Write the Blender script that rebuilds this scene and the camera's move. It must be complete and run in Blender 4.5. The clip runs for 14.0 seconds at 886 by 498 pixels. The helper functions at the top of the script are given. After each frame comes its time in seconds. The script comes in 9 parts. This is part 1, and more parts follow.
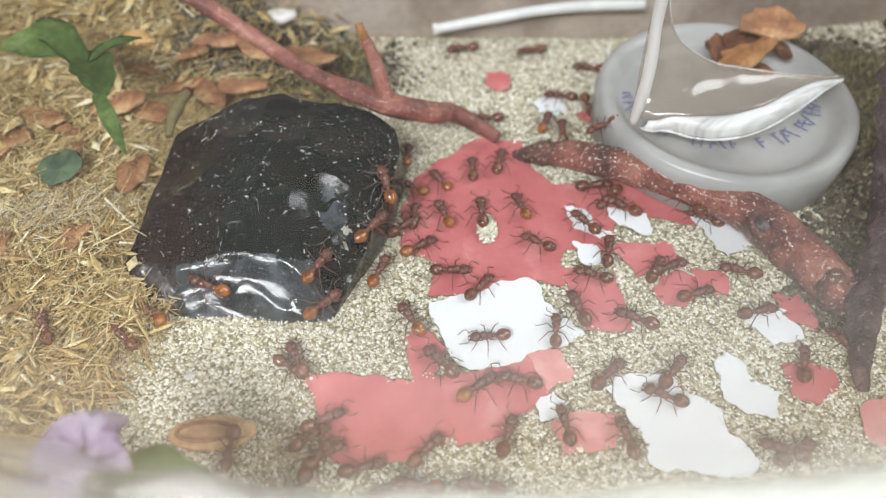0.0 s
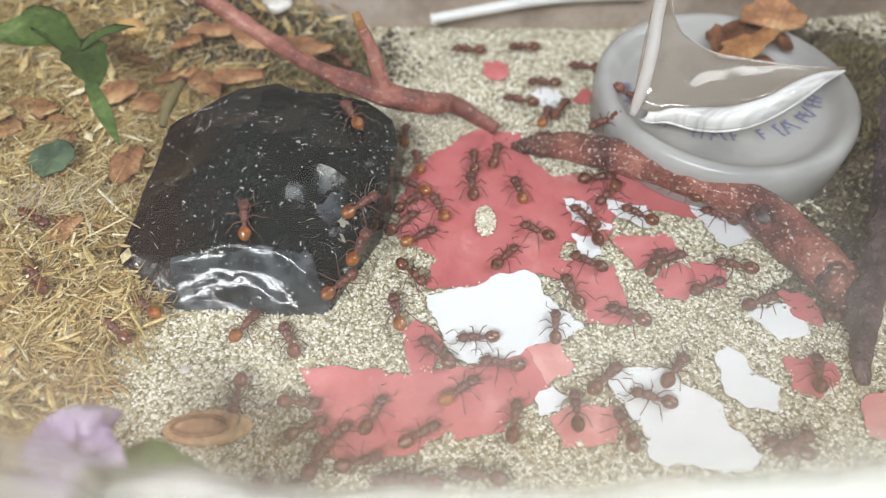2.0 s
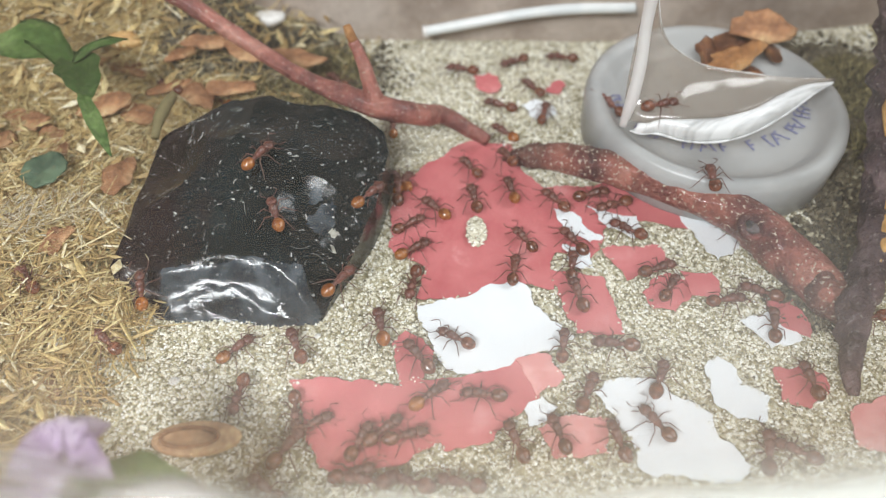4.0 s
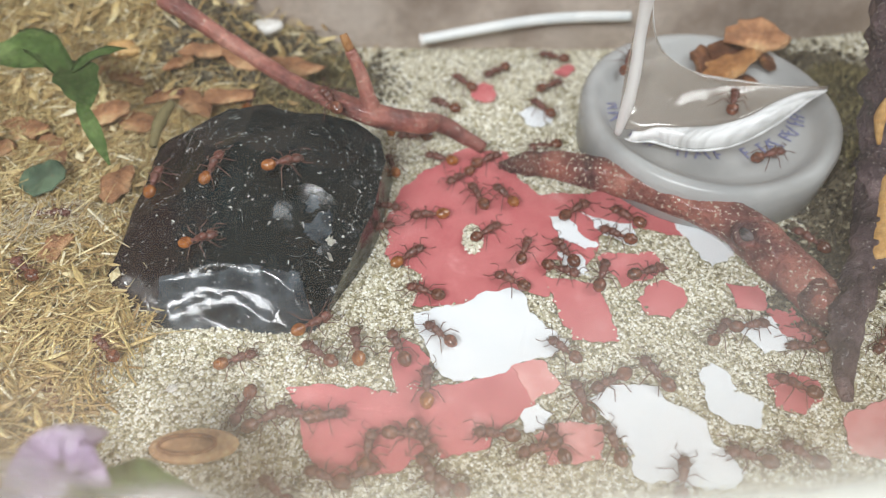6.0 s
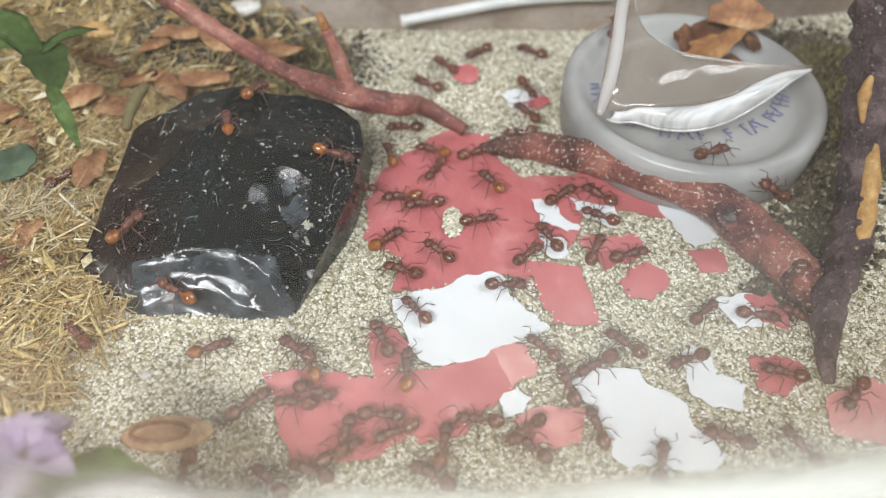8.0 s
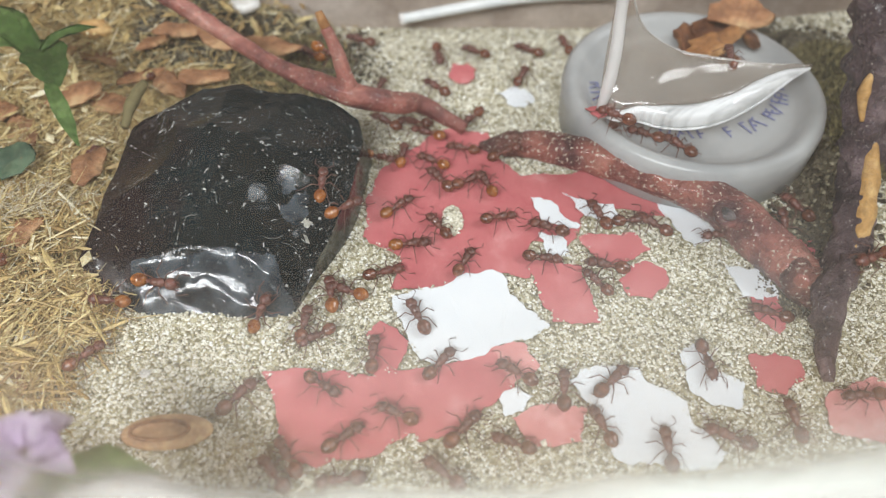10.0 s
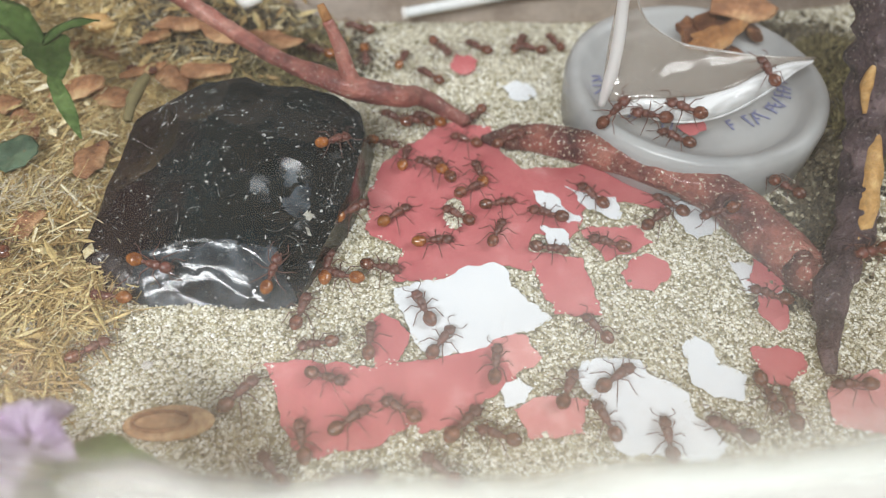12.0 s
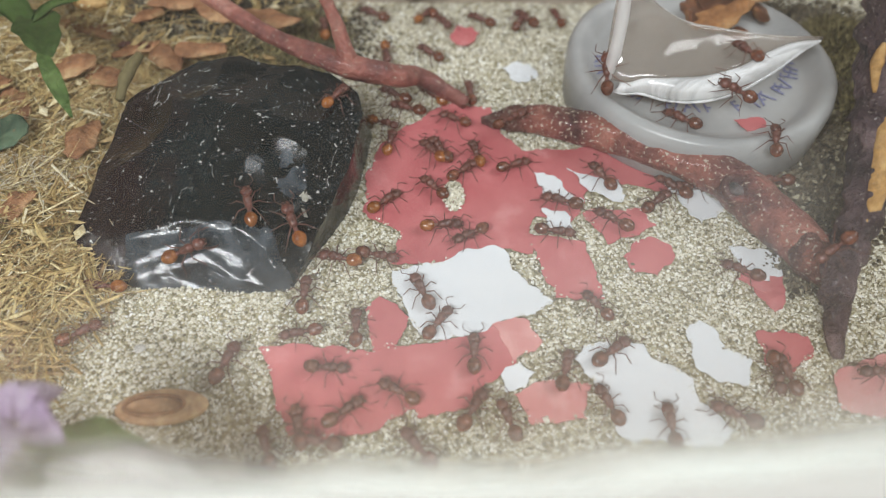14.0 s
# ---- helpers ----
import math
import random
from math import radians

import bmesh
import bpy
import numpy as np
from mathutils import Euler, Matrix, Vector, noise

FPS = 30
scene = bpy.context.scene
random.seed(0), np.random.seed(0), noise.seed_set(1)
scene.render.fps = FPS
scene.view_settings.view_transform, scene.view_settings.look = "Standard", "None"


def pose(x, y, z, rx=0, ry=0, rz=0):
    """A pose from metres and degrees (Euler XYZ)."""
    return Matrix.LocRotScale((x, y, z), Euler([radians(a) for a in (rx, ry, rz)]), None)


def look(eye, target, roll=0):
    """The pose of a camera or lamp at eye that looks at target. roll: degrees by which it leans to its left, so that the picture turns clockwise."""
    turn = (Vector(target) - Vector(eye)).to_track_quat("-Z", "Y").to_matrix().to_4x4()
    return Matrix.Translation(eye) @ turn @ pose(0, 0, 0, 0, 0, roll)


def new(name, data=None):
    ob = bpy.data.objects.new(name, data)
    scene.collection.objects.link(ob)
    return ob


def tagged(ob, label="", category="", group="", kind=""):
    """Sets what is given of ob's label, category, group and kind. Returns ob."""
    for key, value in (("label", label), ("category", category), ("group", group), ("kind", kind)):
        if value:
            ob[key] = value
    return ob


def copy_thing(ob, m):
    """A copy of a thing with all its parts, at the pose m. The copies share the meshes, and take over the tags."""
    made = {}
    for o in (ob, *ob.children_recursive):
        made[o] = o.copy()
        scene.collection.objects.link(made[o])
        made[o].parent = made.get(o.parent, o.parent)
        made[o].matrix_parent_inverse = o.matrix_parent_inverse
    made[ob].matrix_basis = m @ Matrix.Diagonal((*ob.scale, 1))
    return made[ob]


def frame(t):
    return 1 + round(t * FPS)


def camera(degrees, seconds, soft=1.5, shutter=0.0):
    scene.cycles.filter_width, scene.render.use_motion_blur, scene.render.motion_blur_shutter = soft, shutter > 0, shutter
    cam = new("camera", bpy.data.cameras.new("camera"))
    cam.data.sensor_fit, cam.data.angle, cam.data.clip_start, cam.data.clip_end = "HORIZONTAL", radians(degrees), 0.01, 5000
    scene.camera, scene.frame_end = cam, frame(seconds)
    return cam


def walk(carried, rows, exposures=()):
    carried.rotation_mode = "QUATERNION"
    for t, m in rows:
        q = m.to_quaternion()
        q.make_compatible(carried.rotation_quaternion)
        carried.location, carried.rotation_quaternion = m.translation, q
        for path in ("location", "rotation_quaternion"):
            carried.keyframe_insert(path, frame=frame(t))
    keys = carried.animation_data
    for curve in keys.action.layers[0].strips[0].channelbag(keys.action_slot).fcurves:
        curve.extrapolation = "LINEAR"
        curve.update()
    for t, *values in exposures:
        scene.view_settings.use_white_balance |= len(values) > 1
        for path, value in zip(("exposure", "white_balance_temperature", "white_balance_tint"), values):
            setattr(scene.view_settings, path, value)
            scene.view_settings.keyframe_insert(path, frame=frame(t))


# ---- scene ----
cam = camera(64, 14.0, soft=1.2)
# seconds, eye (m), turn to the right, tilt below the horizon, lean (degrees)
PATH = [
    (0, -0.00175, -0.06089, 0.07183, -0.96, 50.64, -0.56),
    (0.5, -0.00177, -0.06053, 0.07152, -0.49, 50.82, -0.25),
    (1, -0.00163, -0.06030, 0.07127, -0.45, 51.09, -0.21),
    (1.5, -0.00195, -0.06031, 0.07122, -0.15, 51.14, 0.03),
    (2, -0.00213, -0.06031, 0.07103, -0.33, 51.22, -0.01),
    (2.5, -0.00211, -0.06033, 0.07118, -0.41, 51.11, -0.02),
    (3, -0.00173, -0.06038, 0.07105, -0.18, 50.81, 0.05),
    (5.5, -0.00098, -0.06061, 0.07163, -0.11, 49.95, 0.07),
    (6, -0.00079, -0.06061, 0.07183, -0.03, 49.92, 0.08),
    (6.5, 0.00000, -0.06042, 0.07201, 0.00, 50.00, 0.00),
    (7, 0.00013, -0.06022, 0.07081, 1.10, 50.73, 0.68),
    (7.5, 0.00095, -0.05999, 0.07079, 0.76, 50.99, 0.34),
    (8, 0.00104, -0.06017, 0.07042, 0.74, 50.90, 0.31),
    (10.5, 0.00075, -0.06020, 0.07028, 1.08, 51.00, 0.59),
    (11, 0.00082, -0.06046, 0.07000, 0.90, 50.88, 0.48),
    (11.5, 0.00085, -0.06081, 0.07012, 0.83, 50.76, 0.39),
    (12, 0.00094, -0.06084, 0.06981, 0.65, 51.04, 0.27),
    (12.5, 0.00107, -0.06083, 0.06912, 0.42, 51.69, 0.16),
    (13, 0.00076, -0.06030, 0.06792, 0.89, 52.19, 0.52),
    (13.5, 0.00100, -0.06045, 0.06771, 0.74, 52.14, 0.43),
    (14, 0.00093, -0.06049, 0.06780, 0.79, 51.80, 0.49),
]
walk(cam, [(t, pose(x, y, z, 90 - tilt, 0, -turn) @ pose(0, 0, 0, 0, 0, lean)) for t, x, y, z, turn, tilt, lean in PATH],
     exposures=[(0, 0.0), (5.5, 0.0), (7.0, -0.06), (12.0, -0.08), (12.5, -0.16), (13.0, -0.3), (14.0, -0.32)])
cam.data.dof.use_dof = True
cam.data.dof.focus_distance = 0.084
cam.data.dof.aperture_fstop = 17.0

# ---- light: one long lamp overhead, daylight from a window, the soft light of the room ----
world = bpy.data.worlds.new("world")
scene.world = world
world.use_nodes = True
world.node_tree.nodes["Background"].inputs[0].default_value = (0.9, 0.95, 1.0, 1)
world.node_tree.nodes["Background"].inputs[1].default_value = 0.30


def lamp(name, eye, target, sx, sy, watts, color):
    data = bpy.data.lights.new(name, "AREA")
    data.shape, data.size, data.size_y, data.energy, data.color = "RECTANGLE", sx, sy, watts, color
    ob = new(name, data)
    ob.matrix_world = look(eye, target)
    return ob


lamp("ceiling_lamp", (-0.28, -0.64, 0.71), (0, 0, 0), 0.66, 0.14, 10.5, (0.93, 0.97, 1.0))
lamp("window_daylight", (1.15, 0.1, 1.15), (0, 0, 0), 0.8, 0.8, 14.5, (0.92, 0.965, 1.0))

# ---- materials ----


def nodes_of(name):
    m = bpy.data.materials.new(name)
    m.use_nodes = True
    nt = m.node_tree
    return m, nt, nt.nodes["Principled BSDF"]


def link(nt, a, b):
    nt.links.new(a, b)


def ramp_node(nt, stops, fac):
    r = nt.nodes.new("ShaderNodeValToRGB")
    el = r.color_ramp.elements
    while len(el) < len(stops):
        el.new(0.5)
    for e, (p, c) in zip(el, stops):
        e.position, e.color = p, (*c, 1)
    link(nt, fac, r.inputs[0])
    return r.outputs[0]


def noise_node(nt, scale, detail=3.0, rough=0.55, dist=0.0):
    tc = nt.nodes.new("ShaderNodeTexCoord")
    n = nt.nodes.new("ShaderNodeTexNoise")
    n.inputs["Scale"].default_value, n.inputs["Detail"].default_value = scale, detail
    n.inputs["Roughness"].default_value, n.inputs["Distortion"].default_value = rough, dist
    link(nt, tc.outputs["Object"], n.inputs["Vector"])
    spread = nt.nodes.new("ShaderNodeMapRange")
    spread.inputs[1].default_value, spread.inputs[2].default_value = 0.3, 0.7
    link(nt, n.outputs["Fac"], spread.inputs[0])
    return spread.outputs[0]


def mix_color(nt, fac, a, b, mode="MIX"):
    n = nt.nodes.new("ShaderNodeMix")
    n.data_type, n.blend_type = "RGBA", mode
    for sock, v in ((n.inputs[0], fac), (n.inputs[6], a), (n.inputs[7], b)):
        if isinstance(v, (int, float)):
            sock.default_value = v
        elif isinstance(v, tuple):
            sock.default_value = (*v, 1)
        else:
            link(nt, v, sock)
    return n.outputs[2]


def bump_into(nt, bsdf, fac, strength, distance):
    b = nt.nodes.new("ShaderNodeBump")
    b.inputs["Strength"].default_value, b.inputs["Distance"].default_value = strength, distance
    link(nt, fac, b.inputs["Height"])
    link(nt, b.outputs[0], bsdf.inputs["Normal"])


def surface(name, stops, scale, rough=0.7, fine=None, bump=0.4, depth=0.0002, specks=None, coat=0.0, trans=0.0, vary=0.0, spec=0.5, island=False, mottle=0.35):
    """Colour from a coarse noise through the stops, a fine grain on top, relief from the fine noise."""
    m, nt, b = nodes_of(name)
    fac = noise_node(nt, scale, 4)
    col = ramp_node(nt, stops, fac)
    grain = noise_node(nt, fine or scale * 6, 5, 0.65)
    col = mix_color(nt, mottle, col, ramp_node(nt, [(0.2, (0.25, 0.25, 0.25)), (0.8, (0.8, 0.8, 0.8))], grain), "OVERLAY")
    if vary or island:
        src = nt.nodes.new("ShaderNodeNewGeometry").outputs["Random Per Island"] if island else nt.nodes.new("ShaderNodeObjectInfo").outputs["Random"]
        col = mix_color(nt, vary or 0.5, col, ramp_node(nt, [(0.0, (0.2, 0.2, 0.2)), (1.0, (0.85, 0.85, 0.85))], src), "OVERLAY")
    if specks:
        amount, size, tint = specks
        sp = noise_node(nt, size, 2, 0.5)
        col = mix_color(nt, ramp_node(nt, [(amount, (0, 0, 0)), (min(1, amount + 0.03), (1, 1, 1))], sp), col, tint)
    link(nt, col, b.inputs["Base Color"])
    b.inputs["Roughness"].default_value = rough
    b.inputs["Coat Weight"].default_value = coat
    b.inputs["Coat Roughness"].default_value = 0.12
    b.inputs["Specular IOR Level"].default_value = spec
    b.inputs["Transmission Weight"].default_value = trans
    if bump:
        bump_into(nt, b, grain, bump, depth)
    return m


def pieces(name, stops, rough=0.6, fine=4000, bump=0.2, trans=0.0):
    """Loose pieces: each takes its own colour."""
    m, nt, b = nodes_of(name)
    col = ramp_node(nt, stops, nt.nodes.new("ShaderNodeNewGeometry").outputs["Random Per Island"])
    grain = noise_node(nt, fine, 4)
    col = mix_color(nt, 0.4, col, ramp_node(nt, [(0.3, (0.25, 0.25, 0.25)), (0.7, (0.75, 0.75, 0.75))], grain), "OVERLAY")
    link(nt, col, b.inputs["Base Color"])
    b.inputs["Roughness"].default_value = rough
    b.inputs["Subsurface Weight"].default_value = trans
    b.inputs["Subsurface Radius"].default_value = (0.0004, 0.0003, 0.0002)
    bump_into(nt, b, grain, bump, 0.0001)
    return m


SAND = pieces("sand_grains", [(0.0, (0.13, 0.11, 0.065)), (0.13, (0.40, 0.365, 0.25)), (0.4, (0.68, 0.635, 0.50)), (0.75, (0.85, 0.81, 0.68)), (0.93, (0.93, 0.92, 0.84)), (1.0, (0.95, 0.94, 0.91))], 0.3, 4000, 0.3)
SOIL = pieces("soil_and_shade", [(0.0, (0.035, 0.027, 0.017)), (0.5, (0.085, 0.068, 0.042)), (0.85, (0.16, 0.13, 0.08)), (1.0, (0.4, 0.36, 0.25))], 0.6, 3000, 0.4)
SANDBED = surface("sand_bed", [(0.3, (0.26, 0.225, 0.13)), (0.5, (0.44, 0.39, 0.24)), (0.7, (0.60, 0.545, 0.37))], 1400, 0.9, 5000, 0.6, 0.0003)
STRAW = pieces("straw", [(0.0, (0.28, 0.17, 0.065)), (0.25, (0.43, 0.295, 0.115)), (0.6, (0.55, 0.41, 0.175)), (0.88, (0.67, 0.55, 0.29)), (1.0, (0.82, 0.75, 0.55))], 0.55, 2500)
PALEFIBRE = pieces("pale_fibre", [(0.0, (0.5, 0.42, 0.27)), (1.0, (0.78, 0.73, 0.62))], 0.6, 2500)
RED = surface("red_paper", [(0.1, (0.53, 0.125, 0.135)), (0.75, (0.62, 0.185, 0.19)), (1.0, (0.70, 0.27, 0.27))], 150, 0.85, 2600, 0.25, 0.0001, vary=0.1, mottle=0.12)
PINK = surface("faded_red_paper", [(0.3, (0.70, 0.27, 0.26)), (0.7, (0.78, 0.36, 0.34))], 260, 0.85, 2600, 0.25, 0.0001, vary=0.1, mottle=0.12)
WHITE = surface("white_paper", [(0.1, (0.83, 0.86, 0.89)), (0.9, (0.89, 0.91, 0.93))], 220, 0.8, 2600, 0.2, 0.0001, mottle=0.08)
BARK = surface("red_twig_bark", [(0.05, (0.08, 0.03, 0.03)), (0.35, (0.23, 0.078, 0.066)), (0.6, (0.36, 0.13, 0.10)), (0.95, (0.48, 0.22, 0.17))], 150, 0.42, 900, 0.6, 0.0005, specks=(0.93, 2600, (0.6, 0.48, 0.38)), coat=0.22)
DUSTYBARK = surface("dusty_twig_bark", [(0.05, (0.08, 0.03, 0.03)), (0.35, (0.23, 0.078, 0.066)), (0.6, (0.36, 0.13, 0.10)), (0.95, (0.48, 0.22, 0.17))], 150, 0.45, 700, 0.9, 0.0006, specks=(0.82, 2300, (0.62, 0.52, 0.42)), coat=0.2)
WORNBARK = surface("worn_red_bark", [(0.05, (0.05, 0.026, 0.024)), (0.45, (0.13, 0.055, 0.05)), (0.95, (0.28, 0.12, 0.095))], 260, 0.6, 1100, 0.9, 0.0007, specks=(0.8, 2600, (0.5, 0.42, 0.34)))
DARKBARK = surface("dark_twig_bark", [(0.1, (0.05, 0.034, 0.037)), (0.5, (0.125, 0.085, 0.092)), (0.9, (0.26, 0.185, 0.19))], 220, 0.6, 1000, 0.9, 0.0009, specks=(0.88, 3200, (0.4, 0.35, 0.32)), coat=0.1)
BAREWOOD = surface("bare_wood", [(0.3, (0.48, 0.27, 0.09)), (0.7, (0.66, 0.42, 0.18))], 300, 0.6, 1500, 0.5, 0.0003)
KNOT = surface("knot", [(0.3, (0.04, 0.035, 0.035)), (0.7, (0.16, 0.13, 0.13))], 900, 0.6, 2500, 0.5, 0.0003)
AMBERWOOD = surface("amber_wood_chip", [(0.1, (0.26, 0.105, 0.035)), (0.5, (0.42, 0.19, 0.065)), (0.9, (0.56, 0.31, 0.13))], 200, 0.5, 1300, 0.7, 0.0005)
CHIP = surface("bark_chip", [(0.1, (0.22, 0.095, 0.045)), (0.5, (0.41, 0.20, 0.095)), (0.9, (0.58, 0.36, 0.19))], 200, 0.6, 1400, 0.7, 0.0003, vary=0.3)
ORANGEWOOD = surface("orange_wood_chip", [(0.1, (0.09, 0.036, 0.022)), (0.5, (0.25, 0.10, 0.045)), (0.9, (0.5, 0.26, 0.10))], 200, 0.5, 1300, 0.7, 0.0005, vary=0.6)
LEAF = surface("green_leaf", [(0.1, (0.08, 0.15, 0.035)), (0.5, (0.15, 0.25, 0.07)), (0.9, (0.27, 0.39, 0.14))], 160, 0.5, 1200, 0.4, 0.0003, vary=0.3, spec=0.4)
DULLLEAF = surface("dull_leaf", [(0.3, (0.05, 0.09, 0.055)), (0.7, (0.11, 0.17, 0.1))], 260, 0.6, 1600, 0.4, 0.0003)
MOSS = pieces("moss", [(0.0, (0.06, 0.05, 0.022)), (0.5, (0.17, 0.14, 0.062)), (1.0, (0.34, 0.29, 0.14))], 0.8)
LIDPLASTIC = surface("milky_plastic", [(0.3, (0.37, 0.375, 0.375)), (0.7, (0.46, 0.465, 0.46))], 90, 0.3, 1800, 0.04, 0.0001, spec=0.5, mottle=0.04)
INK = surface("blue_ink", [(0.3, (0.14, 0.15, 0.29)), (0.7, (0.22, 0.23, 0.37))], 900, 0.6, 2500, 0.0)
WALL = surface("stained_wall", [(0.1, (0.28, 0.22, 0.18)), (0.5, (0.43, 0.355, 0.30)), (0.9, (0.55, 0.47, 0.41))], 60, 0.6, 700, 0.3, 0.0003, mottle=0.15)
PLASTER = surface("white_plaster", [(0.3, (0.74, 0.74, 0.70)), (0.7, (0.83, 0.83, 0.8))], 80, 0.8, 900, 0.3, 0.0003)
PAINT = surface("room_paint", [(0.3, (0.62, 0.63, 0.64)), (0.7, (0.68, 0.69, 0.70))], 3, 0.9, 60, 0.1, 0.001)
TABLE = surface("table_wood", [(0.3, (0.28, 0.18, 0.1)), (0.7, (0.42, 0.28, 0.16))], 14, 0.5, 120, 0.2, 0.0005)
TUBE = surface("white_tube", [(0.3, (0.72, 0.75, 0.75)), (0.7, (0.82, 0.84, 0.83))], 200, 0.25, 1500, 0.05, 0.0001, mottle=0.05)
PETAL = surface("violet_petal", [(0.2, (0.72, 0.57, 0.80)), (0.8, (0.90, 0.82, 0.93))], 140, 0.7, 900, 0.2, 0.0002)
PEBBLE = surface("white_pebble", [(0.3, (0.72, 0.7, 0.66)), (0.7, (0.86, 0.85, 0.82))], 150, 0.5, 1200, 0.2, 0.0002)
SEED = surface("tan_seed_husk", [(0.3, (0.44, 0.24, 0.12)), (0.6, (0.56, 0.35, 0.19)), (0.8, (0.66, 0.42, 0.22))], 330, 0.5, 1800, 0.4, 0.0003)
SHARD = surface("pale_shard", [(0.3, (0.62, 0.6, 0.56)), (0.7, (0.85, 0.83, 0.8))], 500, 0.3, 2000, 0.2, 0.0002)


def obsidian():
    """Black glass with a mahogany-brown end, a thin dusty bloom and scattered motes."""
    m, nt, b = nodes_of("obsidian")
    col = ramp_node(nt, [(0.3, (0.002, 0.0055, 0.0068)), (0.8, (0.006, 0.013, 0.015))], noise_node(nt, 90, 3))
    tc = nt.nodes.new("ShaderNodeTexCoord")
    sep = nt.nodes.new("ShaderNodeSeparateXYZ")
    link(nt, tc.outputs["Object"], sep.inputs[0])
    end = nt.nodes.new("ShaderNodeMath")
    end.operation = "MULTIPLY_ADD"
    link(nt, noise_node(nt, 110, 4, 0.6), end.inputs[0])
    end.inputs[1].default_value = 0.009
    link(nt, sep.outputs["X"], end.inputs[2])
    brown = nt.nodes.new("ShaderNodeMapRange")
    brown.inputs[1].default_value, brown.inputs[2].default_value = -0.0255, -0.0300
    link(nt, end.outputs[0], brown.inputs[0])
    col = mix_color(nt, brown.outputs[0], col, (0.017, 0.010, 0.0105))
    motes = ramp_node(nt, [(0.90, (0, 0, 0)), (0.96, (1, 1, 1))], noise_node(nt, 2100, 2, 0.5))
    patch = ramp_node(nt, [(0.45, (0.0, 0.0, 0.0)), (0.85, (1, 1, 1))], noise_node(nt, 210, 4, 0.65))
    both = mix_color(nt, 1.0, motes, patch, "MULTIPLY")
    bloom = ramp_node(nt, [(0.45, (0, 0, 0)), (0.95, (0.04, 0.04, 0.04))], noise_node(nt, 160, 6, 0.7, 1.2))
    col = mix_color(nt, bloom, col, (0.24, 0.26, 0.27))
    col = mix_color(nt, both, col, (0.55, 0.55, 0.52))
    link(nt, col, b.inputs["Base Color"])
    link(nt, ramp_node(nt, [(0.0, (0.17, 0.17, 0.17)), (0.5, (0.32, 0.32, 0.32)), (1.0, (0.5, 0.5, 0.5))], bloom), b.inputs["Roughness"])
    b.inputs["Specular IOR Level"].default_value = 0.4
    bump_into(nt, b, noise_node(nt, 420, 4, 0.6, 1.2), 0.16, 0.0004)
    return m


def clear(name, tint, haze, gloss_rough=0.05, shine=0.05, milk=(0.8, 0.82, 0.82), through_part=0.4, droplets=None):
    """Clear sheet: see-through, glossy by Fresnel, with a thin milky film."""
    m, nt, b = nodes_of(name)
    out = nt.nodes["Material Output"]
    tr = nt.nodes.new("ShaderNodeBsdfTransparent")
    tr.inputs[0].default_value = (*tint, 1)
    gl = nt.nodes.new("ShaderNodeBsdfGlossy")
    gl.inputs["Roughness"].default_value = gloss_rough
    lw = nt.nodes.new("ShaderNodeLayerWeight")
    lw.inputs[0].default_value = 0.5
    fr = nt.nodes.new("ShaderNodeMapRange")
    fr.interpolation_type = "SMOOTHERSTEP"
    fr.inputs[1].default_value, fr.inputs[2].default_value = 0.35, 1.05
    fr.inputs[3].default_value, fr.inputs[4].default_value = shine, 0.55
    link(nt, lw.outputs["Facing"], fr.inputs[0])
    a = nt.nodes.new("ShaderNodeMixShader")
    link(nt, fr.outputs[0], a.inputs[0])
    if droplets:
        rf = nt.nodes.new("ShaderNodeBsdfRefraction")
        rf.inputs["Color"].default_value = (*tint, 1)
        rf.inputs["Roughness"].default_value, rf.inputs["IOR"].default_value = 0.45, 1.06
        wet = nt.nodes.new("ShaderNodeMixShader")
        link(nt, droplets(nt), wet.inputs[0])
        link(nt, tr.outputs[0], wet.inputs[1])
        link(nt, rf.outputs[0], wet.inputs[2])
        link(nt, wet.outputs[0], a.inputs[1])
    else:
        link(nt, tr.outputs[0], a.inputs[1])
    link(nt, gl.outputs[0], a.inputs[2])
    film = nt.nodes.new("ShaderNodeBsdfDiffuse")
    film.inputs[0].default_value = (*milk, 1)
    tl = nt.nodes.new("ShaderNodeBsdfTranslucent")
    tl.inputs[0].default_value = (*milk, 1)
    both = nt.nodes.new("ShaderNodeMixShader")
    both.inputs[0].default_value = through_part
    link(nt, film.outputs[0], both.inputs[1])
    link(nt, tl.outputs[0], both.inputs[2])
    c = nt.nodes.new("ShaderNodeMixShader")
    if callable(haze):
        link(nt, haze(nt), c.inputs[0])
    else:
        c.inputs[0].default_value = haze
    link(nt, a.outputs[0], c.inputs[1])
    link(nt, both.outputs[0], c.inputs[2])
    link(nt, c.outputs[0], out.inputs[0])
    return m


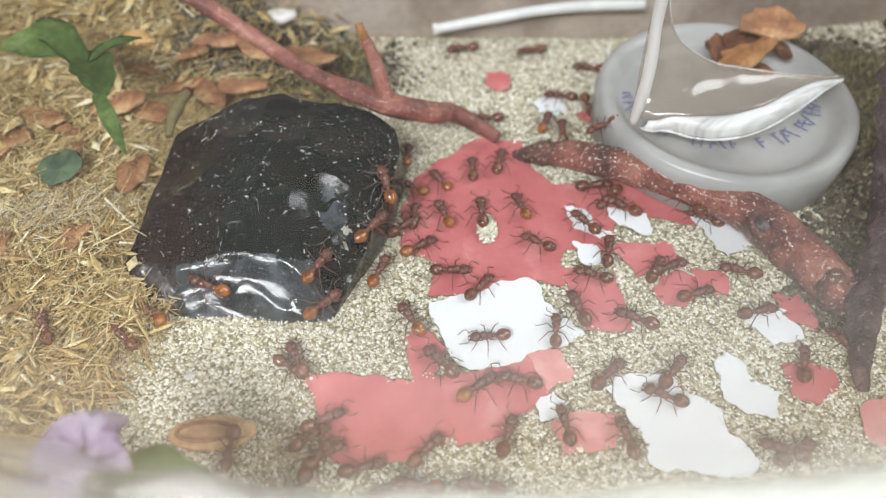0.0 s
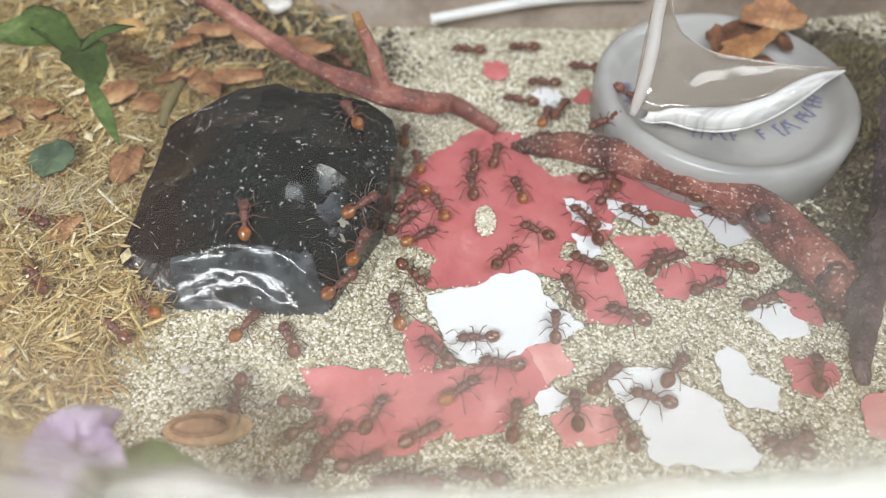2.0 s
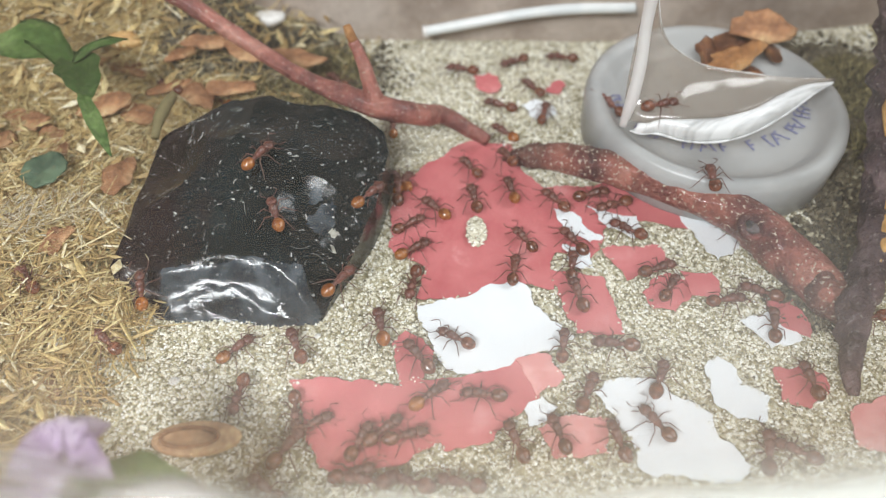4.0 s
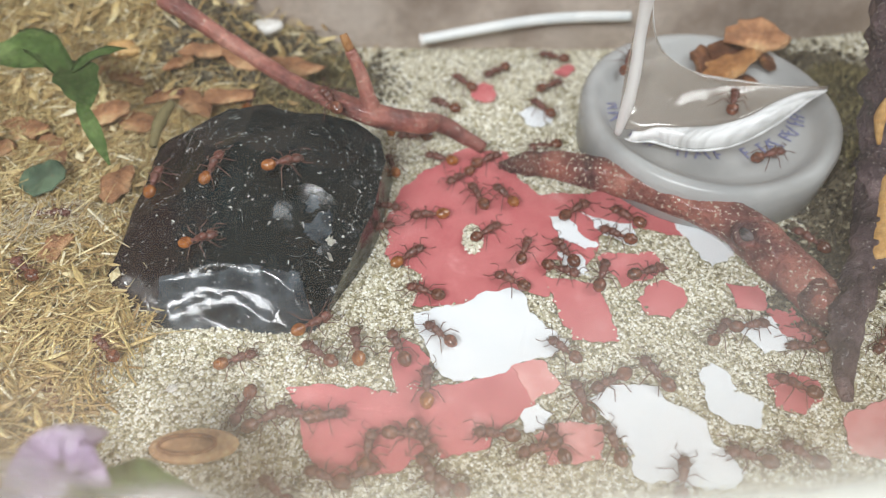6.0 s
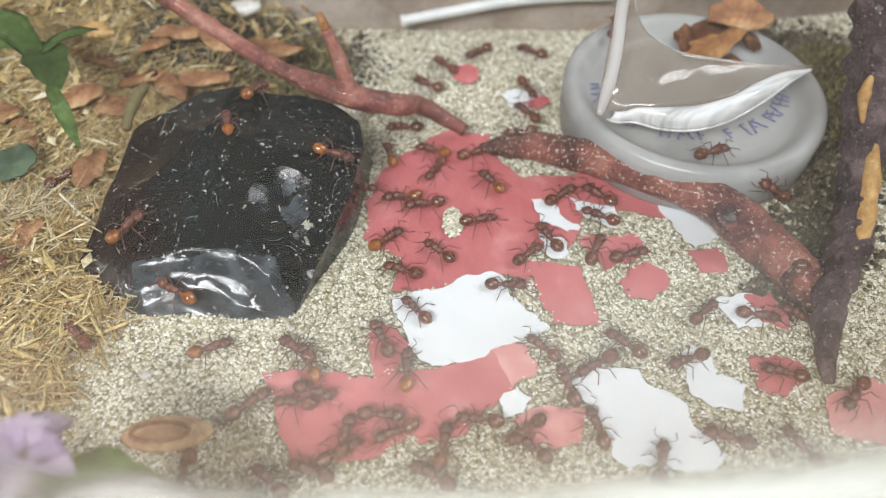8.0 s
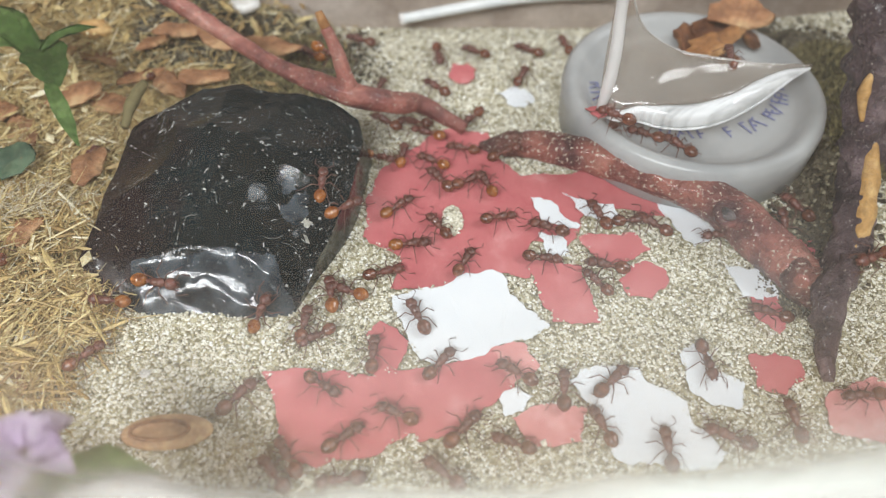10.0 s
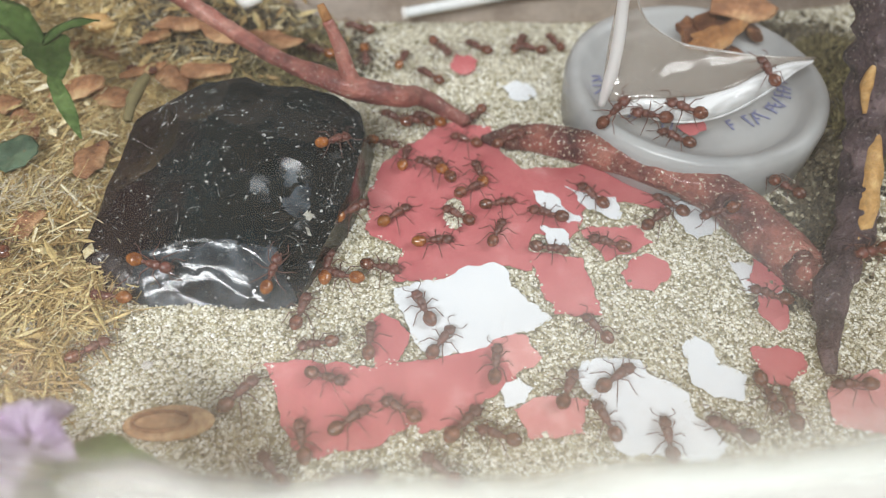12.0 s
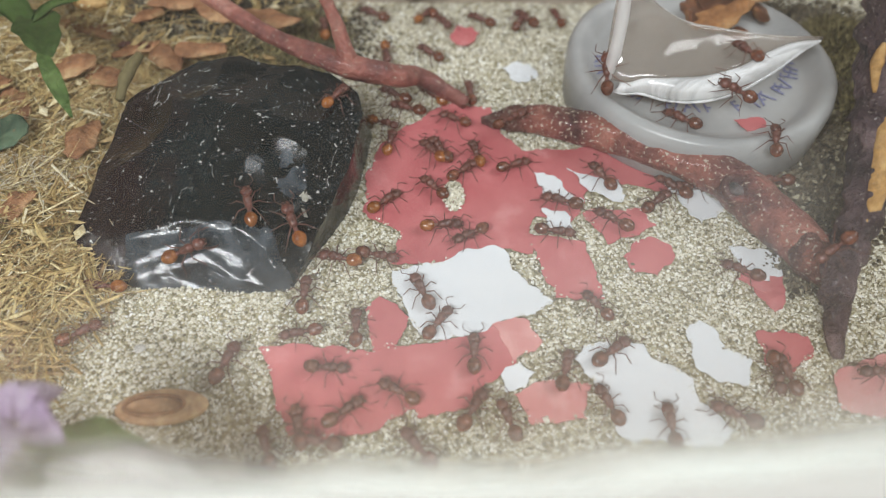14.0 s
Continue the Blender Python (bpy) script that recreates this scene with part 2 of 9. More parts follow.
def fog_height(nt, low, high, most, side):
    """Condensation line: thick along the foot of the pane, uneven, higher towards one side."""
    tc = nt.nodes.new("ShaderNodeTexCoord")
    sep = nt.nodes.new("ShaderNodeSeparateXYZ")
    link(nt, tc.outputs["Object"], sep.inputs[0])
    wob = nt.nodes.new("ShaderNodeMath")
    wob.operation = "MULTIPLY_ADD"
    link(nt, noise_node(nt, 60, 4), wob.inputs[0])
    wob.inputs[1].default_value = 0.006
    slope = nt.nodes.new("ShaderNodeMath")
    slope.operation = "MULTIPLY_ADD"
    link(nt, sep.outputs["X"], slope.inputs[0])
    slope.inputs[1].default_value = side
    link(nt, sep.outputs["Z"], slope.inputs[2])
    link(nt, slope.outputs[0], wob.inputs[2])
    foot = nt.nodes.new("ShaderNodeMapRange")
    foot.inputs[1].default_value, foot.inputs[2].default_value = low, high
    foot.inputs[3].default_value, foot.inputs[4].default_value = most, 0.0
    foot.interpolation_type = "SMOOTHERSTEP"
    link(nt, wob.outputs[0], foot.inputs[0])
    return foot.outputs[0]


def fog_on_glass(nt):
    # smears in patches, over an even painted haze that lifts the darks
    smear = nt.nodes.new("ShaderNodeMapRange")
    link(nt, noise_node(nt, 38, 3, 0.55, 0.5), smear.inputs[0])
    smear.inputs[1].default_value, smear.inputs[2].default_value = 0.45, 1.0
    smear.inputs[3].default_value, smear.inputs[4].default_value = 0.010, 0.10
    s = nt.nodes.new("ShaderNodeMath")
    s.operation = "MAXIMUM"
    link(nt, fog_height(nt, 0.0184, 0.0304, 0.97, -0.15), s.inputs[0])
    link(nt, smear.outputs[0], s.inputs[1])
    # faint fog to the right, added as haze to brighten the lower right
    right_veil = nt.nodes.new("ShaderNodeMath")
    right_veil.operation = "MAXIMUM"
    link(nt, s.outputs[0], right_veil.inputs[0])
    link(nt, fog_height(nt, 0.0180, 0.0380, 0.24, -0.34), right_veil.inputs[1])
    return right_veil.outputs[0]


def droplets_on_glass(nt):
    return fog_height(nt, 0.0182, 0.0255, 0.5, 0.36)


def fracture():
    """Fresh break: glass with fine hackle marks fanning round the blow; its blue-grey is raised to paint in reflected
    light.
    """
    m, nt, b = nodes_of("fracture_with_sheen")
    tc = nt.nodes.new("ShaderNodeTexCoord")
    mp = nt.nodes.new("ShaderNodeMapping")
    mp.inputs["Location"].default_value = (0.0285, 0.026, 0)
    link(nt, tc.outputs["Object"], mp.inputs["Vector"])
    rings = nt.nodes.new("ShaderNodeTexWave")
    rings.wave_type, rings.rings_direction = "RINGS", "Z"
    rings.inputs["Scale"].default_value, rings.inputs["Distortion"].default_value = 130, 7.0
    rings.inputs["Detail"].default_value, rings.inputs["Detail Scale"].default_value = 4, 1.6
    link(nt, mp.outputs[0], rings.inputs["Vector"])
    blot = noise_node(nt, 330, 4, 0.6)
    col = ramp_node(nt, [(0.1, (0.013, 0.018, 0.022)), (0.5, (0.04, 0.05, 0.059)), (0.9, (0.09, 0.106, 0.12))], blot)
    col = mix_color(nt, ramp_node(nt, [(0.9, (0, 0, 0)), (0.95, (1, 1, 1))], noise_node(nt, 2300, 2)), col, (0.2, 0.21, 0.22))
    link(nt, col, b.inputs["Base Color"])
    link(nt, ramp_node(nt, [(0.2, (0.05, 0.05, 0.05)), (0.9, (0.2, 0.2, 0.2))], blot), b.inputs["Roughness"])
    b.inputs["Specular IOR Level"].default_value = 0.45
    bump_into(nt, b, rings.outputs["Fac"], 0.16, 0.00035)
    return m


FRACTURE = fracture()


CORTEX = surface("pale_rock_crust", [(0.1, (0.16, 0.16, 0.14)), (0.5, (0.4, 0.39, 0.33)), (0.9, (0.6, 0.58, 0.5))], 420, 0.6, 2200, 0.6, 0.0003)
LINT = surface("grey_lint", [(0.1, (0.2, 0.2, 0.19)), (0.9, (0.62, 0.62, 0.6))], 600, 0.8, 2200, 0.0)


def glare_streaks(nt):
    """White streaks along the cut that paint glare on clear plastic."""
    tc = nt.nodes.new("ShaderNodeTexCoord")
    mp = nt.nodes.new("ShaderNodeMapping")
    mp.vector_type = "TEXTURE"
    mp.inputs["Rotation"].default_value = (0, 0, 0.45)
    mp.inputs["Scale"].default_value = (9.0, 1.0, 40.0)
    link(nt, tc.outputs["Object"], mp.inputs["Vector"])
    n = nt.nodes.new("ShaderNodeTexNoise")
    n.inputs["Scale"].default_value, n.inputs["Detail"].default_value = 900, 5
    link(nt, mp.outputs[0], n.inputs["Vector"])
    m = nt.nodes.new("ShaderNodeMapRange")
    link(nt, n.outputs["Fac"], m.inputs[0])
    m.inputs[1].default_value, m.inputs[2].default_value = 0.35, 0.62
    m.inputs[3].default_value, m.inputs[4].default_value = 0.35, 1.0
    return m.outputs[0]


OBSIDIAN = obsidian()
# beige in the film paints in the brown wall, reflected and seen through
FILM = clear("clear_plastic", (0.94, 0.92, 0.89), 0.32, 0.1, 0.09, (0.62, 0.56, 0.50))
# milky white paints the highlight along the clear fold
FOLD = clear("fold_highlight", (0.95, 0.95, 0.94), 0.62, 0.1, 0.25, (0.97, 0.96, 0.95), 0.15)
# streaky white paints the glare and glints of the clear edges
CUTEDGE = clear("cut_edge_glare", (0.95, 0.95, 0.95), glare_streaks, 0.2, 0.2, (0.97, 0.98, 0.98), 0.1)
GLASS = clear("fogged_glass", (0.99, 0.99, 0.985), fog_on_glass, 0.02, 0.02, (0.97, 0.99, 0.96), 0.05, droplets_on_glass)
ANTRED = surface("ant_red_brown", [(0.1, (0.075, 0.027, 0.02)), (0.9, (0.175, 0.06, 0.044))], 1500, 0.35, 6000, 0.25, 0.00005, vary=0.3, coat=0.2)
ANTDARK = surface("ant_dark_gaster", [(0.1, (0.08, 0.027, 0.016)), (0.9, (0.21, 0.07, 0.038))], 1500, 0.25, 6000, 0.15, 0.00005, vary=0.3, coat=0.4)
ANTAMBER = surface("ant_amber_gaster", [(0.1, (0.17, 0.046, 0.011)), (0.9, (0.37, 0.135, 0.03))], 1200, 0.18, 6000, 0.1, 0.00005, vary=0.3, coat=0.6)
ANTLEG = surface("ant_leg", [(0.1, (0.075, 0.03, 0.022)), (0.9, (0.17, 0.065, 0.045))], 1500, 0.4, 6000, 0.2, 0.00005)
ANTEYE = surface("ant_eye", [(0.3, (0.005, 0.004, 0.004)), (0.7, (0.012, 0.01, 0.01))], 1500, 0.15, 6000, 0.0)

# ---- building helpers (all sizes below in centimetres) ----
CM = 0.01


def at(x, y, z=0.0, rx=0, ry=0, rz=0):
    return pose(x * CM, y * CM, z * CM, rx, ry, rz)


def finish(name, bm, material, smooth=True):
    bmesh.ops.scale(bm, vec=(CM, CM, CM), verts=bm.verts)
    bmesh.ops.recalc_face_normals(bm, faces=bm.faces)
    me = bpy.data.meshes.new(name)
    bm.to_mesh(me)
    bm.free()
    me.materials.append(material)
    for p in me.polygons:
        p.use_smooth = smooth
    return me


def part(name, bm, material, parent, label="", smooth=True, m=None):
    ob = new(name, finish(name, bm, material, smooth))
    ob.parent = parent
    if m is not None:
        ob.matrix_basis = m
    return tagged(ob, label)


def thing(name, bm, material, label, category, group="", kind="", smooth=True, m=None):
    ob = new(name, finish(name, bm, material, smooth))
    if m is not None:
        ob.matrix_basis = m
    return tagged(ob, label, category, group, kind)


def group_at(name, label, category, group="", kind="", m=None):
    ob = new(name)
    ob.empty_display_size = 0.002
    if m is not None:
        ob.matrix_basis = m
    return tagged(ob, label, category, group, kind)


def smooth_path(points, n=8):
    """Catmull-Rom through the points."""
    P = [Vector(p) for p in points]
    P = [P[0] * 2 - P[1]] + P + [P[-1] * 2 - P[-2]]
    out = []
    for i in range(1, len(P) - 2):
        a, b, c, d = P[i - 1:i + 3]
        for k in range(n):
            t = k / n
            out.append(0.5 * ((2 * b) + (c - a) * t + (2 * a - 5 * b + 4 * c - d) * t * t + (3 * b - a - 3 * c + d) * t ** 3))
    return out + [P[-2]]


def tube(bm, path, radii, n=8, rough=0.0, freq=1.0, flat=1.0, seed=0.0):
    """A round bar along the path; radii are spread along it; rough: uneven surface."""
    rings, count = [], len(path)
    side = Vector((0, 0, 1))
    for i, p in enumerate(path):
        d = (path[min(i + 1, count - 1)] - path[max(i - 1, 0)]).normalized()
        if abs(d.dot(side)) > 0.95:
            side = Vector((1, 0, 0))
        u = d.cross(side).normalized()
        v = u.cross(d)
        s = i / (count - 1) * (len(radii) - 1)
        k = min(int(s), len(radii) - 2)
        r = radii[k] + (radii[k + 1] - radii[k]) * (s - k)
        ring = []
        for j in range(n):
            a = 2 * math.pi * j / n
            o = u * math.cos(a) + v * math.sin(a) * flat
            q = p + o * r
            if rough:
                q += o * rough * r * noise.noise(q * freq + Vector((seed, 0, 0)))
            ring.append(bm.verts.new(q))
        rings.append(ring)
    for a, b in zip(rings, rings[1:]):
        for j in range(n):
            bm.faces.new((a[j], a[(j + 1) % n], b[(j + 1) % n], b[j]))
    bm.faces.new(rings[0][::-1])
    bm.faces.new(rings[-1])
    return bm


def ball(bm, x, y, z, rx, ry, rz, u=12, v=8, turn=None):
    m = Matrix.Translation((x, y, z)) @ (turn or Matrix.Identity(4)) @ Matrix.Diagonal((rx, ry, rz, 1))
    return bmesh.ops.create_uvsphere(bm, u_segments=u, v_segments=v, radius=1, matrix=m)["verts"]


def box(bm, x0, x1, y0, y1, z0, z1):
    m = Matrix.Translation(((x0 + x1) / 2, (y0 + y1) / 2, (z0 + z1) / 2)) @ Matrix.Diagonal((x1 - x0, y1 - y0, z1 - z0, 1))
    return bmesh.ops.create_cube(bm, size=1, matrix=m)["verts"]


def lathe(bm, profile, n=64):
    rings = []
    for r, z in profile:
        rings.append([bm.verts.new((r * math.cos(2 * math.pi * j / n), r * math.sin(2 * math.pi * j / n), z)) for j in range(n)])
    for a, b in zip(rings, rings[1:]):
        for j in range(n):
            bm.faces.new((a[j], a[(j + 1) % n], b[(j + 1) % n], b[j]))
    bm.faces.new(rings[0][::-1])
    bm.faces.new(rings[-1])
    return bm


def many(name, verts, faces, material, label, category, smooth=False):
    me = bpy.data.meshes.new(name)
    me.from_pydata(np.asarray(verts) * CM, [], faces)
    me.materials.append(material)
    for p in me.polygons:
        p.use_smooth = smooth
    return tagged(new(name, me), label, category, kind="stuff")


# ---- the setting ----
# Half extents of the tank: back wall, side walls, fogged front glass.
X0, X1, Y0, Y1 = -9.0, 8.5, -4.2, 4.55


def lie(x, y):
    """Height of the ground: gentle dunes, a bank of litter rising to the far left."""
    z = 0.03 * noise.noise(Vector((x * 0.8, y * 0.8, 0)))
    if x > 4.3:
        z += 0.12 * (x - 4.3) * max(0, min(1, (y + 0.5)))
    b = -3.1 - x - 0.32 * max(0, -y) + 0.4 * max(0, y - 1)
    bank = 0.85 * max(0, min(1, (y - 2.9) / 1.5)) * max(0, min(1, (-1.6 - x) / 3.2))
    return z + 0.16 * max(0.0, min(2.2, b)) + bank


def litter(x, y):
    """How far (x, y) lies inside the litter bank; negative on the sand."""
    return min(-3.75 - x + 0.35 * (y + 1.6) + 0.12 * max(0, y - 0.9) + 0.25 * noise.noise(Vector((x * 1.5, y * 1.5, 3))), 4)


def ground():
    bm = bmesh.new()
    nx, ny = 120, 64
    grid = [[bm.verts.new((x, y, lie(x, y) - 0.012 + 0.01 * noise.noise(Vector((x * 9, y * 9, 1))))) for y in np.linspace(Y0, Y1, ny)] for x in np.linspace(X0, X1, nx)]
    for i in range(nx - 1):
        for j in range(ny - 1):
            bm.faces.new((grid[i][j], grid[i + 1][j], grid[i + 1][j + 1], grid[i][j + 1]))
    thing("ground", bm, SANDBED, "coarse beige sand bed of the ant tank", "ground", kind="structure")


def tank():
    bm = bmesh.new()
    box(bm, X0 - 0.3, X1 + 0.3, Y1, Y1 + 0.3, -0.6, 4.5)
    thing("wall_back", bm, WALL, "stained brownish back wall of the tank", "wall", kind="structure", smooth=False)
    for name, x in (("wall_west", X0 - 0.3), ("wall_east", X1)):
        bm = bmesh.new()
        box(bm, x, x + 0.3, Y0 - 0.3, Y1, -0.6, 4.5)
        thing(name, bm, WALL, "stained brownish side wall of the tank", "wall", kind="structure", smooth=False)
    bm = bmesh.new()
    box(bm, X0 - 0.3, X1 + 0.3, Y0 - 0.3, Y1 + 0.3, -1.0, -0.6)
    thing("tank_floor", bm, PLASTER, "white plaster bottom of the ant tank", "floor", kind="structure", smooth=False)
    bm = bmesh.new()
    box(bm, X0, X1, Y0 - 0.25, Y0 - 0.05, -0.6, 9.0)
    ob = thing("window_front", bm, GLASS, "front glass pane fogged along its foot", "glass pane", kind="structure", smooth=False)
    ob.visible_shadow = False
    bm = bmesh.new()
    box(bm, X0 - 0.3, X1 + 0.3, Y0 - 0.55, Y0 - 0.26, -1.0, 0.3)
    bmesh.ops.bevel(bm, geom=bm.edges[:], offset=0.06, segments=2, affect="EDGES")
    thing("front_sill", bm, PLASTER, "white plaster sill below the front glass", "sill", kind="structure", smooth=False)


def room():
    """The plain room round the tank: table, floor, ceiling and walls, one wall open to the daylight."""
    bm = bmesh.new()
    box(bm, -180, 180, -180, 180, -76, -75)
    thing("floor", bm, TABLE, "brown wooden room floor", "floor", kind="structure", smooth=False)
    table = group_at("table", "brown wooden table under the ant tank", "table", m=at(0, 0, -75))
    bm = bmesh.new()
    box(bm, -60, 60, -35, 35, 71, 74.0)
    part("tabletop", bm, TABLE, table, smooth=False)
    for x in (-55, 55):
        for y in (-30, 30):
            bm = bmesh.new()
            box(bm, x - 2.5, x + 2.5, y - 2.5, y + 2.5, 0, 71)
            part("leg", bm, TABLE, table, smooth=False)
    for name, boxes in (("wall_north", [(-190, 190, 180, 190, -75, 170)]), ("wall_south", [(-190, 190, -190, -180, -75, 170)]), ("wall_left", [(-190, -180, -180, 180, -75, 170)]),
                        ("wall_right", [(180, 190, -180, 180, -75, 20), (180, 190, -180, 180, 150, 170), (180, 190, -180, -80, 20, 150), (180, 190, 80, 180, 20, 150)])):
        bm = bmesh.new()
        for b in boxes:
            box(bm, *b)
        thing(name, bm, PAINT, "plain off-white painted room wall", "wall", kind="structure", smooth=False)
    bm = bmesh.new()
    box(bm, -190, 190, -190, 190, 170, 180)
    thing("ceiling", bm, PAINT, "plain off-white painted ceiling", "ceiling", kind="structure", smooth=False)


ground()
tank()
room()

# ---- the obsidian block ----


def rock():
    """A split block: flat facets cut by shell-shaped flake scars with sharp edges."""
    bm = bmesh.new()
    foot = [(-4.36, -0.8), (-3.75, -1.34), (-3.0, -1.4), (-2.3, -1.42), (-1.65, -1.4), (-1.4, -0.75), (-1.03, -0.1), (-0.88, 0.55), (-0.8, 1.35), (-1.5, 1.95), (-2.9, 2.0), (-3.9, 1.6), (-4.25, 0.4)]
    rim = [(-4.18, -0.74, 0.34), (-4.1, -0.4, 0.44), (-3.55, -0.84, 0.36), (-2.95, -0.78, 0.48), (-2.3, -0.82, 0.5), (-1.8, -1.02, 0.38), (-1.25, -0.72, 0.5), (-0.97, 0.0, 0.66), (-0.86, 0.88, 0.74),
           (-0.95, 1.22, 0.8), (-1.28, 1.46, 0.95), (-2.1, 1.6, 1.0), (-2.6, 1.72, 1.06), (-2.95, 1.72, 1.0), (-3.4, 1.32, 0.94), (-3.95, 1.24, 0.7), (-4.05, 0.4, 0.56),
           (-2.8, 0.9, 1.06), (-2.72, 0.05, 0.84), (-2.05, 0.55, 1.02), (-1.4, 0.6, 0.93), (-1.55, 0.05, 0.8), (-1.95, -0.55, 0.62)]
    for x, y in foot:
        bm.verts.new((x, y, -0.1))
    for p in rim:
        bm.verts.new(p)
    hull = bmesh.ops.convex_hull(bm, input=bm.verts)
    bmesh.ops.delete(bm, geom=[g for g in hull["geom_interior"] if isinstance(g, bmesh.types.BMVert)], context="VERTS")
    for _ in range(7):
        long_edges = [e for e in bm.edges if e.calc_length() > 0.06]
        if long_edges:
            bmesh.ops.subdivide_edges(bm, edges=long_edges, cuts=1, use_grid_fill=False)
            bmesh.ops.triangulate(bm, faces=bm.faces)
    bm.normal_update()
    # flake scars: where it was struck, how wide, how deep
    scars = [((-1.72, -0.18, 0.98), 0.44, 0.14), ((-1.45, 1.1, 1.02), 0.6, 0.08), ((-2.35, 1.15, 1.12), 0.42, 0.05), ((-3.1, 1.3, 1.05), 0.5, 0.08),
             ((-3.75, 0.7, 0.75), 0.7, 0.10), ((-3.5, -0.35, 0.75), 0.55, 0.07), ((-2.65, -1.1, 0.25), 0.75, 0.06), ((-1.35, -0.5, 0.68), 0.36, 0.08), 
             ((-2.75, 1.75, 1.0), 0.34, 0.09), ((-2.1, 1.65, 1.0), 0.36, 0.07), ((-1.55, -1.0, 0.45), 0.34, 0.07), ((-4.0, -0.5, 0.45), 0.3, 0.05)]
    core = Vector((-2.5, 0.2, 0.2))
    for c, wide, deep in scars:
        c = Vector(c)
        big = (wide * wide + deep * deep) / (2 * deep)
        near = min(bm.verts, key=lambda v: (v.co - c).length)
        mid = near.co + near.normal * (big - deep)
        for v in bm.verts:
            d = v.co - mid
            if d.length < big and (v.co - near.co).length < wide * 1.3:
                q = mid + d.normalized() * big
                if (q - core).length < (v.co - core).length + 0.02:
                    r = (v.co - near.co).length
                    v.co = q + d.normalized() * 0.0012 * math.sin(r * 34) * (c.y > -1)
    bm.normal_update()
    for v in bm.verts:
        p, n = v.co, v.normal
        k = 0.03 * noise.noise(p * 1.8) + (0.006 * noise.noise(p * 5) + 0.002 * noise.noise(p * 17)) * (p.y > -0.78)
        if p.y < -0.78 and -3.75 < p.x < -1.7:
            # ripples of the struck front face spread from below its foot
            d = math.hypot(p.x + 2.85, 1.1 * (p.y + 2.35))
            side = min(1, (p.x + 3.75) * 4, (-1.7 - p.x) * 4)
            k += side * (0.0075 * math.sin(d * 15 + 1.2 * noise.noise(Vector((p.x * 0.9, p.y * 1.5, 0)))) + 0.004 * noise.noise(Vector((p.x * 1.2, p.y * 3.0, 2))))
        v.co = p + n * k
    bm.normal_update()
    for e in bm.edges:
        e.smooth = len(e.link_faces) != 2 or e.calc_face_angle() < 0.5
    for f in bm.faces:
        c = f.calc_center_median()
        # front face and shell get the blue-grey that paints in reflected light
        front = c.y < -0.74 - 0.1 * ((c.x + 2.6) / 1.0) ** 2 + 0.05 * noise.noise(c * 2.5) and -3.5 - 0.15 * c.z + 0.08 * noise.noise(c * 4) < c.x < -1.6 - 0.4 * c.z + 0.1 * noise.noise(c * 4) and f.normal.y < -0.3
        shell = (c - Vector((-1.62, -0.2, 0.8))).length < 0.30 + 0.22 * noise.noise(c * 4.5)
        crust = (c - Vector((-1.42, -0.46, 0.66))).length < 0.15 + 0.12 * noise.noise(c * 8)
        f.material_index = 2 if crust else int(front or shell)
    ob = thing("obsidian_rock", bm, OBSIDIAN, "glossy black obsidian rock, dusty, with a fractured front face", "rock")
    ob.data.materials.append(FRACTURE)
    ob.data.materials.append(CORTEX)
    # lint and dust lying on it
    V, F = [], []
    rng = np.random.default_rng(17)
    for _ in range(120):
        x, y = rng.uniform(-4.0, -0.95), rng.uniform(-0.8, 1.8)
        hair = rng.random() < 0.26
        n, a, bend, l = 7, rng.uniform(0, 6.28), rng.normal(0, 1.6), (0.17 if hair else 0.04) * math.exp(rng.normal(0, 0.5))
        w = 0.0019 if hair else 0.004 * math.exp(rng.normal(0, 0.45))
        pts = []
        for k in range(n):
            pts.append((x, y))
            x, y, a = x + l / n * math.cos(a), y + l / n * math.sin(a), a + bend / n
        hits = [ob.ray_cast((px * CM, py * CM, 0.03), (0, 0, -1)) for px, py in pts]
        if not all(h[0] for h in hits):
            continue
        o = len(V)
        for (px, py), h in zip(pts, hits):
            z = h[1].z / CM + 0.004
            V += [(px - w, py, z), (px + w, py, z), (px, py + w, z + w)]
        for k in range(n - 1):
            i = o + 3 * k
            F += [(i, i + 3, i + 5, i + 2), (i + 2, i + 5, i + 4, i + 1), (i + 1, i + 4, i + 3, i)]
    # motes, thick on the lower flank beside the sand
    for k in range(1500):
        x, y = (rng.uniform(-4.1, -0.9), rng.uniform(-0.85, 1.7)) if k < 420 else (rng.uniform(-1.75, -0.85), rng.uniform(-1.3, 1.2))
        if k >= 420 and rng.random() > 0.75 * max(0.1, 1 + (x + 0.95 + 0.5 * max(0, -y)) * 1.5):
            continue
        h = ob.ray_cast((x * CM, y * CM, 0.03), (0, 0, -1))
        if h[0]:
            r = 0.0042 * math.exp(rng.normal(0, 0.6))
            grain(V, F, rng, x, y, h[1].z / CM + 0.3 * r, r)
    many("lint", V, F, LINT, "pale lint and dust on the black rock", "lint")
    return ob


# ---- twigs ----


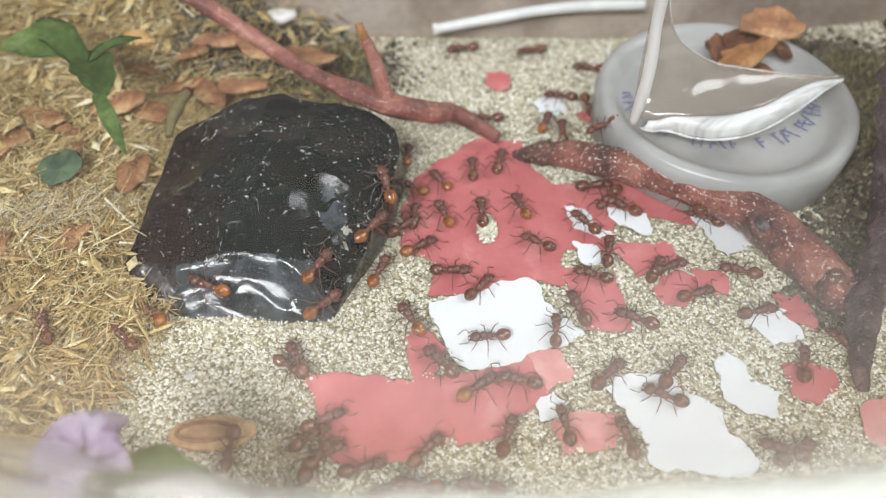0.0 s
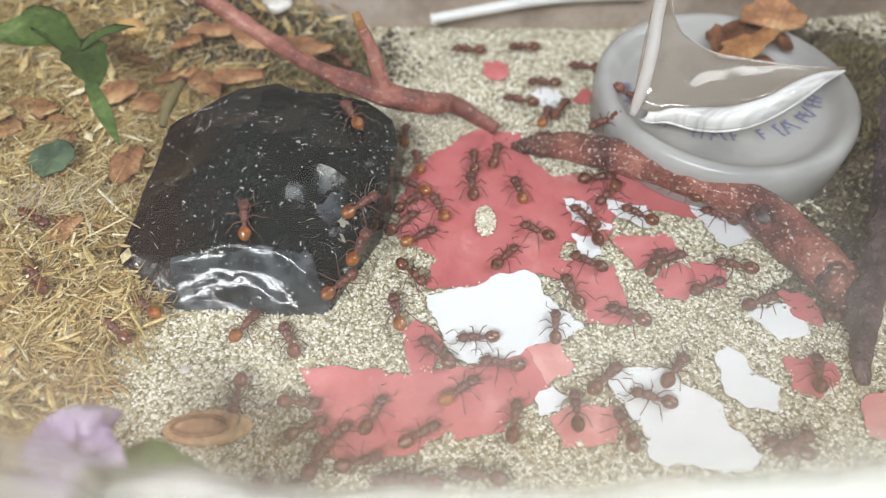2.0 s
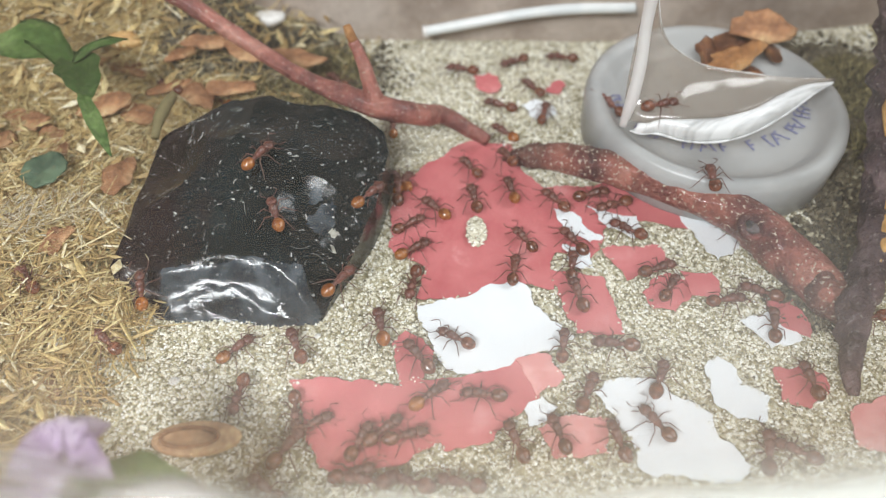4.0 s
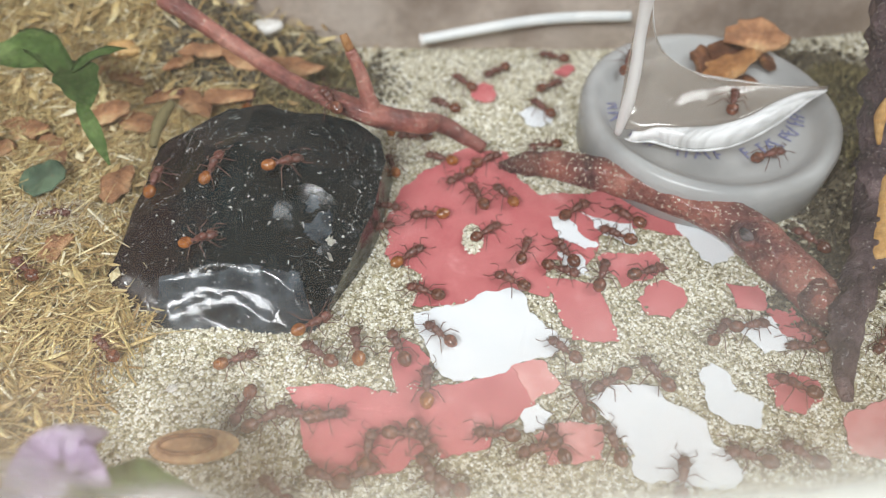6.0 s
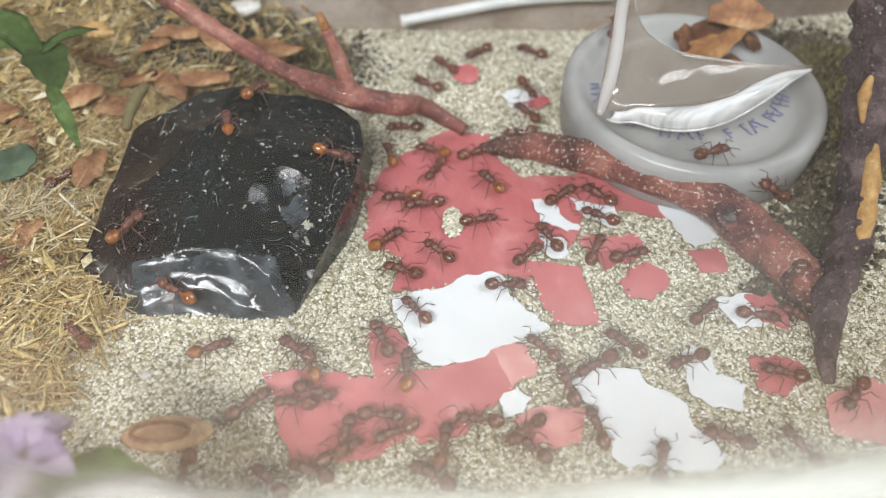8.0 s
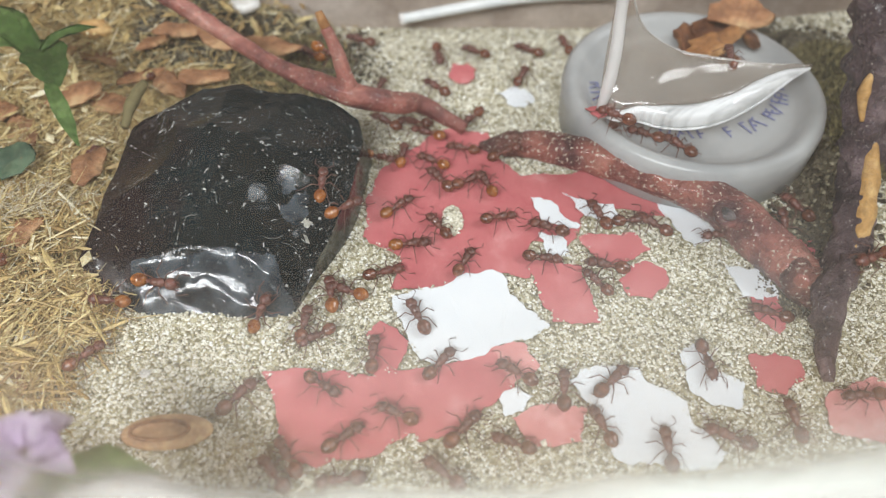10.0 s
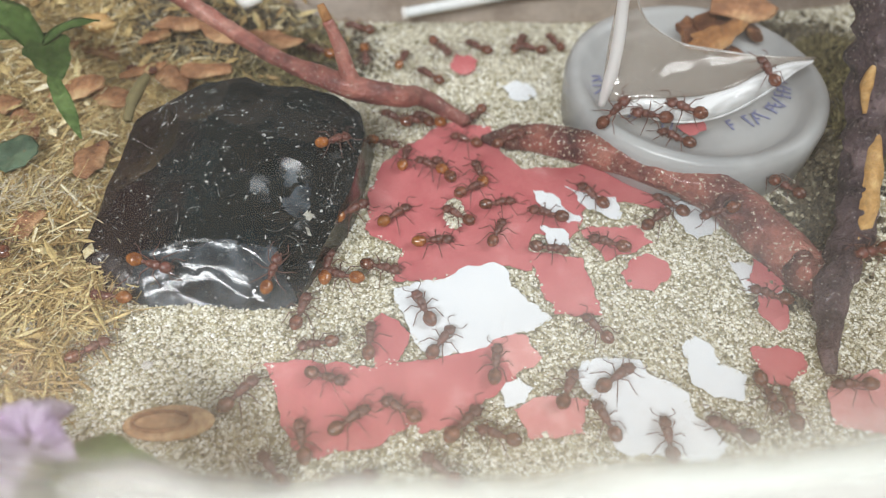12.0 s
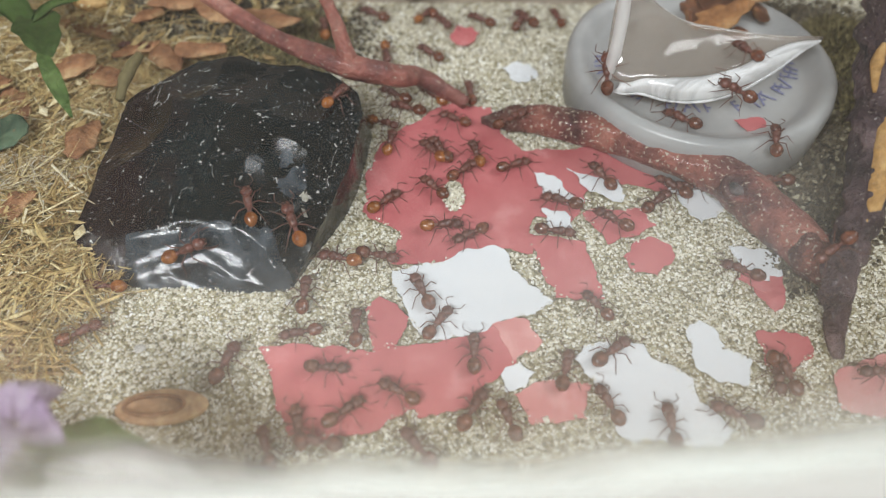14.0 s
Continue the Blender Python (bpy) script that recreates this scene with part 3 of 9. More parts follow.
def twigs():
    ob = group_at("red_twig", "forked reddish-brown twig lying across sand and rock", "twig")
    bm = bmesh.new()
    path = smooth_path([(-3.95, 2.9, 1.9), (-3.7, 2.75, 1.83), (-2.85, 2.45, 1.35), (-2.0, 1.95, 1.12), (-1.1, 1.5, 1.05), (-0.45, 1.56, 0.82), (-0.11, 1.86, 0.55), (0.51, 1.74, 0.2)], 10)
    tube(bm, path, [0.13, 0.125, 0.115, 0.11, 0.165, 0.155, 0.14, 0.09], 14, 0.16, 6.0)
    part("stem", bm, BARK, ob)
    bm = bmesh.new()
    path = smooth_path([(-1.05, 1.5, 1.08), (-1.11, 1.6, 1.35), (-1.19, 1.68, 1.62), (-1.28, 1.78, 1.84)], 8)
    tube(bm, path, [0.15, 0.1, 0.085, 0.075], 12, 0.2, 6.0, seed=5)
    part("side_shoot", bm, BARK, ob, "side shoot with a broken orange tip")
    bm = bmesh.new()
    tube(bm, smooth_path([(-1.28, 1.78, 1.84), (-1.32, 1.82, 1.92), (-1.36, 1.87, 2.02)], 5), [0.074, 0.07, 0.05], 10, 0.3, 6)
    part("broken_tip", bm, AMBERWOOD, ob, "bare orange broken tip")
    bm = bmesh.new()
    tube(bm, [Vector((-3.98, 2.92, 1.91)), Vector((-3.955, 2.903, 1.902)), Vector((-3.94, 2.892, 1.897))], [0.1, 0.115, 0.12], 12, 0.2, 8)
    part("cut_end", bm, SHARD, ob, "pale cut end")

    ob = group_at("thick_twig", "thick reddish-brown twig dusted with pale sand", "twig")
    bm = bmesh.new()
    path = smooth_path([(0.72, 1.5, 0.1), (0.98, 1.46, 0.13), (1.3, 1.42, 0.2), (1.72, 1.2, 0.32), (2.43, 0.86, 0.4), (3.1, 0.48, 0.42), (3.68, 0.08, 0.41), (4.06, -0.42, 0.36), (4.38, -0.95, 0.32), (4.68, -1.35, 0.28)], 10)
    heavy = path
    tube(bm, path[21:], [0.19, 0.215, 0.235, 0.24, 0.245, 0.26, 0.30, 0.28, 0.26, 0.2], 24, 0.11, 5.0, seed=9)
    part("stem", bm, DUSTYBARK, ob)
    bm = bmesh.new()
    tube(bm, path[:24], [0.05, 0.1, 0.15, 0.185, 0.17], 20, 0.3, 6.0, seed=9)
    part("weathered_end", bm, WORNBARK, ob, "dark weathered end")
    bm = bmesh.new()
    tube(bm, path[78:], [0.235, 0.275, 0.262, 0.215], 24, 0.3, 5.0, seed=12)
    part("rotten_end", bm, WORNBARK, ob, "darker, rougher lower end")
    for x, y, z, r in ((3.68, -0.24, 0.62, 0.14), (4.02, -0.48, 0.60, 0.075)):
        bm = bmesh.new()
        ring = [Vector((x + r * math.cos(a), y + 0.9 * r * math.sin(a), z - 0.02 - 0.1 * (math.sin(a) < 0) * abs(math.sin(a)))) for a in np.linspace(0, 2 * math.pi, 15)]
        tube(bm, ring, [r * 0.4, r * 0.4], 8, 0.3, 7)
        part("knot_rim", bm, BARK, ob)
        bm = bmesh.new()
        ball(bm, x, y, z - 0.05, r * 0.9, r * 0.85, 0.05, 12, 6)
        part("knot", bm, KNOT, ob, "dark grey knot")

    ob = group_at("dark_twig", "dark weathered twig standing against the thick twig", "twig")
    bm = bmesh.new()
    path = smooth_path([(4.45, -2.25, 0.0), (4.5, -1.75, 0.22), (4.6, -1.35, 0.45), (4.85, -0.9, 0.75), (5.1, 0.1, 1.3), (5.0, 0.6, 2.2), (4.82, 1.0, 3.2), (4.72, 1.3, 4.2)], 18)
    tube(bm, path, [0.06, 0.14, 0.2, 0.2, 0.2, 0.235, 0.25, 0.26], 28, 0.42, 5.5, seed=21)
    part("stem", bm, DARKBARK, ob)
    for x, y, z, r in ((4.55, -1.42, 0.62, 0.09), (4.5, -1.72, 0.38, 0.07), (4.72, -1.15, 0.8, 0.1), (4.95, -0.5, 1.12, 0.08)):
        bm = bmesh.new()
        for v in ball(bm, x, y, z, r, r, r * 0.7, 14, 9):
            v.co += 0.35 * r * Vector((1, 1, 1)) * noise.noise(v.co * 9)
        part("knot", bm, DARKBARK, ob)
    bm = bmesh.new()
    path = smooth_path([(4.72, -1.22, 0.66), (4.86, -1.0, 0.80), (5.0, -0.6, 1.05), (5.14, -0.1, 1.34), (5.16, 0.1, 1.5)], 8)
    tube(bm, path, [0.03, 0.11, 0.12, 0.1, 0.02], 10, 0.3, 4, seed=2)
    part("bare_patch", bm, BAREWOOD, ob, "stripped orange patch of bare wood")
    bm = bmesh.new()
    path = smooth_path([(4.93, 0.12, 1.72), (4.90, 0.3, 1.98), (4.93, 0.4, 2.2)], 6)
    tube(bm, path, [0.02, 0.07, 0.02], 10, 0.3, 4, seed=4)
    part("bare_patch", bm, BAREWOOD, ob, "stripped orange patch of bare wood")
    bm = bmesh.new()
    path = smooth_path([(4.6, -1.3, 0.42), (4.35, -0.95, 0.36), (4.0, -0.75, 0.2)], 6)
    tube(bm, path, [0.15, 0.12, 0.05], 10, 0.4, 4, seed=31)
    part("spur", bm, DARKBARK, ob)
    dust(heavy, 0.245, 900, 41)


def dust(path, r, count, seed):
    """Pale grains caught on the upper side of a twig."""
    V, F = [], []
    rng = np.random.default_rng(seed)
    for _ in range(count):
        k = rng.uniform(0.06, 0.97) * (len(path) - 2)
        if rng.random() > 0.35 + 0.65 * noise.noise(Vector((k * 0.25, seed, 0))) + 0.3 * (k < 45):
            continue
        p = path[int(k)].lerp(path[int(k) + 1], k % 1)
        d = (path[int(k) + 1] - path[int(k)]).normalized()
        u = d.cross(Vector((0, 0, 1))).normalized()
        a = rng.normal(-0.25, 0.75)
        q = p + r * 1.02 * (u * math.sin(a) + u.cross(d) * math.cos(a))
        grain(V, F, rng, q.x, q.y, q.z, 0.0062 * math.exp(rng.normal(0, 0.5)))
    many("sand_dust", V, F, SAND, "pale sand grains stuck on the thick twig", "sand")


# ---- paper scraps ----


EDGES = []


def torn(name, corners, material, label, z, wobble=0.035, group="torn paper scraps", lift=0.0, m=None, seed=0):
    """A torn scrap: straight runs between corners, frayed at a small scale, slightly buckled, with thickness."""
    rng = random.Random(hash_of(corners) + seed)
    pts = []
    n = len(corners)
    off = rng.random() * 50
    for i in range(n):
        a, b = Vector((*corners[i], 0)), Vector((*corners[(i + 1) % n], 0))
        steps = max(3, int((b - a).length / 0.03))
        side = Vector((-(b - a).y, (b - a).x, 0)).normalized()
        for k in range(steps):
            t = k / steps
            p = a.lerp(b, t)
            w = wobble * math.sin(math.pi * t) ** 0.5
            pts.append(p + side * (w * 2.0 * noise.noise(p * 3.0 + Vector((off, 0, 0))) + w * 1.2 * noise.noise(p * 9 + Vector((0, off, 0))) + 0.5 * w * noise.noise(p * 28 + Vector((0, off, 9)))))
    EDGES.append((pts, z)) if m is None else None
    bm = bmesh.new()

    def rise(p):
        return z + lie(p.x, p.y) * (m is None) + 0.030 + 0.012 * noise.noise(Vector((p.x * 1.4 + off, p.y * 1.4, 0))) + lift * 0.05 * abs(noise.noise(Vector((p.x * 2, p.y * 2, off))))

    top = [bm.verts.new((p.x, p.y, rise(p))) for p in pts]
    f = bm.faces.new(top)
    bmesh.ops.triangulate(bm, faces=[f])
    ext = bmesh.ops.extrude_face_region(bm, geom=bm.faces[:])
    bmesh.ops.translate(bm, verts=[g for g in ext["geom"] if isinstance(g, bmesh.types.BMVert)], vec=(0, 0, -0.012))
    return thing(name, bm, material, label, "paper scrap", group, smooth=False, m=m)


def hash_of(corners):
    return int(sum(abs(x) * 917 + abs(y) * 353 for x, y in corners) * 10)


def covers(pts, p):
    """Whether the outline goes round the point."""
    inside = False
    for a, b in zip(pts, pts[1:] + pts[:1]):
        if (a.y > p.y) != (b.y > p.y) and p.x < (b.x - a.x) * (p.y - a.y) / (b.y - a.y) + a.x:
            inside = not inside
    return inside


def papers():
    red = "torn scrap of red paper lying on the sand"
    big = "large torn sheet of red paper crowded with ants"
    white = "torn scrap of white paper lying on the sand"
    for corners, mat, label, z in (
        ([(-0.42, 1.38), (0.26, 1.9), (0.88, 1.86), (0.98, 1.3), (1.26, 0.97), (1.4, 0.45), (1.55, 0.1), (1.29, -0.28), (1.25, -0.8), (0.68, -0.74), (0.0, -0.98), (-0.46, -0.95), (-0.36, -0.46), (-0.85, -0.12), (-0.82, 0.4), (-0.75, 0.89)], RED, big, 0.0),
        ([(1.2, 0.98), (2.0, 1.0), (2.22, 1.1), (2.8, 0.68), (3.25, 0.36), (3.26, 0.16), (2.65, 0.33), (2.1, 0.3), (1.75, -0.3), (1.3, -0.2)], RED, "torn red paper tucked below the thick twig", -0.004),
        ([(1.22, -0.5), (1.9, -0.6), (2.02, -1.46), (1.46, -1.45), (1.33, -0.99)], RED, "squarish torn scrap of red paper", 0.0),
        ([(1.94, -0.14), (2.69, -0.09), (2.83, -0.37), (2.19, -0.66)], RED, red, 0.0),
        ([(2.34, -0.85), (2.52, -0.62), (2.8, -0.58), (2.95, -0.72), (2.92, -0.93), (2.7, -1.14), (2.43, -1.09)], RED, "rounded scrap of red paper on bare sand", 0.0),
        ([(-1.86, -2.09), (-1.44, -2.05), (-0.63, -2.17), (-0.12, -2.05), (0.0, -2.7), (-0.56, -3.08), (-1.13, -3.21), (-1.41, -3.11), (-1.62, -2.64)], RED, big, 0.0),
        ([(-0.3, -2.12), (0.43, -1.94), (0.8, -1.77), (0.95, -2.30), (0.53, -2.64), (0.37, -2.83), (-0.11, -2.93)], RED, big, 0.008),
        ([(0.70, -1.80), (1.09, -1.76), (1.25, -2.05), (0.92, -2.28)], PINK, "faded pink-red paper scrap beside the white sheet", 0.014),
        ([(-0.72, -1.62), (-0.57, -1.43), (-0.22, -1.72), (-0.36, -2.09), (-0.60, -2.19)], RED, red, 0.004),
        ([(0.90, -2.66), (1.28, -2.50), (1.72, -2.55), (1.62, -2.95), (1.06, -3.0)], PINK, "faded pink-red paper scrap near the glass", 0.0),
        ([(3.64, -1.92), (3.95, -1.88), (4.2, -1.98), (4.2, -2.18), (3.92, -2.42), (3.63, -2.33)], RED, red, 0.0),
        ([(4.33, -2.45), (4.95, -2.2), (5.5, -2.5), (5.2, -3.1), (4.27, -2.85)], PINK, "faded red paper scrap beside the dark twig", 0.0),
        ([(-0.44, -1.08), (0.11, -0.95), (0.72, -0.70), (0.90, -0.75), (0.98, -1.06), (1.42, -1.52), (1.2, -1.70), (0.80, -1.79), (0.43, -1.96), (0.04, -2.02), (-0.18, -1.83), (-0.30, -1.49)], WHITE, "large torn sheet of white paper with an ant on it", 0.02),
        ([(1.56, -2.24), (1.87, -2.05), (2.35, -2.07), (2.51, -2.31), (2.80, -2.50), (2.80, -2.77), (3.1, -3.09), (2.92, -3.25), (2.43, -3.24), (1.93, -3.14), (1.85, -2.77)], WHITE, "large torn sheet of white paper near the glass", 0.016),
        ([(2.86, -1.9), (3.04, -1.76), (3.20, -1.90), (3.22, -2.14), (3.50, -2.27), (3.38, -2.58), (3.08, -2.54), (2.87, -2.35)], WHITE, "bent strip of white paper on bare sand", 0.0),
        ([(1.38, 0.54), (1.68, 0.44), (1.80, 0.18), (1.98, 0.03), (1.80, -0.04), (1.46, 0.15)], WHITE, white, 0.022),
        ([(1.82, 0.62), (2.06, 0.50), (2.48, 0.40), (2.52, 0.12), (2.40, 0.02), (2.02, 0.28)], WHITE, white, 0.026),
        ([(3.07, 0.43), (3.47, 0.37), (3.78, -0.09), (3.40, -0.35), (3.22, 0.01)], WHITE, "torn white paper below the thick twig", 0.01),
        ([(0.77, -2.44), (0.98, -2.28), (1.13, -2.42), (1.02, -2.6), (0.81, -2.64)], WHITE, "small white paper scrap between red sheets", 0.02),
        ([(1.05, 2.76), (1.3, 2.9), (1.55, 2.86), (1.62, 2.58), (1.32, 2.43)], WHITE, "small white paper scrap near the back wall", 0.0),
        ([(1.42, -0.1), (1.72, -0.15), (1.8, -0.5), (1.5, -0.45)], WHITE, white, 0.024),
    ):
        torn("paper_scrap", corners, mat, label, z)
    # sand heaped on the red sheet, standing in for a hole that shows sand
    V, F = [], []
    rng = np.random.default_rng(5)
    for _ in range(330):
        a, r = rng.uniform(0, 6.28), rng.uniform(0, 1) ** 0.5
        grain(V, F, rng, 0.31 + 0.13 * r * math.cos(a), 0.12 + 0.26 * r * math.sin(a), 0.05 * (1 - r) + 0.05, 0.026)
    many("sand_clump", V, F, SAND, "small heap of sand standing in for a hole in the red paper", "sand")
    # grains that have spilled over the torn edges
    V, F = [], []
    for pts, z in EDGES:
        for p in pts:
            if noise.noise(Vector((p.x * 2.5, p.y * 2.5, 7))) < 0.06 or any(covers(other, p) for other, _ in EDGES if other is not pts):
                continue
            for _ in range(int(rng.integers(0, 3))):
                x, y = p.x + rng.normal(0, 0.022), p.y + rng.normal(0, 0.022)
                grain(V, F, rng, x, y, lie(x, y) + z + 0.038, 0.012 * math.exp(rng.normal(0, 0.4)))
    many("sand_spill", V, F, SAND, "sand grains spilled over the paper edges", "sand")


def grain(V, F, rng, x, y, z, r):
    """One rough sand grain of eight faces."""
    o = len(V)
    d = rng.uniform(0.65, 1.35, 6) * r
    a = rng.uniform(0, 6.28)
    c, s = math.cos(a), math.sin(a)
    V += [(x + c * d[0], y + s * d[0], z), (x - c * d[1], y - s * d[1], z), (x - s * d[2], y + c * d[2], z + 0.2 * r), (x + s * d[3], y - c * d[3], z - 0.2 * r), (x, y, z + 0.8 * d[4]), (x, y, z - d[5])]
    F += [(o, o + 2, o + 4), (o + 2, o + 1, o + 4), (o + 1, o + 3, o + 4), (o + 3, o, o + 4), (o + 2, o, o + 5), (o + 1, o + 2, o + 5), (o + 3, o + 1, o + 5), (o, o + 3, o + 5)]


def sand():
    """A bed of rough eight-faced grains, the finest between the coarse."""
    rng = np.random.default_rng(11)
    n = 165000
    x, y = rng.uniform(-5.4, 7.0, n), rng.uniform(Y0 + 0.1, Y1 - 0.02, n)
    keep = np.array([litter(a, b) < 0.35 and not (-3.6 < a < -1.6 and -1 < b < 1.3) for a, b in zip(x, y)])
    for pts, _ in EDGES:
        px, py = np.array([p.x for p in pts]), np.array([p.y for p in pts])
        near = np.where((x > px.min()) & (x < px.max()) & (y > py.min()) & (y < py.max()))[0]
        inside = np.zeros(len(near), bool)
        for k in range(len(px)):
            x0, y0, x1, y1 = px[k - 1], py[k - 1], px[k], py[k]
            inside ^= ((y0 > y[near]) != (y1 > y[near])) & (x[near] < (x1 - x0) * (y[near] - y0) / (y1 - y0 + 1e-9) + x0)
        keep[near[inside]] = False
    x, y = x[keep], y[keep]
    n = len(x)
    r = np.minimum(0.0165 * np.exp(rng.normal(0, 0.38, n)), 0.027)
    z = np.array([lie(a, b) for a, b in zip(x, y)]) + 0.25 * r - 0.018 + rng.uniform(0, 0.012, n)
    d = rng.uniform(0.65, 1.35, (6, n)) * r
    a = rng.uniform(0, 6.28, n)
    c, s = np.cos(a), np.sin(a)
    V = np.stack([np.stack(q, 1) for q in ((x + c * d[0], y + s * d[0], z), (x - c * d[1], y - s * d[1], z), (x - s * d[2], y + c * d[2], z + 0.2 * r), (x + s * d[3], y - c * d[3], z - 0.2 * r), (x, y, z + 0.8 * d[4]), (x, y, z - d[5]))], 1).reshape(-1, 3)
    tri = np.array([(0, 2, 4), (2, 1, 4), (1, 3, 4), (3, 0, 4), (2, 0, 5), (1, 2, 5), (3, 1, 5), (0, 3, 5)])
    F = (tri[None] + 6 * np.arange(n)[:, None, None]).reshape(-1, 3)
    many("sand", V, F.tolist(), SAND, "coarse pale beige sand with dark specks", "sand")


def straw():
    """Dry grass and husks: thin bent slivers, many upon many."""
    V, F = [], []
    rng = np.random.default_rng(3)
    made = 0
    while made < 31000:
        x, y = rng.uniform(-8.6, -1.0), rng.uniform(Y0 + 0.3, Y1 - 0.05)
        depth = litter(x, y)
        if depth < rng.uniform(-0.25, 0.35) or (y > 2.85 + 0.3 * noise.noise(Vector((x, y, 0))) and x > -4.5 and rng.random() < 0.86):
            continue
        made += 1
        z = lie(x, y) + rng.uniform(0, 0.10) + 0.1 * min(1, max(0, depth))
        length, w = 0.27 * math.exp(rng.normal(0, 0.6)), 0.0072 * math.exp(rng.normal(0, 0.5))
        a, tilt, bend = rng.uniform(0, 6.28), rng.normal(0, 0.28), rng.normal(0, 0.25)
        o = len(V)
        for k in range(4):
            s = k / 3 - 0.5
            aa = a + bend * s
            px, py, pz = x + length * s * math.cos(aa), y + length * s * math.sin(aa), z + length * s * math.sin(tilt) + 0.06 * bend * (0.25 - s * s)
            ww = w * (1.0, 1.15, 0.9, 0.35)[k]
            V += [(px - ww * math.sin(aa), py + ww * math.cos(aa), pz), (px + ww * math.sin(aa), py - ww * math.cos(aa), pz), (px, py, pz + ww * 0.7)]
        for k in range(3):
            i = o + 3 * k
            F += [(i, i + 3, i + 5, i + 2), (i + 2, i + 5, i + 4, i + 1), (i + 1, i + 4, i + 3, i)]
    # broad husks among the blades
    made = 0
    while made < 260:
        x, y = rng.uniform(-8.6, -1.0), rng.uniform(Y0 + 0.3, Y1 - 0.05)
        depth = litter(x, y)
        if depth < rng.uniform(-0.1, 0.5):
            continue
        made += 1
        z = lie(x, y) + rng.uniform(0.08, 0.22) + 0.1 * min(1, max(0, depth))
        a, l, w, t = rng.uniform(0, 6.28), rng.uniform(0.1, 0.24), rng.uniform(0.03, 0.075), rng.normal(0, 0.3)
        o, c, s = len(V), math.cos(a), math.sin(a)
        V += [(x + l * c, y + l * s, z + l * t), (x - w * s, y + w * c, z), (x - l * c, y - l * s, z - l * t), (x + w * s, y - w * c, z), (x, y, z + w * 0.7), (x, y, z - w * 0.3)]
        F += [(o, o + 1, o + 4), (o + 1, o + 2, o + 4), (o + 2, o + 3, o + 4), (o + 3, o, o + 4), (o + 1, o, o + 5), (o + 2, o + 1, o + 5), (o + 3, o + 2, o + 5), (o, o + 3, o + 5)]
    many("straw_litter", V, F, STRAW, "dry yellow straw and husk litter", "straw")


def fluff():
    """A thin pale web of fibres caught on the straw."""
    V, F = [], []
    rng = np.random.default_rng(77)
    for _ in range(260):
        a, r = rng.uniform(0, 6.28), rng.uniform(0, 1) ** 0.6
        x, y = -5.3 + 1.0 * r * math.cos(a), -0.02 + 0.36 * r * math.sin(a) + 0.22 * r * math.cos(a)
        z, l, b, w = lie(x, y) + 0.17 + rng.uniform(0, 0.09), rng.uniform(0.08, 0.4), rng.normal(0.3, 0.9), 0.0024
        o, bend = len(V), rng.normal(0, 0.8)
        for k in range(4):
            q = k / 3 - 0.5
            px, py, pz = x + l * q * math.cos(b + bend * q), y + l * q * math.sin(b + bend * q), z + 0.04 * math.cos(q * 3)
            V += [(px - w * math.sin(b), py + w * math.cos(b), pz), (px + w * math.sin(b), py - w * math.cos(b), pz), (px, py, pz + w)]
        for k in range(3):
            i = o + 3 * k
            F += [(i, i + 3, i + 5, i + 2), (i + 2, i + 5, i + 4, i + 1), (i + 1, i + 4, i + 3, i)]
    many("fluff", V, F, PALEFIBRE, "pale web of fine fibres on the straw", "fibres")


def moss(cx, cy, rx, ry, n, seed, h=0.25):
    V, F = [], []
    rng = np.random.default_rng(seed)
    for _ in range(n):
        a, r = rng.uniform(0, 6.28), rng.uniform(0, 1) ** 0.5
        x, y = cx + rx * r * math.cos(a), cy + ry * r * math.sin(a)
        z = lie(x, y) + h * (1 - r * r) * rng.uniform(0.6, 1.1)
        o, l, b = len(V), rng.uniform(0.06, 0.16), rng.uniform(0, 6.28)
        w = 0.02
        V += [(x - w * math.sin(b), y + w * math.cos(b), z - 0.05), (x + w * math.sin(b), y - w * math.cos(b), z - 0.05), (x + l * 0.7 * math.cos(b), y + l * 0.7 * math.sin(b), z + l * 0.6), (x, y, z - 0.02 + w)]
        F += [(o, o + 1, o + 2), (o, o + 2, o + 3), (o + 1, o + 3, o + 2)]
    many("moss", V, F, MOSS, "tuft of yellow-green moss on the ground", "moss")


# ---- bottle cap with its plastic film and wood chips ----


CAP = (3.72, 2.02)


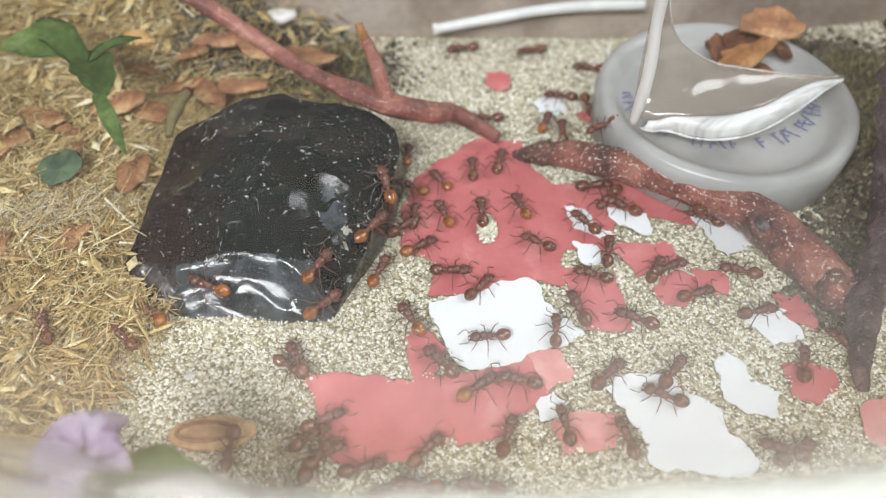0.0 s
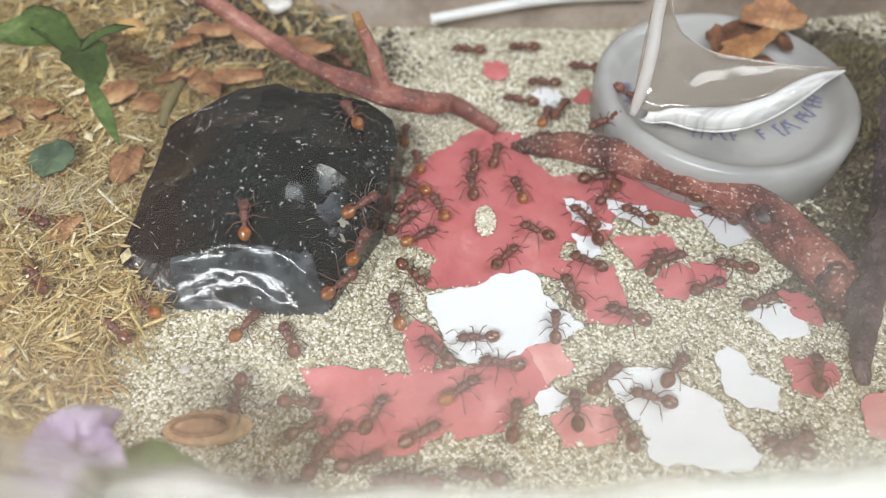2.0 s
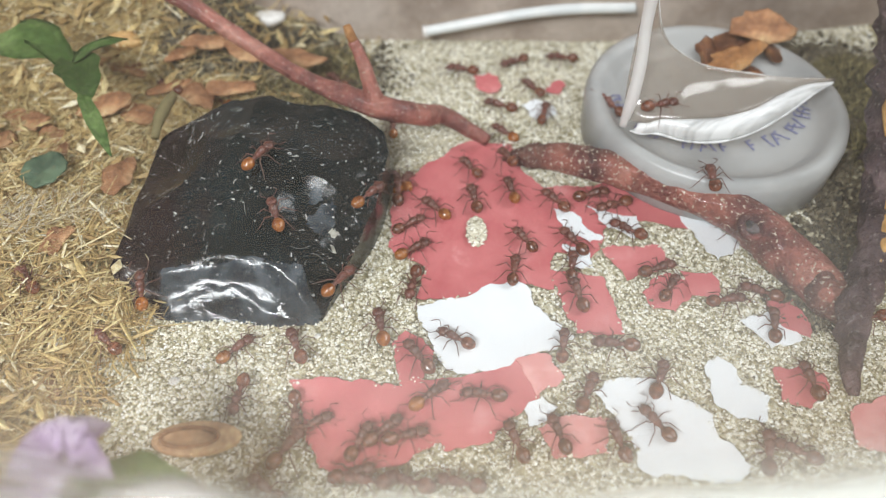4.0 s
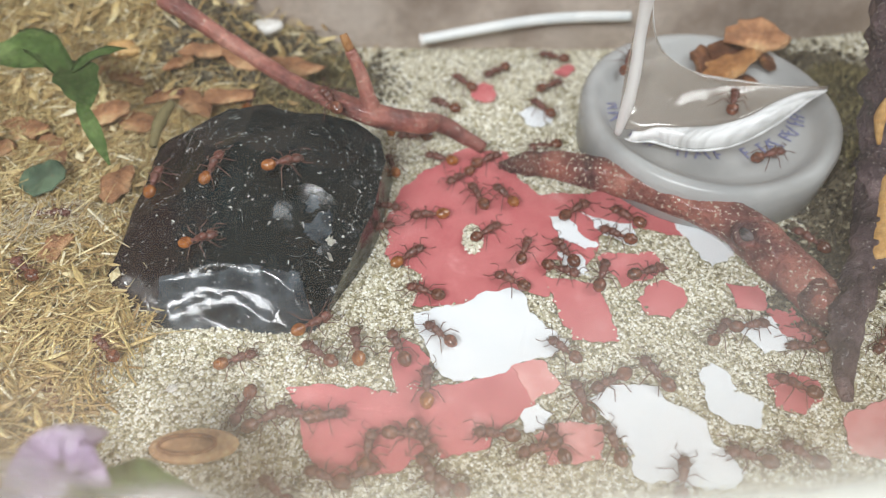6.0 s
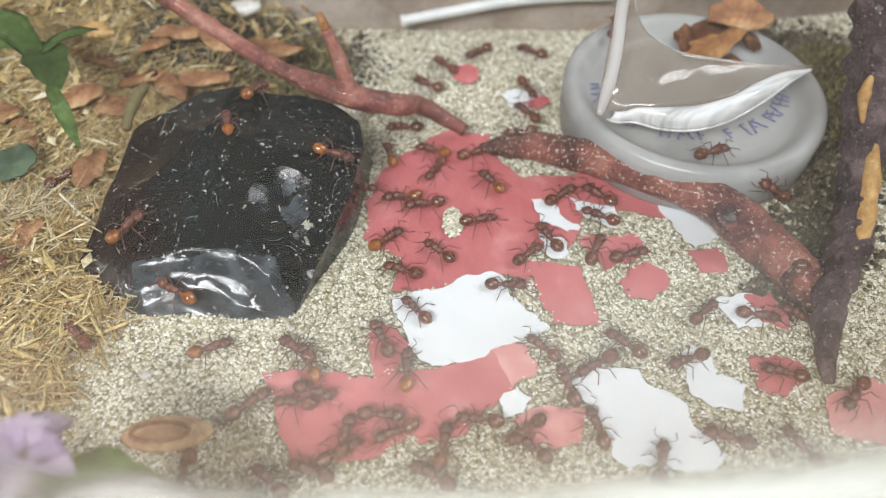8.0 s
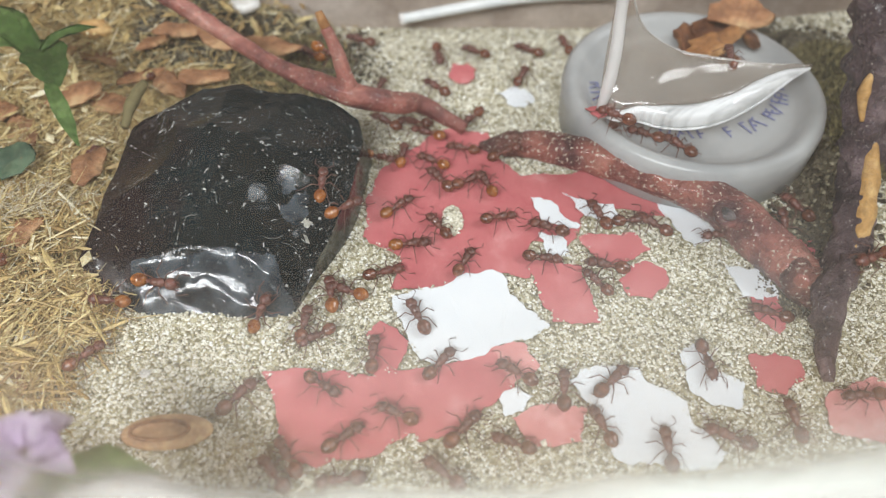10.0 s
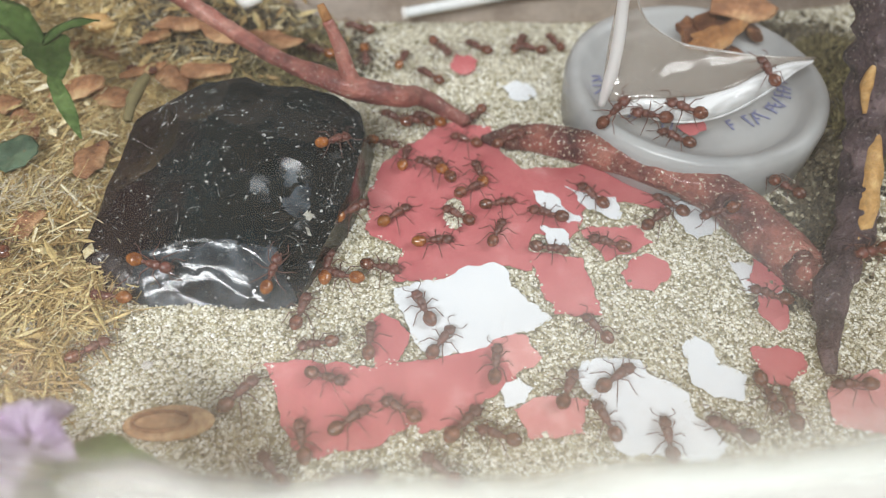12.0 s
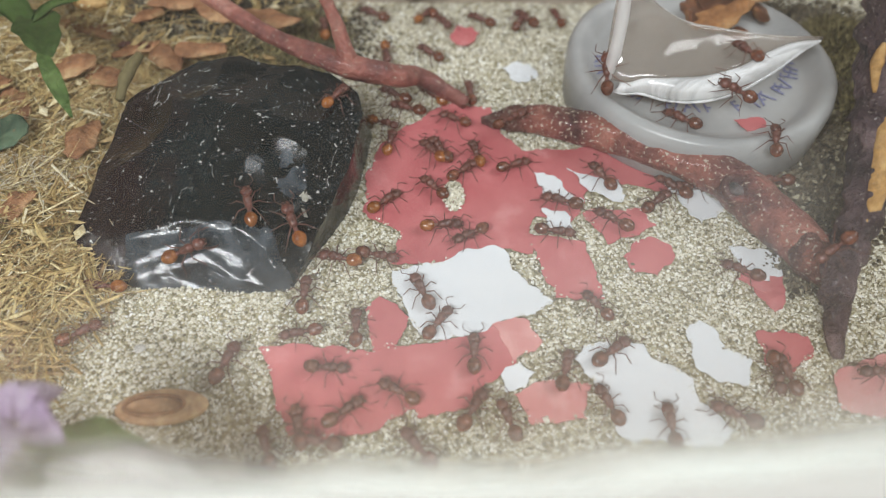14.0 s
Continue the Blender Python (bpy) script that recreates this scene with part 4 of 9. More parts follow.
def bottle_cap():
    ob = group_at("bottle_cap", "milky white plastic bottle cap with blue print", "bottle cap", m=at(*CAP, 0.06))
    bm = bmesh.new()
    lathe(bm, [(1.2, 0.0), (1.74, 0.0), (1.80, 0.05), (1.82, 0.58), (1.79, 0.7), (1.72, 0.755), (1.63, 0.74), (1.56, 0.67), (1.48, 0.57), (1.40, 0.50), (1.2, 0.46), (0.6, 0.45), (0.2, 0.45)])
    part("cap_body", bm, LIDPLASTIC, ob)
    rng = random.Random(4)
    # print: short upright bars round the inside of the rim
    for a0, n in ((182, 4), (216, 4), (246, 5), (284, 1), (296, 3), (316, 3), (334, 5)):
        for k in range(n):
            a = radians(a0 + k * 5.4)
            h = rng.choice((0.2, 0.24, 0.24, 0.17))
            bm = bmesh.new()
            box(bm, -0.015, 0.015, -h / 2, h / 2, 0, 0.006)
            if rng.random() < 0.6:
                box(bm, 0.015, 0.07, h / 2 - 0.03, h / 2, 0, 0.006)
            if rng.random() < 0.35:
                box(bm, 0.015, 0.065, -0.015, 0.015, 0, 0.006)
            part("print_bar", bm, INK, ob, "blue printed bar", smooth=False, m=at(1.38 * math.cos(a), 0.33 + 1.15 * math.sin(a), 0.51, 0, 0, math.degrees(a) + 90 + rng.uniform(-28, 28)))


def plastic_film():
    """A curled clear offcut: an upright fold that flares down into a wavy cut edge with painted glare."""
    ob = group_at("plastic_offcut", "curled clear plastic offcut lying on the bottle cap", "plastic offcut")
    low = smooth_path([(2.24, 1.22, 0.93), (2.44, 1.1, 0.9), (2.7, 1.1, 0.9), (3.02, 0.96, 0.9), (3.45, 0.92, 0.92), (3.9, 1.03, 0.98), (4.42, 1.34, 1.05), (4.89, 1.7, 1.1), (5.2, 1.9, 1.12)], 8)
    band = smooth_path([(2.26, 1.24, 1.0), (2.5, 1.12, 1.06), (2.68, 1.1, 1.14), (3.0, 1.05, 1.19), (3.42, 1.05, 1.22), (3.88, 1.19, 1.25), (4.3, 1.48, 1.24), (4.75, 1.77, 1.19), (5.2, 1.92, 1.13)], 8)
    top = smooth_path([(2.3, 1.55, 3.4), (2.36, 1.56, 2.85), (2.5, 1.6, 2.28), (2.75, 1.7, 1.86), (3.27, 1.8, 1.49), (3.75, 1.84, 1.36), (4.2, 1.86, 1.27), (4.75, 1.9, 1.18), (5.22, 1.95, 1.13)], 8)
    m = 14
    bm = bmesh.new()
    rows = []
    for i, (f, b) in enumerate(zip(band, top)):
        col, reach = [], (b - f).length
        for k in range(m + 1):
            t = k / m
            p = f.lerp(b, t)
            sag = math.sin(math.pi * t ** 0.8)
            p.y += 0.26 * sag * min(1, reach / 1.2)
            p.z -= 0.2 * sag * min(1, reach / 1.5) - 0.02 * noise.noise(Vector((i * 0.12, t * 2, 3)))
            col.append(bm.verts.new(p))
        rows.append(col)
    for a, b in zip(rows, rows[1:]):
        for k in range(m):
            bm.faces.new((a[k], b[k], b[k + 1], a[k + 1]))
    bmesh.ops.recalc_face_normals(bm, faces=bm.faces)
    bmesh.ops.solidify(bm, geom=bm.faces[:], thickness=0.03)
    part("film", bm, FILM, ob)
    bm = bmesh.new()
    rows, n = [], 8
    for i, (f, b) in enumerate(zip(low[5:], band[5:])):
        out = Vector((0.1, -0.5, 0.35)) * min(1, 3 * (b - f).length)
        rows.append([bm.verts.new(f.lerp(b, k / n) + out * (0.16 * math.sin(math.pi * k / n) + 0.03 * noise.noise(Vector((i * 0.25, k * 0.9, 1))))) for k in range(n + 1)])
    for a, b in zip(rows, rows[1:]):
        for k in range(n):
            bm.faces.new((a[k], b[k], b[k + 1], a[k + 1]))
    bmesh.ops.recalc_face_normals(bm, faces=bm.faces)
    bmesh.ops.solidify(bm, geom=bm.faces[:], thickness=0.02)
    part("cut_edge", bm, CUTEDGE, ob, "cut edge with white glare painted on")
    bm = bmesh.new()
    tube(bm, low[4:], [0.012, 0.02, 0.02, 0.018, 0.008], 6, 0.5, 14)
    part("edge_burr", bm, CUTEDGE, ob, "ragged white burr along the cut")
    # the tube's white haze is the painted highlight of the fold
    bm = bmesh.new()
    tube(bm, smooth_path([(2.24, 1.2, 0.95), (2.29, 1.25, 1.45), (2.31, 1.36, 1.9), (2.3, 1.46, 2.3), (2.3, 1.52, 2.85), (2.27, 1.54, 3.4)], 8), [0.05, 0.085, 0.075, 0.07, 0.085, 0.09], 12, 0.3, 2.2)
    part("ridge", bm, FOLD, ob, "upright fold with its highlight painted white")
    bm = bmesh.new()
    tube(bm, top[10:58], [0.012, 0.014, 0.01, 0.012, 0.008], 6, 0.6, 9)
    part("upper_rim", bm, CUTEDGE, ob, "thin upper rim with painted white glint")


def flake(x, y, z, l, w, h, rz, rx, ry, material, label, category, name, curl=0.3, group="", ragged=0.5):
    """A curled flake: a bent oval plate, thick in the middle."""
    bm = bmesh.new()
    vs = ball(bm, 0, 0, 0, l / 2, w / 2, h / 2, 16, 8)
    for v in vs:
        p = v.co
        e = 1 + ragged * noise.noise(Vector((p.x * 4 / l + x * 7, p.y * 3 / w + y * 5, z)))
        v.co = Vector((p.x * e, p.y * e, p.z + curl * (p.x ** 2) / l + curl * 0.7 * p.y ** 2 / w + 0.12 * w * noise.noise(Vector((p.x * 5 + x, p.y * 5, 2)))))
    return thing(name, bm, material, label, category, group, m=at(x, y, z, rx, ry, rz))


def chips():
    for x, y, z, l, w, rz, rx, ry, mat in ((3.85, 3.0, 0.78, 0.75, 0.62, 60, 35, 10, ORANGEWOOD), (4.12, 2.75, 0.92, 0.85, 0.36, 18, 35, -10, AMBERWOOD), (4.55, 3.15, 1.15, 1.0, 0.5, -14, 40, 8, CHIP), (4.75, 2.95, 0.85, 0.6, 0.36, 75, 25, 20, ORANGEWOOD), (4.5, 2.7, 0.66, 0.5, 0.26, 80, 15, 25, ORANGEWOOD), (4.2, 3.25, 0.8, 0.7, 0.4, 5, 60, 0, ORANGEWOOD), (4.35, 2.8, 0.62, 0.42, 0.26, 110, 10, 10, ORANGEWOOD)):
        flake(x, y, z, l, w, 0.15, rz, rx, ry, mat, "curled orange-brown wood flake behind the cap", "wood chip", "wood_chip", 0.4, "wood flakes by the cap")
    for x, y, z, l, w, rz in ((-4.4, 0.68, 0.5, 0.62, 0.42, 80), (-5, 1.95, 0.62, 0.75, 0.5, 20), (-4.55, 1.94, 0.5, 0.7, 0.4, -30), (-6, 1.75, 0.55, 0.8, 0.45, -25), (-3.1, 3.19, 0.7, 1, 0.4, -25), (-2.4, 3.09, 0.65, 0.9, 0.35, -15), (-5.1, -1.5, 0.28, 0.75, 0.42, -10), (-4.55, -2.25, 0.12, 0.6, 0.35, -25), (-3.75, 3.29, 0.8, 0.8, 0.35, 30), (-5.5, 1.35, 0.5, 0.7, 0.4, -60), (-4.2, 2.54, 0.52, 0.7, 0.3, 35), (-3.75, 2.39, 0.5, 0.6, 0.35, -50), (-5.55, 3.09, 0.55, 0.8, 0.4, 10), (-4.9, 2.94, 0.55, 0.75, 0.35, -15), (-3.3, 2.54, 0.5, 0.7, 0.28, 15), (-6.4, 1.1, 0.6, 0.8, 0.5, 40), (-4.15, 3.19, 0.65, 0.6, 0.3, 60), (-5.8, -0.6, 0.5, 0.6, 0.4, 10), (-4.9, -0.4, 0.45, 0.45, 0.28, 70), (-5.2, -2.3, 0.2, 0.6, 0.4, 30)):
        flake(x, y, z, l, w, 0.09, rz, random.uniform(-12, 12), random.uniform(-12, 12), CHIP, "thin reddish-brown bark flake in the straw", "bark chip", "bark_chip", 0.2, "bark flakes in the straw")
    # husk with a raised rim
    ob = group_at("seed_husk", "tan oval seed husk with a raised rim on the sand", "seed husk", m=at(-2.72, -2.82, 0.03, 4, 0, 3))
    bm = bmesh.new()
    for v in ball(bm, 0, 0, 0.05, 0.48, 0.2, 0.085, 20, 10):
        if v.co.z > 0.05:
            d = (v.co.x / 0.38) ** 2 + (v.co.y / 0.13) ** 2
            if d < 1:
                v.co.z -= 0.05 * (1 - d) ** 0.5
    part("shell", bm, SEED, ob)
    bm = bmesh.new()
    ring = [Vector((-0.06 + 0.3 * math.cos(a), 0.105 * math.sin(a), 0.115)) for a in np.linspace(0, 2 * math.pi, 25)]
    tube(bm, ring, [0.022, 0.022], 8)
    part("rim", bm, CHIP, ob, "darker raised rim")
    for x, y, z, s in ((-4.5, -1.72, 0.2, 0.13), (-4.95, -1.4, 0.3, 0.09), (-3.15, -2.1, 0.02, 0.07), (-1.6, -1.52, 0.05, 0.05)):
        bm = bmesh.new()
        for v in ball(bm, 0, 0, 0, s, s * 0.7, s * 0.45, 8, 5):
            v.co += v.co.normalized() * 0.3 * s * noise.noise(v.co * 9 + Vector((x, y, 0)))
        thing("shell_shard", bm, SHARD, "pale glassy shard lying in the litter", "shard", "pale shards", smooth=False, m=at(x, y, z, 10, 20, 40))
    # yellowish lump and pale stone behind the red twig
    for x, y, z, s, mat, label in ((-2.95, 4.2, 0.62, 0.24, SHARD, "pale stone behind the red twig"), (-5.0, 3.3, 0.8, 0.25, BAREWOOD, "yellow crumb in the straw")):
        bm = bmesh.new()
        for v in ball(bm, 0, 0, 0, s, s * 0.6, s * 0.5, 12, 8):
            v.co += v.co.normalized() * 0.35 * s * noise.noise(v.co * 5 + Vector((x, y, 0)))
        thing("small_stone", bm, mat, label, "stone", m=at(x, y, z))


def back_tube():
    ob = group_at("white_tube", "thin white plastic tube along the back wall", "tube")
    bm = bmesh.new()
    path = smooth_path([(-0.45, 4.3, 0.33), (0.4, 4.36, 0.47), (1.3, 4.4, 0.62), (2.1, 4.4, 0.7), (3.0, 4.4, 0.72)], 10)
    tube(bm, path, [0.085, 0.09, 0.09, 0.09, 0.085], 12)
    part("tube_body", bm, TUBE, ob)
    bm = bmesh.new()
    tube(bm, [Vector((-0.47, 4.3, 0.32)), Vector((-0.40, 4.302, 0.336))], [0.1, 0.1], 12)
    part("tube_end", bm, SHARD, ob, "cut tube end")


# ---- plants ----


def blade(bm, base, tip, width, arch, n=8):
    """A leaf between base and tip: two arched halves with a fold and some thickness."""
    b, t = Vector(base), Vector(tip)
    d = (t - b)
    side = d.cross(Vector((0, 0, 1))).normalized()
    rows = []
    for k in range(n + 1):
        s = k / n
        w = width * math.sin(math.pi * min(1, s * 0.92 + 0.06)) ** 0.8 * (1 + 0.3 * noise.noise(Vector((s * 5, width * 40, b.x))))
        p = b + d * s + Vector((0, 0, arch * math.sin(math.pi * s)))
        rows.append([bm.verts.new(p + side * w * q + Vector((0, 0, 0.25 * w * abs(q) + 0.05 * noise.noise(p * 4 + side * q)))) for q in (-1, -0.5, 0, 0.5, 1)])
    fs = []
    for a, c in zip(rows, rows[1:]):
        for k in range(4):
            fs.append(bm.faces.new((a[k], a[k + 1], c[k + 1], c[k])))
    bmesh.ops.solidify(bm, geom=fs, thickness=0.02)


def plants():
    ob = group_at("leafy_sprig", "small green leafy sprig drooping over the straw", "plant")
    for base, tip, w, arch in (((-5.2, 1.9, 1.5), (-6.3, 2.1, 1.55), 0.36, 0.1), ((-4.95, 1.62, 1.45), (-6.05, 2.78, 1.5), 0.24, 0.12), ((-5.02, 1.75, 1.5), (-4.42, 2.3, 1.5), 0.12, 0.08), ((-5.1, 2.0, 1.5), (-4.62, 1.2, 1.38), 0.29, 0.06), ((-4.85, 1.4, 1.42), (-4.2, 0.36, 1.15), 0.1, 0.05)):
        bm = bmesh.new()
        blade(bm, base, tip, w, arch)
        part("leaf", bm, LEAF, ob)
    bm = bmesh.new()
    tube(bm, smooth_path([(-4.85, 1.4, 1.42), (-5.05, 1.85, 1.46), (-5.3, 2.3, 1.2), (-5.7, 2.75, 0.5)], 6), [0.025, 0.04, 0.045, 0.05], 8)
    part("stalk", bm, LEAF, ob)
    bm = bmesh.new()
    tube(bm, smooth_path([(-3.98, 1.12, 0.78), (-3.95, 1.48, 0.9), (-3.85, 1.84, 0.95)], 5), [0.05, 0.085, 0.06], 9, 0.3, 5)
    thing("olive_stick", bm, MOSS, "short olive-brown stick leaning beside the black rock", "stick")
    flake(-5.36, 0.66, 0.62, 0.6, 0.6, 0.06, 20, 8, -6, DULLLEAF, "dull dark green round leaf lying on straw", "leaf", "round_leaf", 0.15, ragged=0.18)
    # flower and pebbles just behind the fogged glass
    ob = group_at("violet_flower", "pale violet artificial flower behind fogged glass", "flower", m=at(-3.25, -3.66, 1.45))
    for k in range(10):
        bm = bmesh.new()
        a, out = k * 0.628 + 0.3 * (k % 2), 0.46 if k % 2 else 0.36
        blade(bm, (0.05 * math.cos(a), 0.05 * math.sin(a), 0.1 * (k % 2)), (out * math.cos(a), out * 0.9 * math.sin(a), 0.16 - 0.14 * (k % 2)), 0.17, 0.12, 6)
        part("petal", bm, PETAL, ob)
    bm = bmesh.new()
    tube(bm, smooth_path([(0, 0, 0), (0.05, -0.1, -0.5), (0.0, -0.15, -1.5)], 5), [0.05, 0.04, 0.04], 8)
    part("stalk", bm, LEAF, ob)
    for tip in ((1.05, -0.1, -0.28), (0.85, -0.3, -0.35)):
        bm = bmesh.new()
        blade(bm, (0.05, -0.1, -0.3), tip, 0.24, 0.14)
        part("leaf", bm, LEAF, ob)
    for x, y, z, r in ((-2.45, -3.95, 1.16, 0.62), (-2.4, -3.96, 0.42, 0.78), (-4.02, -3.82, 0.98, 0.45), (-4.0, -3.85, 0.38, 0.65), (-1.7, -4.0, 0.3, 0.4), (-3.25, -4.02, 0.3, 0.5)):
        bm = bmesh.new()
        for v in ball(bm, 0, 0, 0, r, r * 0.32, r * 0.55, 18, 10):
            v.co += v.co.normalized() * 0.12 * r * noise.noise(v.co * 3 + Vector((x, 0, z)))
        thing("white_pebble", bm, PEBBLE, "smooth white pebble against the front glass", "pebble", "pebbles at the glass", m=at(x, y, z))


def shade_mound():
    # added dark lump that stands in for a shaded area behind the twig
    bm = bmesh.new()
    for v in ball(bm, 0, 0, 0, 1.5, 0.9, 0.75, 24, 14):
        v.co += v.co.normalized() * (0.3 * noise.noise(v.co * 1.6) + 0.12 * noise.noise(v.co * 5))
    thing("bark_lump", bm, DARKBARK, "dark lump added for the shade behind the dark twig", "bark", m=at(7.15, 1.6, 0.1, 0, 0, 20))


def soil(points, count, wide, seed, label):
    """A strip of dark crumbs along the points; some strips also paint in shade."""
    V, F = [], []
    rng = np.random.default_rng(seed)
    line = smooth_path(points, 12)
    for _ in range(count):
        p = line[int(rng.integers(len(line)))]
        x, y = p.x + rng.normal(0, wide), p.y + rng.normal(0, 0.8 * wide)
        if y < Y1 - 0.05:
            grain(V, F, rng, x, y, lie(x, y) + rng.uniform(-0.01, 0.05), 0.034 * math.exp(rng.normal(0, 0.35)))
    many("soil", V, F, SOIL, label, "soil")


rock()
twigs()
papers()
bottle_cap()
plastic_film()
chips()
back_tube()
plants()
shade_mound()
# dark soil here, spread wider to paint in the dark twig's shade
soil([(6.06, 2.36, 0), (5.6, 1.1, 0), (5.2, 0.2, 0), (4.75, -0.7, 0)], 6500, 0.26, 23, "strip of dark soil crumbs and painted twig shade beside the cap")
soil([(-4.3, 3.85, 0), (-3.4, 3.7, 0), (-2.5, 3.55, 0), (-1.7, 3.6, 0)], 9000, 0.42, 29, "dark soil crumbs along the back wall")
soil([(5.3, 3.7, 0), (6.1, 3.5, 0), (6.7, 2.6, 0), (6.4, 1.2, 0)], 6500, 0.36, 37, "dark crumbs in the back corner")
# crumbs give the joint its lumps and the shade between the twigs
soil([(4.95, -0.75, 0), (4.6, -0.95, 0), (4.3, -1.2, 0), (4.15, -0.95, 0)], 1800, 0.13, 31, "dark crumbs painting lumps and shade where the two twigs meet")
fluff()
moss(6.1, 2.9, 0.6, 0.8, 1500, 8, 0.4)
moss(6.0, 1.4, 0.4, 0.8, 700, 14, 0.2)
moss(-2.6, 2.75, 1.1, 0.5, 900, 9, 0.25)
moss(-1.9, 3.6, 0.7, 0.5, 500, 10, 0.2)


# ---- ants ----


LEGS = (("front", 0.085, 55), ("middle", 0.04, 4), ("hind", 0.0, -48))


def ant(amber):
    """One worker ant, head towards +y, feet on z = 0, about half a centimetre long."""
    label = "red-brown ant with a glossy amber abdomen" if amber else "red-brown worker ant with a dark abdomen"
    ob = group_at("ant", label, "ant", "ants of the colony")
    bm = bmesh.new()
    for v in ball(bm, 0, 0.205, 0.115, 0.08, 0.08, 0.058, 14, 10):
        k = (v.co.y - 0.205) / 0.078
        v.co.x *= 1.0 - 0.14 * k - (0.1 if k < -0.8 else 0)
        v.co.z -= 0.012 * k
    head = part("head", bm, ANTRED, ob)
    for s in (-1, 1):
        bm = bmesh.new()
        ball(bm, s * 0.066, 0.2, 0.13, 0.01, 0.014, 0.012, 8, 6)
        part("eye", bm, ANTEYE, head, "tiny black eye")
        bm = bmesh.new()
        tube(bm, smooth_path([(s * 0.032, 0.258, 0.1), (s * 0.036, 0.288, 0.094), (s * 0.008, 0.305, 0.09)], 4), [0.016, 0.013, 0.004], 6)
        part("mandible", bm, ANTLEG, head)
    bm = bmesh.new()
    body = smooth_path([(0, 0.145, 0.118), (0, 0.12, 0.125), (0, 0.08, 0.132), (0, 0.03, 0.122), (0, -0.01, 0.118), (0, -0.045, 0.1), (0, -0.055, 0.096)], 4)
    tube(bm, body, [0.02, 0.05, 0.067, 0.053, 0.052, 0.038, 0.014], 12)
    part("thorax", bm, ANTRED, ob)
    bm = bmesh.new()
    body = smooth_path([(0, -0.045, 0.095), (0, -0.07, 0.108), (0, -0.088, 0.098), (0, -0.105, 0.108), (0, -0.125, 0.1)], 4)
    tube(bm, body, [0.014, 0.034, 0.019, 0.038, 0.02], 10)
    part("waist", bm, ANTRED, ob)
    bm = bmesh.new()
    for v in ball(bm, 0, -0.215, 0.115, 0.094, 0.112, 0.085, 16, 12):
        k = (v.co.y + 0.215) / 0.112
        v.co.x *= 1.0 + 0.1 * k
        v.co.z += 0.006 * math.cos(k * 9)
    part("abdomen", bm, ANTAMBER if amber else ANTDARK, ob, "glossy amber abdomen" if amber else "")
    for s in (-1, 1):
        bm = bmesh.new()
        tube(bm, smooth_path([(0, 0, 0), (s * 0.06, 0.035, 0.03), (s * 0.105, 0.07, 0.03), (s * 0.1, 0.13, 0.005), (s * 0.085, 0.185, -0.03)], 3), [0.006, 0.005, 0.0052, 0.006, 0.0065], 5)
        part("antenna", bm, ANTLEG, ob, m=at(s * 0.025, 0.25, 0.12))
        for name, y, a in LEGS:
            bm = bmesh.new()
            reach = 1.34 if name == "hind" else 1.1
            c, d = math.cos(radians(a)), math.sin(radians(a))
            pts = [(0, 0, 0), (0.03, 0, -0.02), (0.105 * reach, 0.0, 0.07), (0.175 * reach, 0.012, -0.03), (0.225 * reach, 0.02, -0.088), (0.265 * reach, 0.024, -0.093)]
            tube(bm, [Vector((s * (x * c - y2 * d), x * d + y2 * c, z)) for x, y2, z in pts], [0.012, 0.009, 0.0078, 0.006, 0.004, 0.0025], 6)
            part(name + "_leg", bm, ANTLEG, ob, m=at(s * 0.028, y, 0.095))
    return ob


ANTS = []


def swarm():
    first = [ant(False), ant(True)]
    used = [False, False]
    for amber in AMBER:
        if not used[amber]:
            used[amber] = True
            ANTS.append(first[amber])
        else:
            ANTS.append(copy_thing(first[amber], Matrix.Identity(4)))
    rng = random.Random(2)
    for ob in ANTS:
        k = rng.uniform(0.78, 0.9)
        ob.scale = (k, k, k)


SCRAPS = {}


def loose_scraps():
    """Scraps that the ants drag about; their rows are below."""
    shapes = {
        "a": ([(-0.2, 0.2), (0.05, 0.24), (0.2, 0.12), (0.17, -0.16), (-0.02, -0.28), (-0.2, -0.15)], RED),
        "b": ([(-0.2, 0.06), (0.14, 0.16), (0.2, 0.0), (-0.05, -0.14)], RED),
        "c": ([(-0.22, 0.2), (0.2, 0.18), (0.16, -0.22), (-0.2, -0.2)], RED),
        "d": ([(-0.1, 0.3), (0.22, 0.22), (0.2, -0.1), (0.06, -0.32), (-0.12, -0.1)], RED),
        "w": ([(-0.32, 0.12), (0.1, 0.26), (0.3, 0.2), (0.34, -0.16), (-0.05, -0.26)], WHITE),
    }
    for key, (corners, mat) in shapes.items():
        SCRAPS[key] = torn("paper_scrap", corners, mat, "small white paper scrap dragged about by ants" if mat is WHITE else "small red paper scrap dragged about by ants", 0.0, m=Matrix.Identity(4), lift=1.0)


def steps(ob, rows):
    """Rows of seconds, x, y, z in centimetres, heading in degrees (0 looks along +y), tilts."""
    walk(ob, [(t, at(x, y, z, rx, ry, h)) for t, x, y, z, h, rx, ry in rows])
    return rows


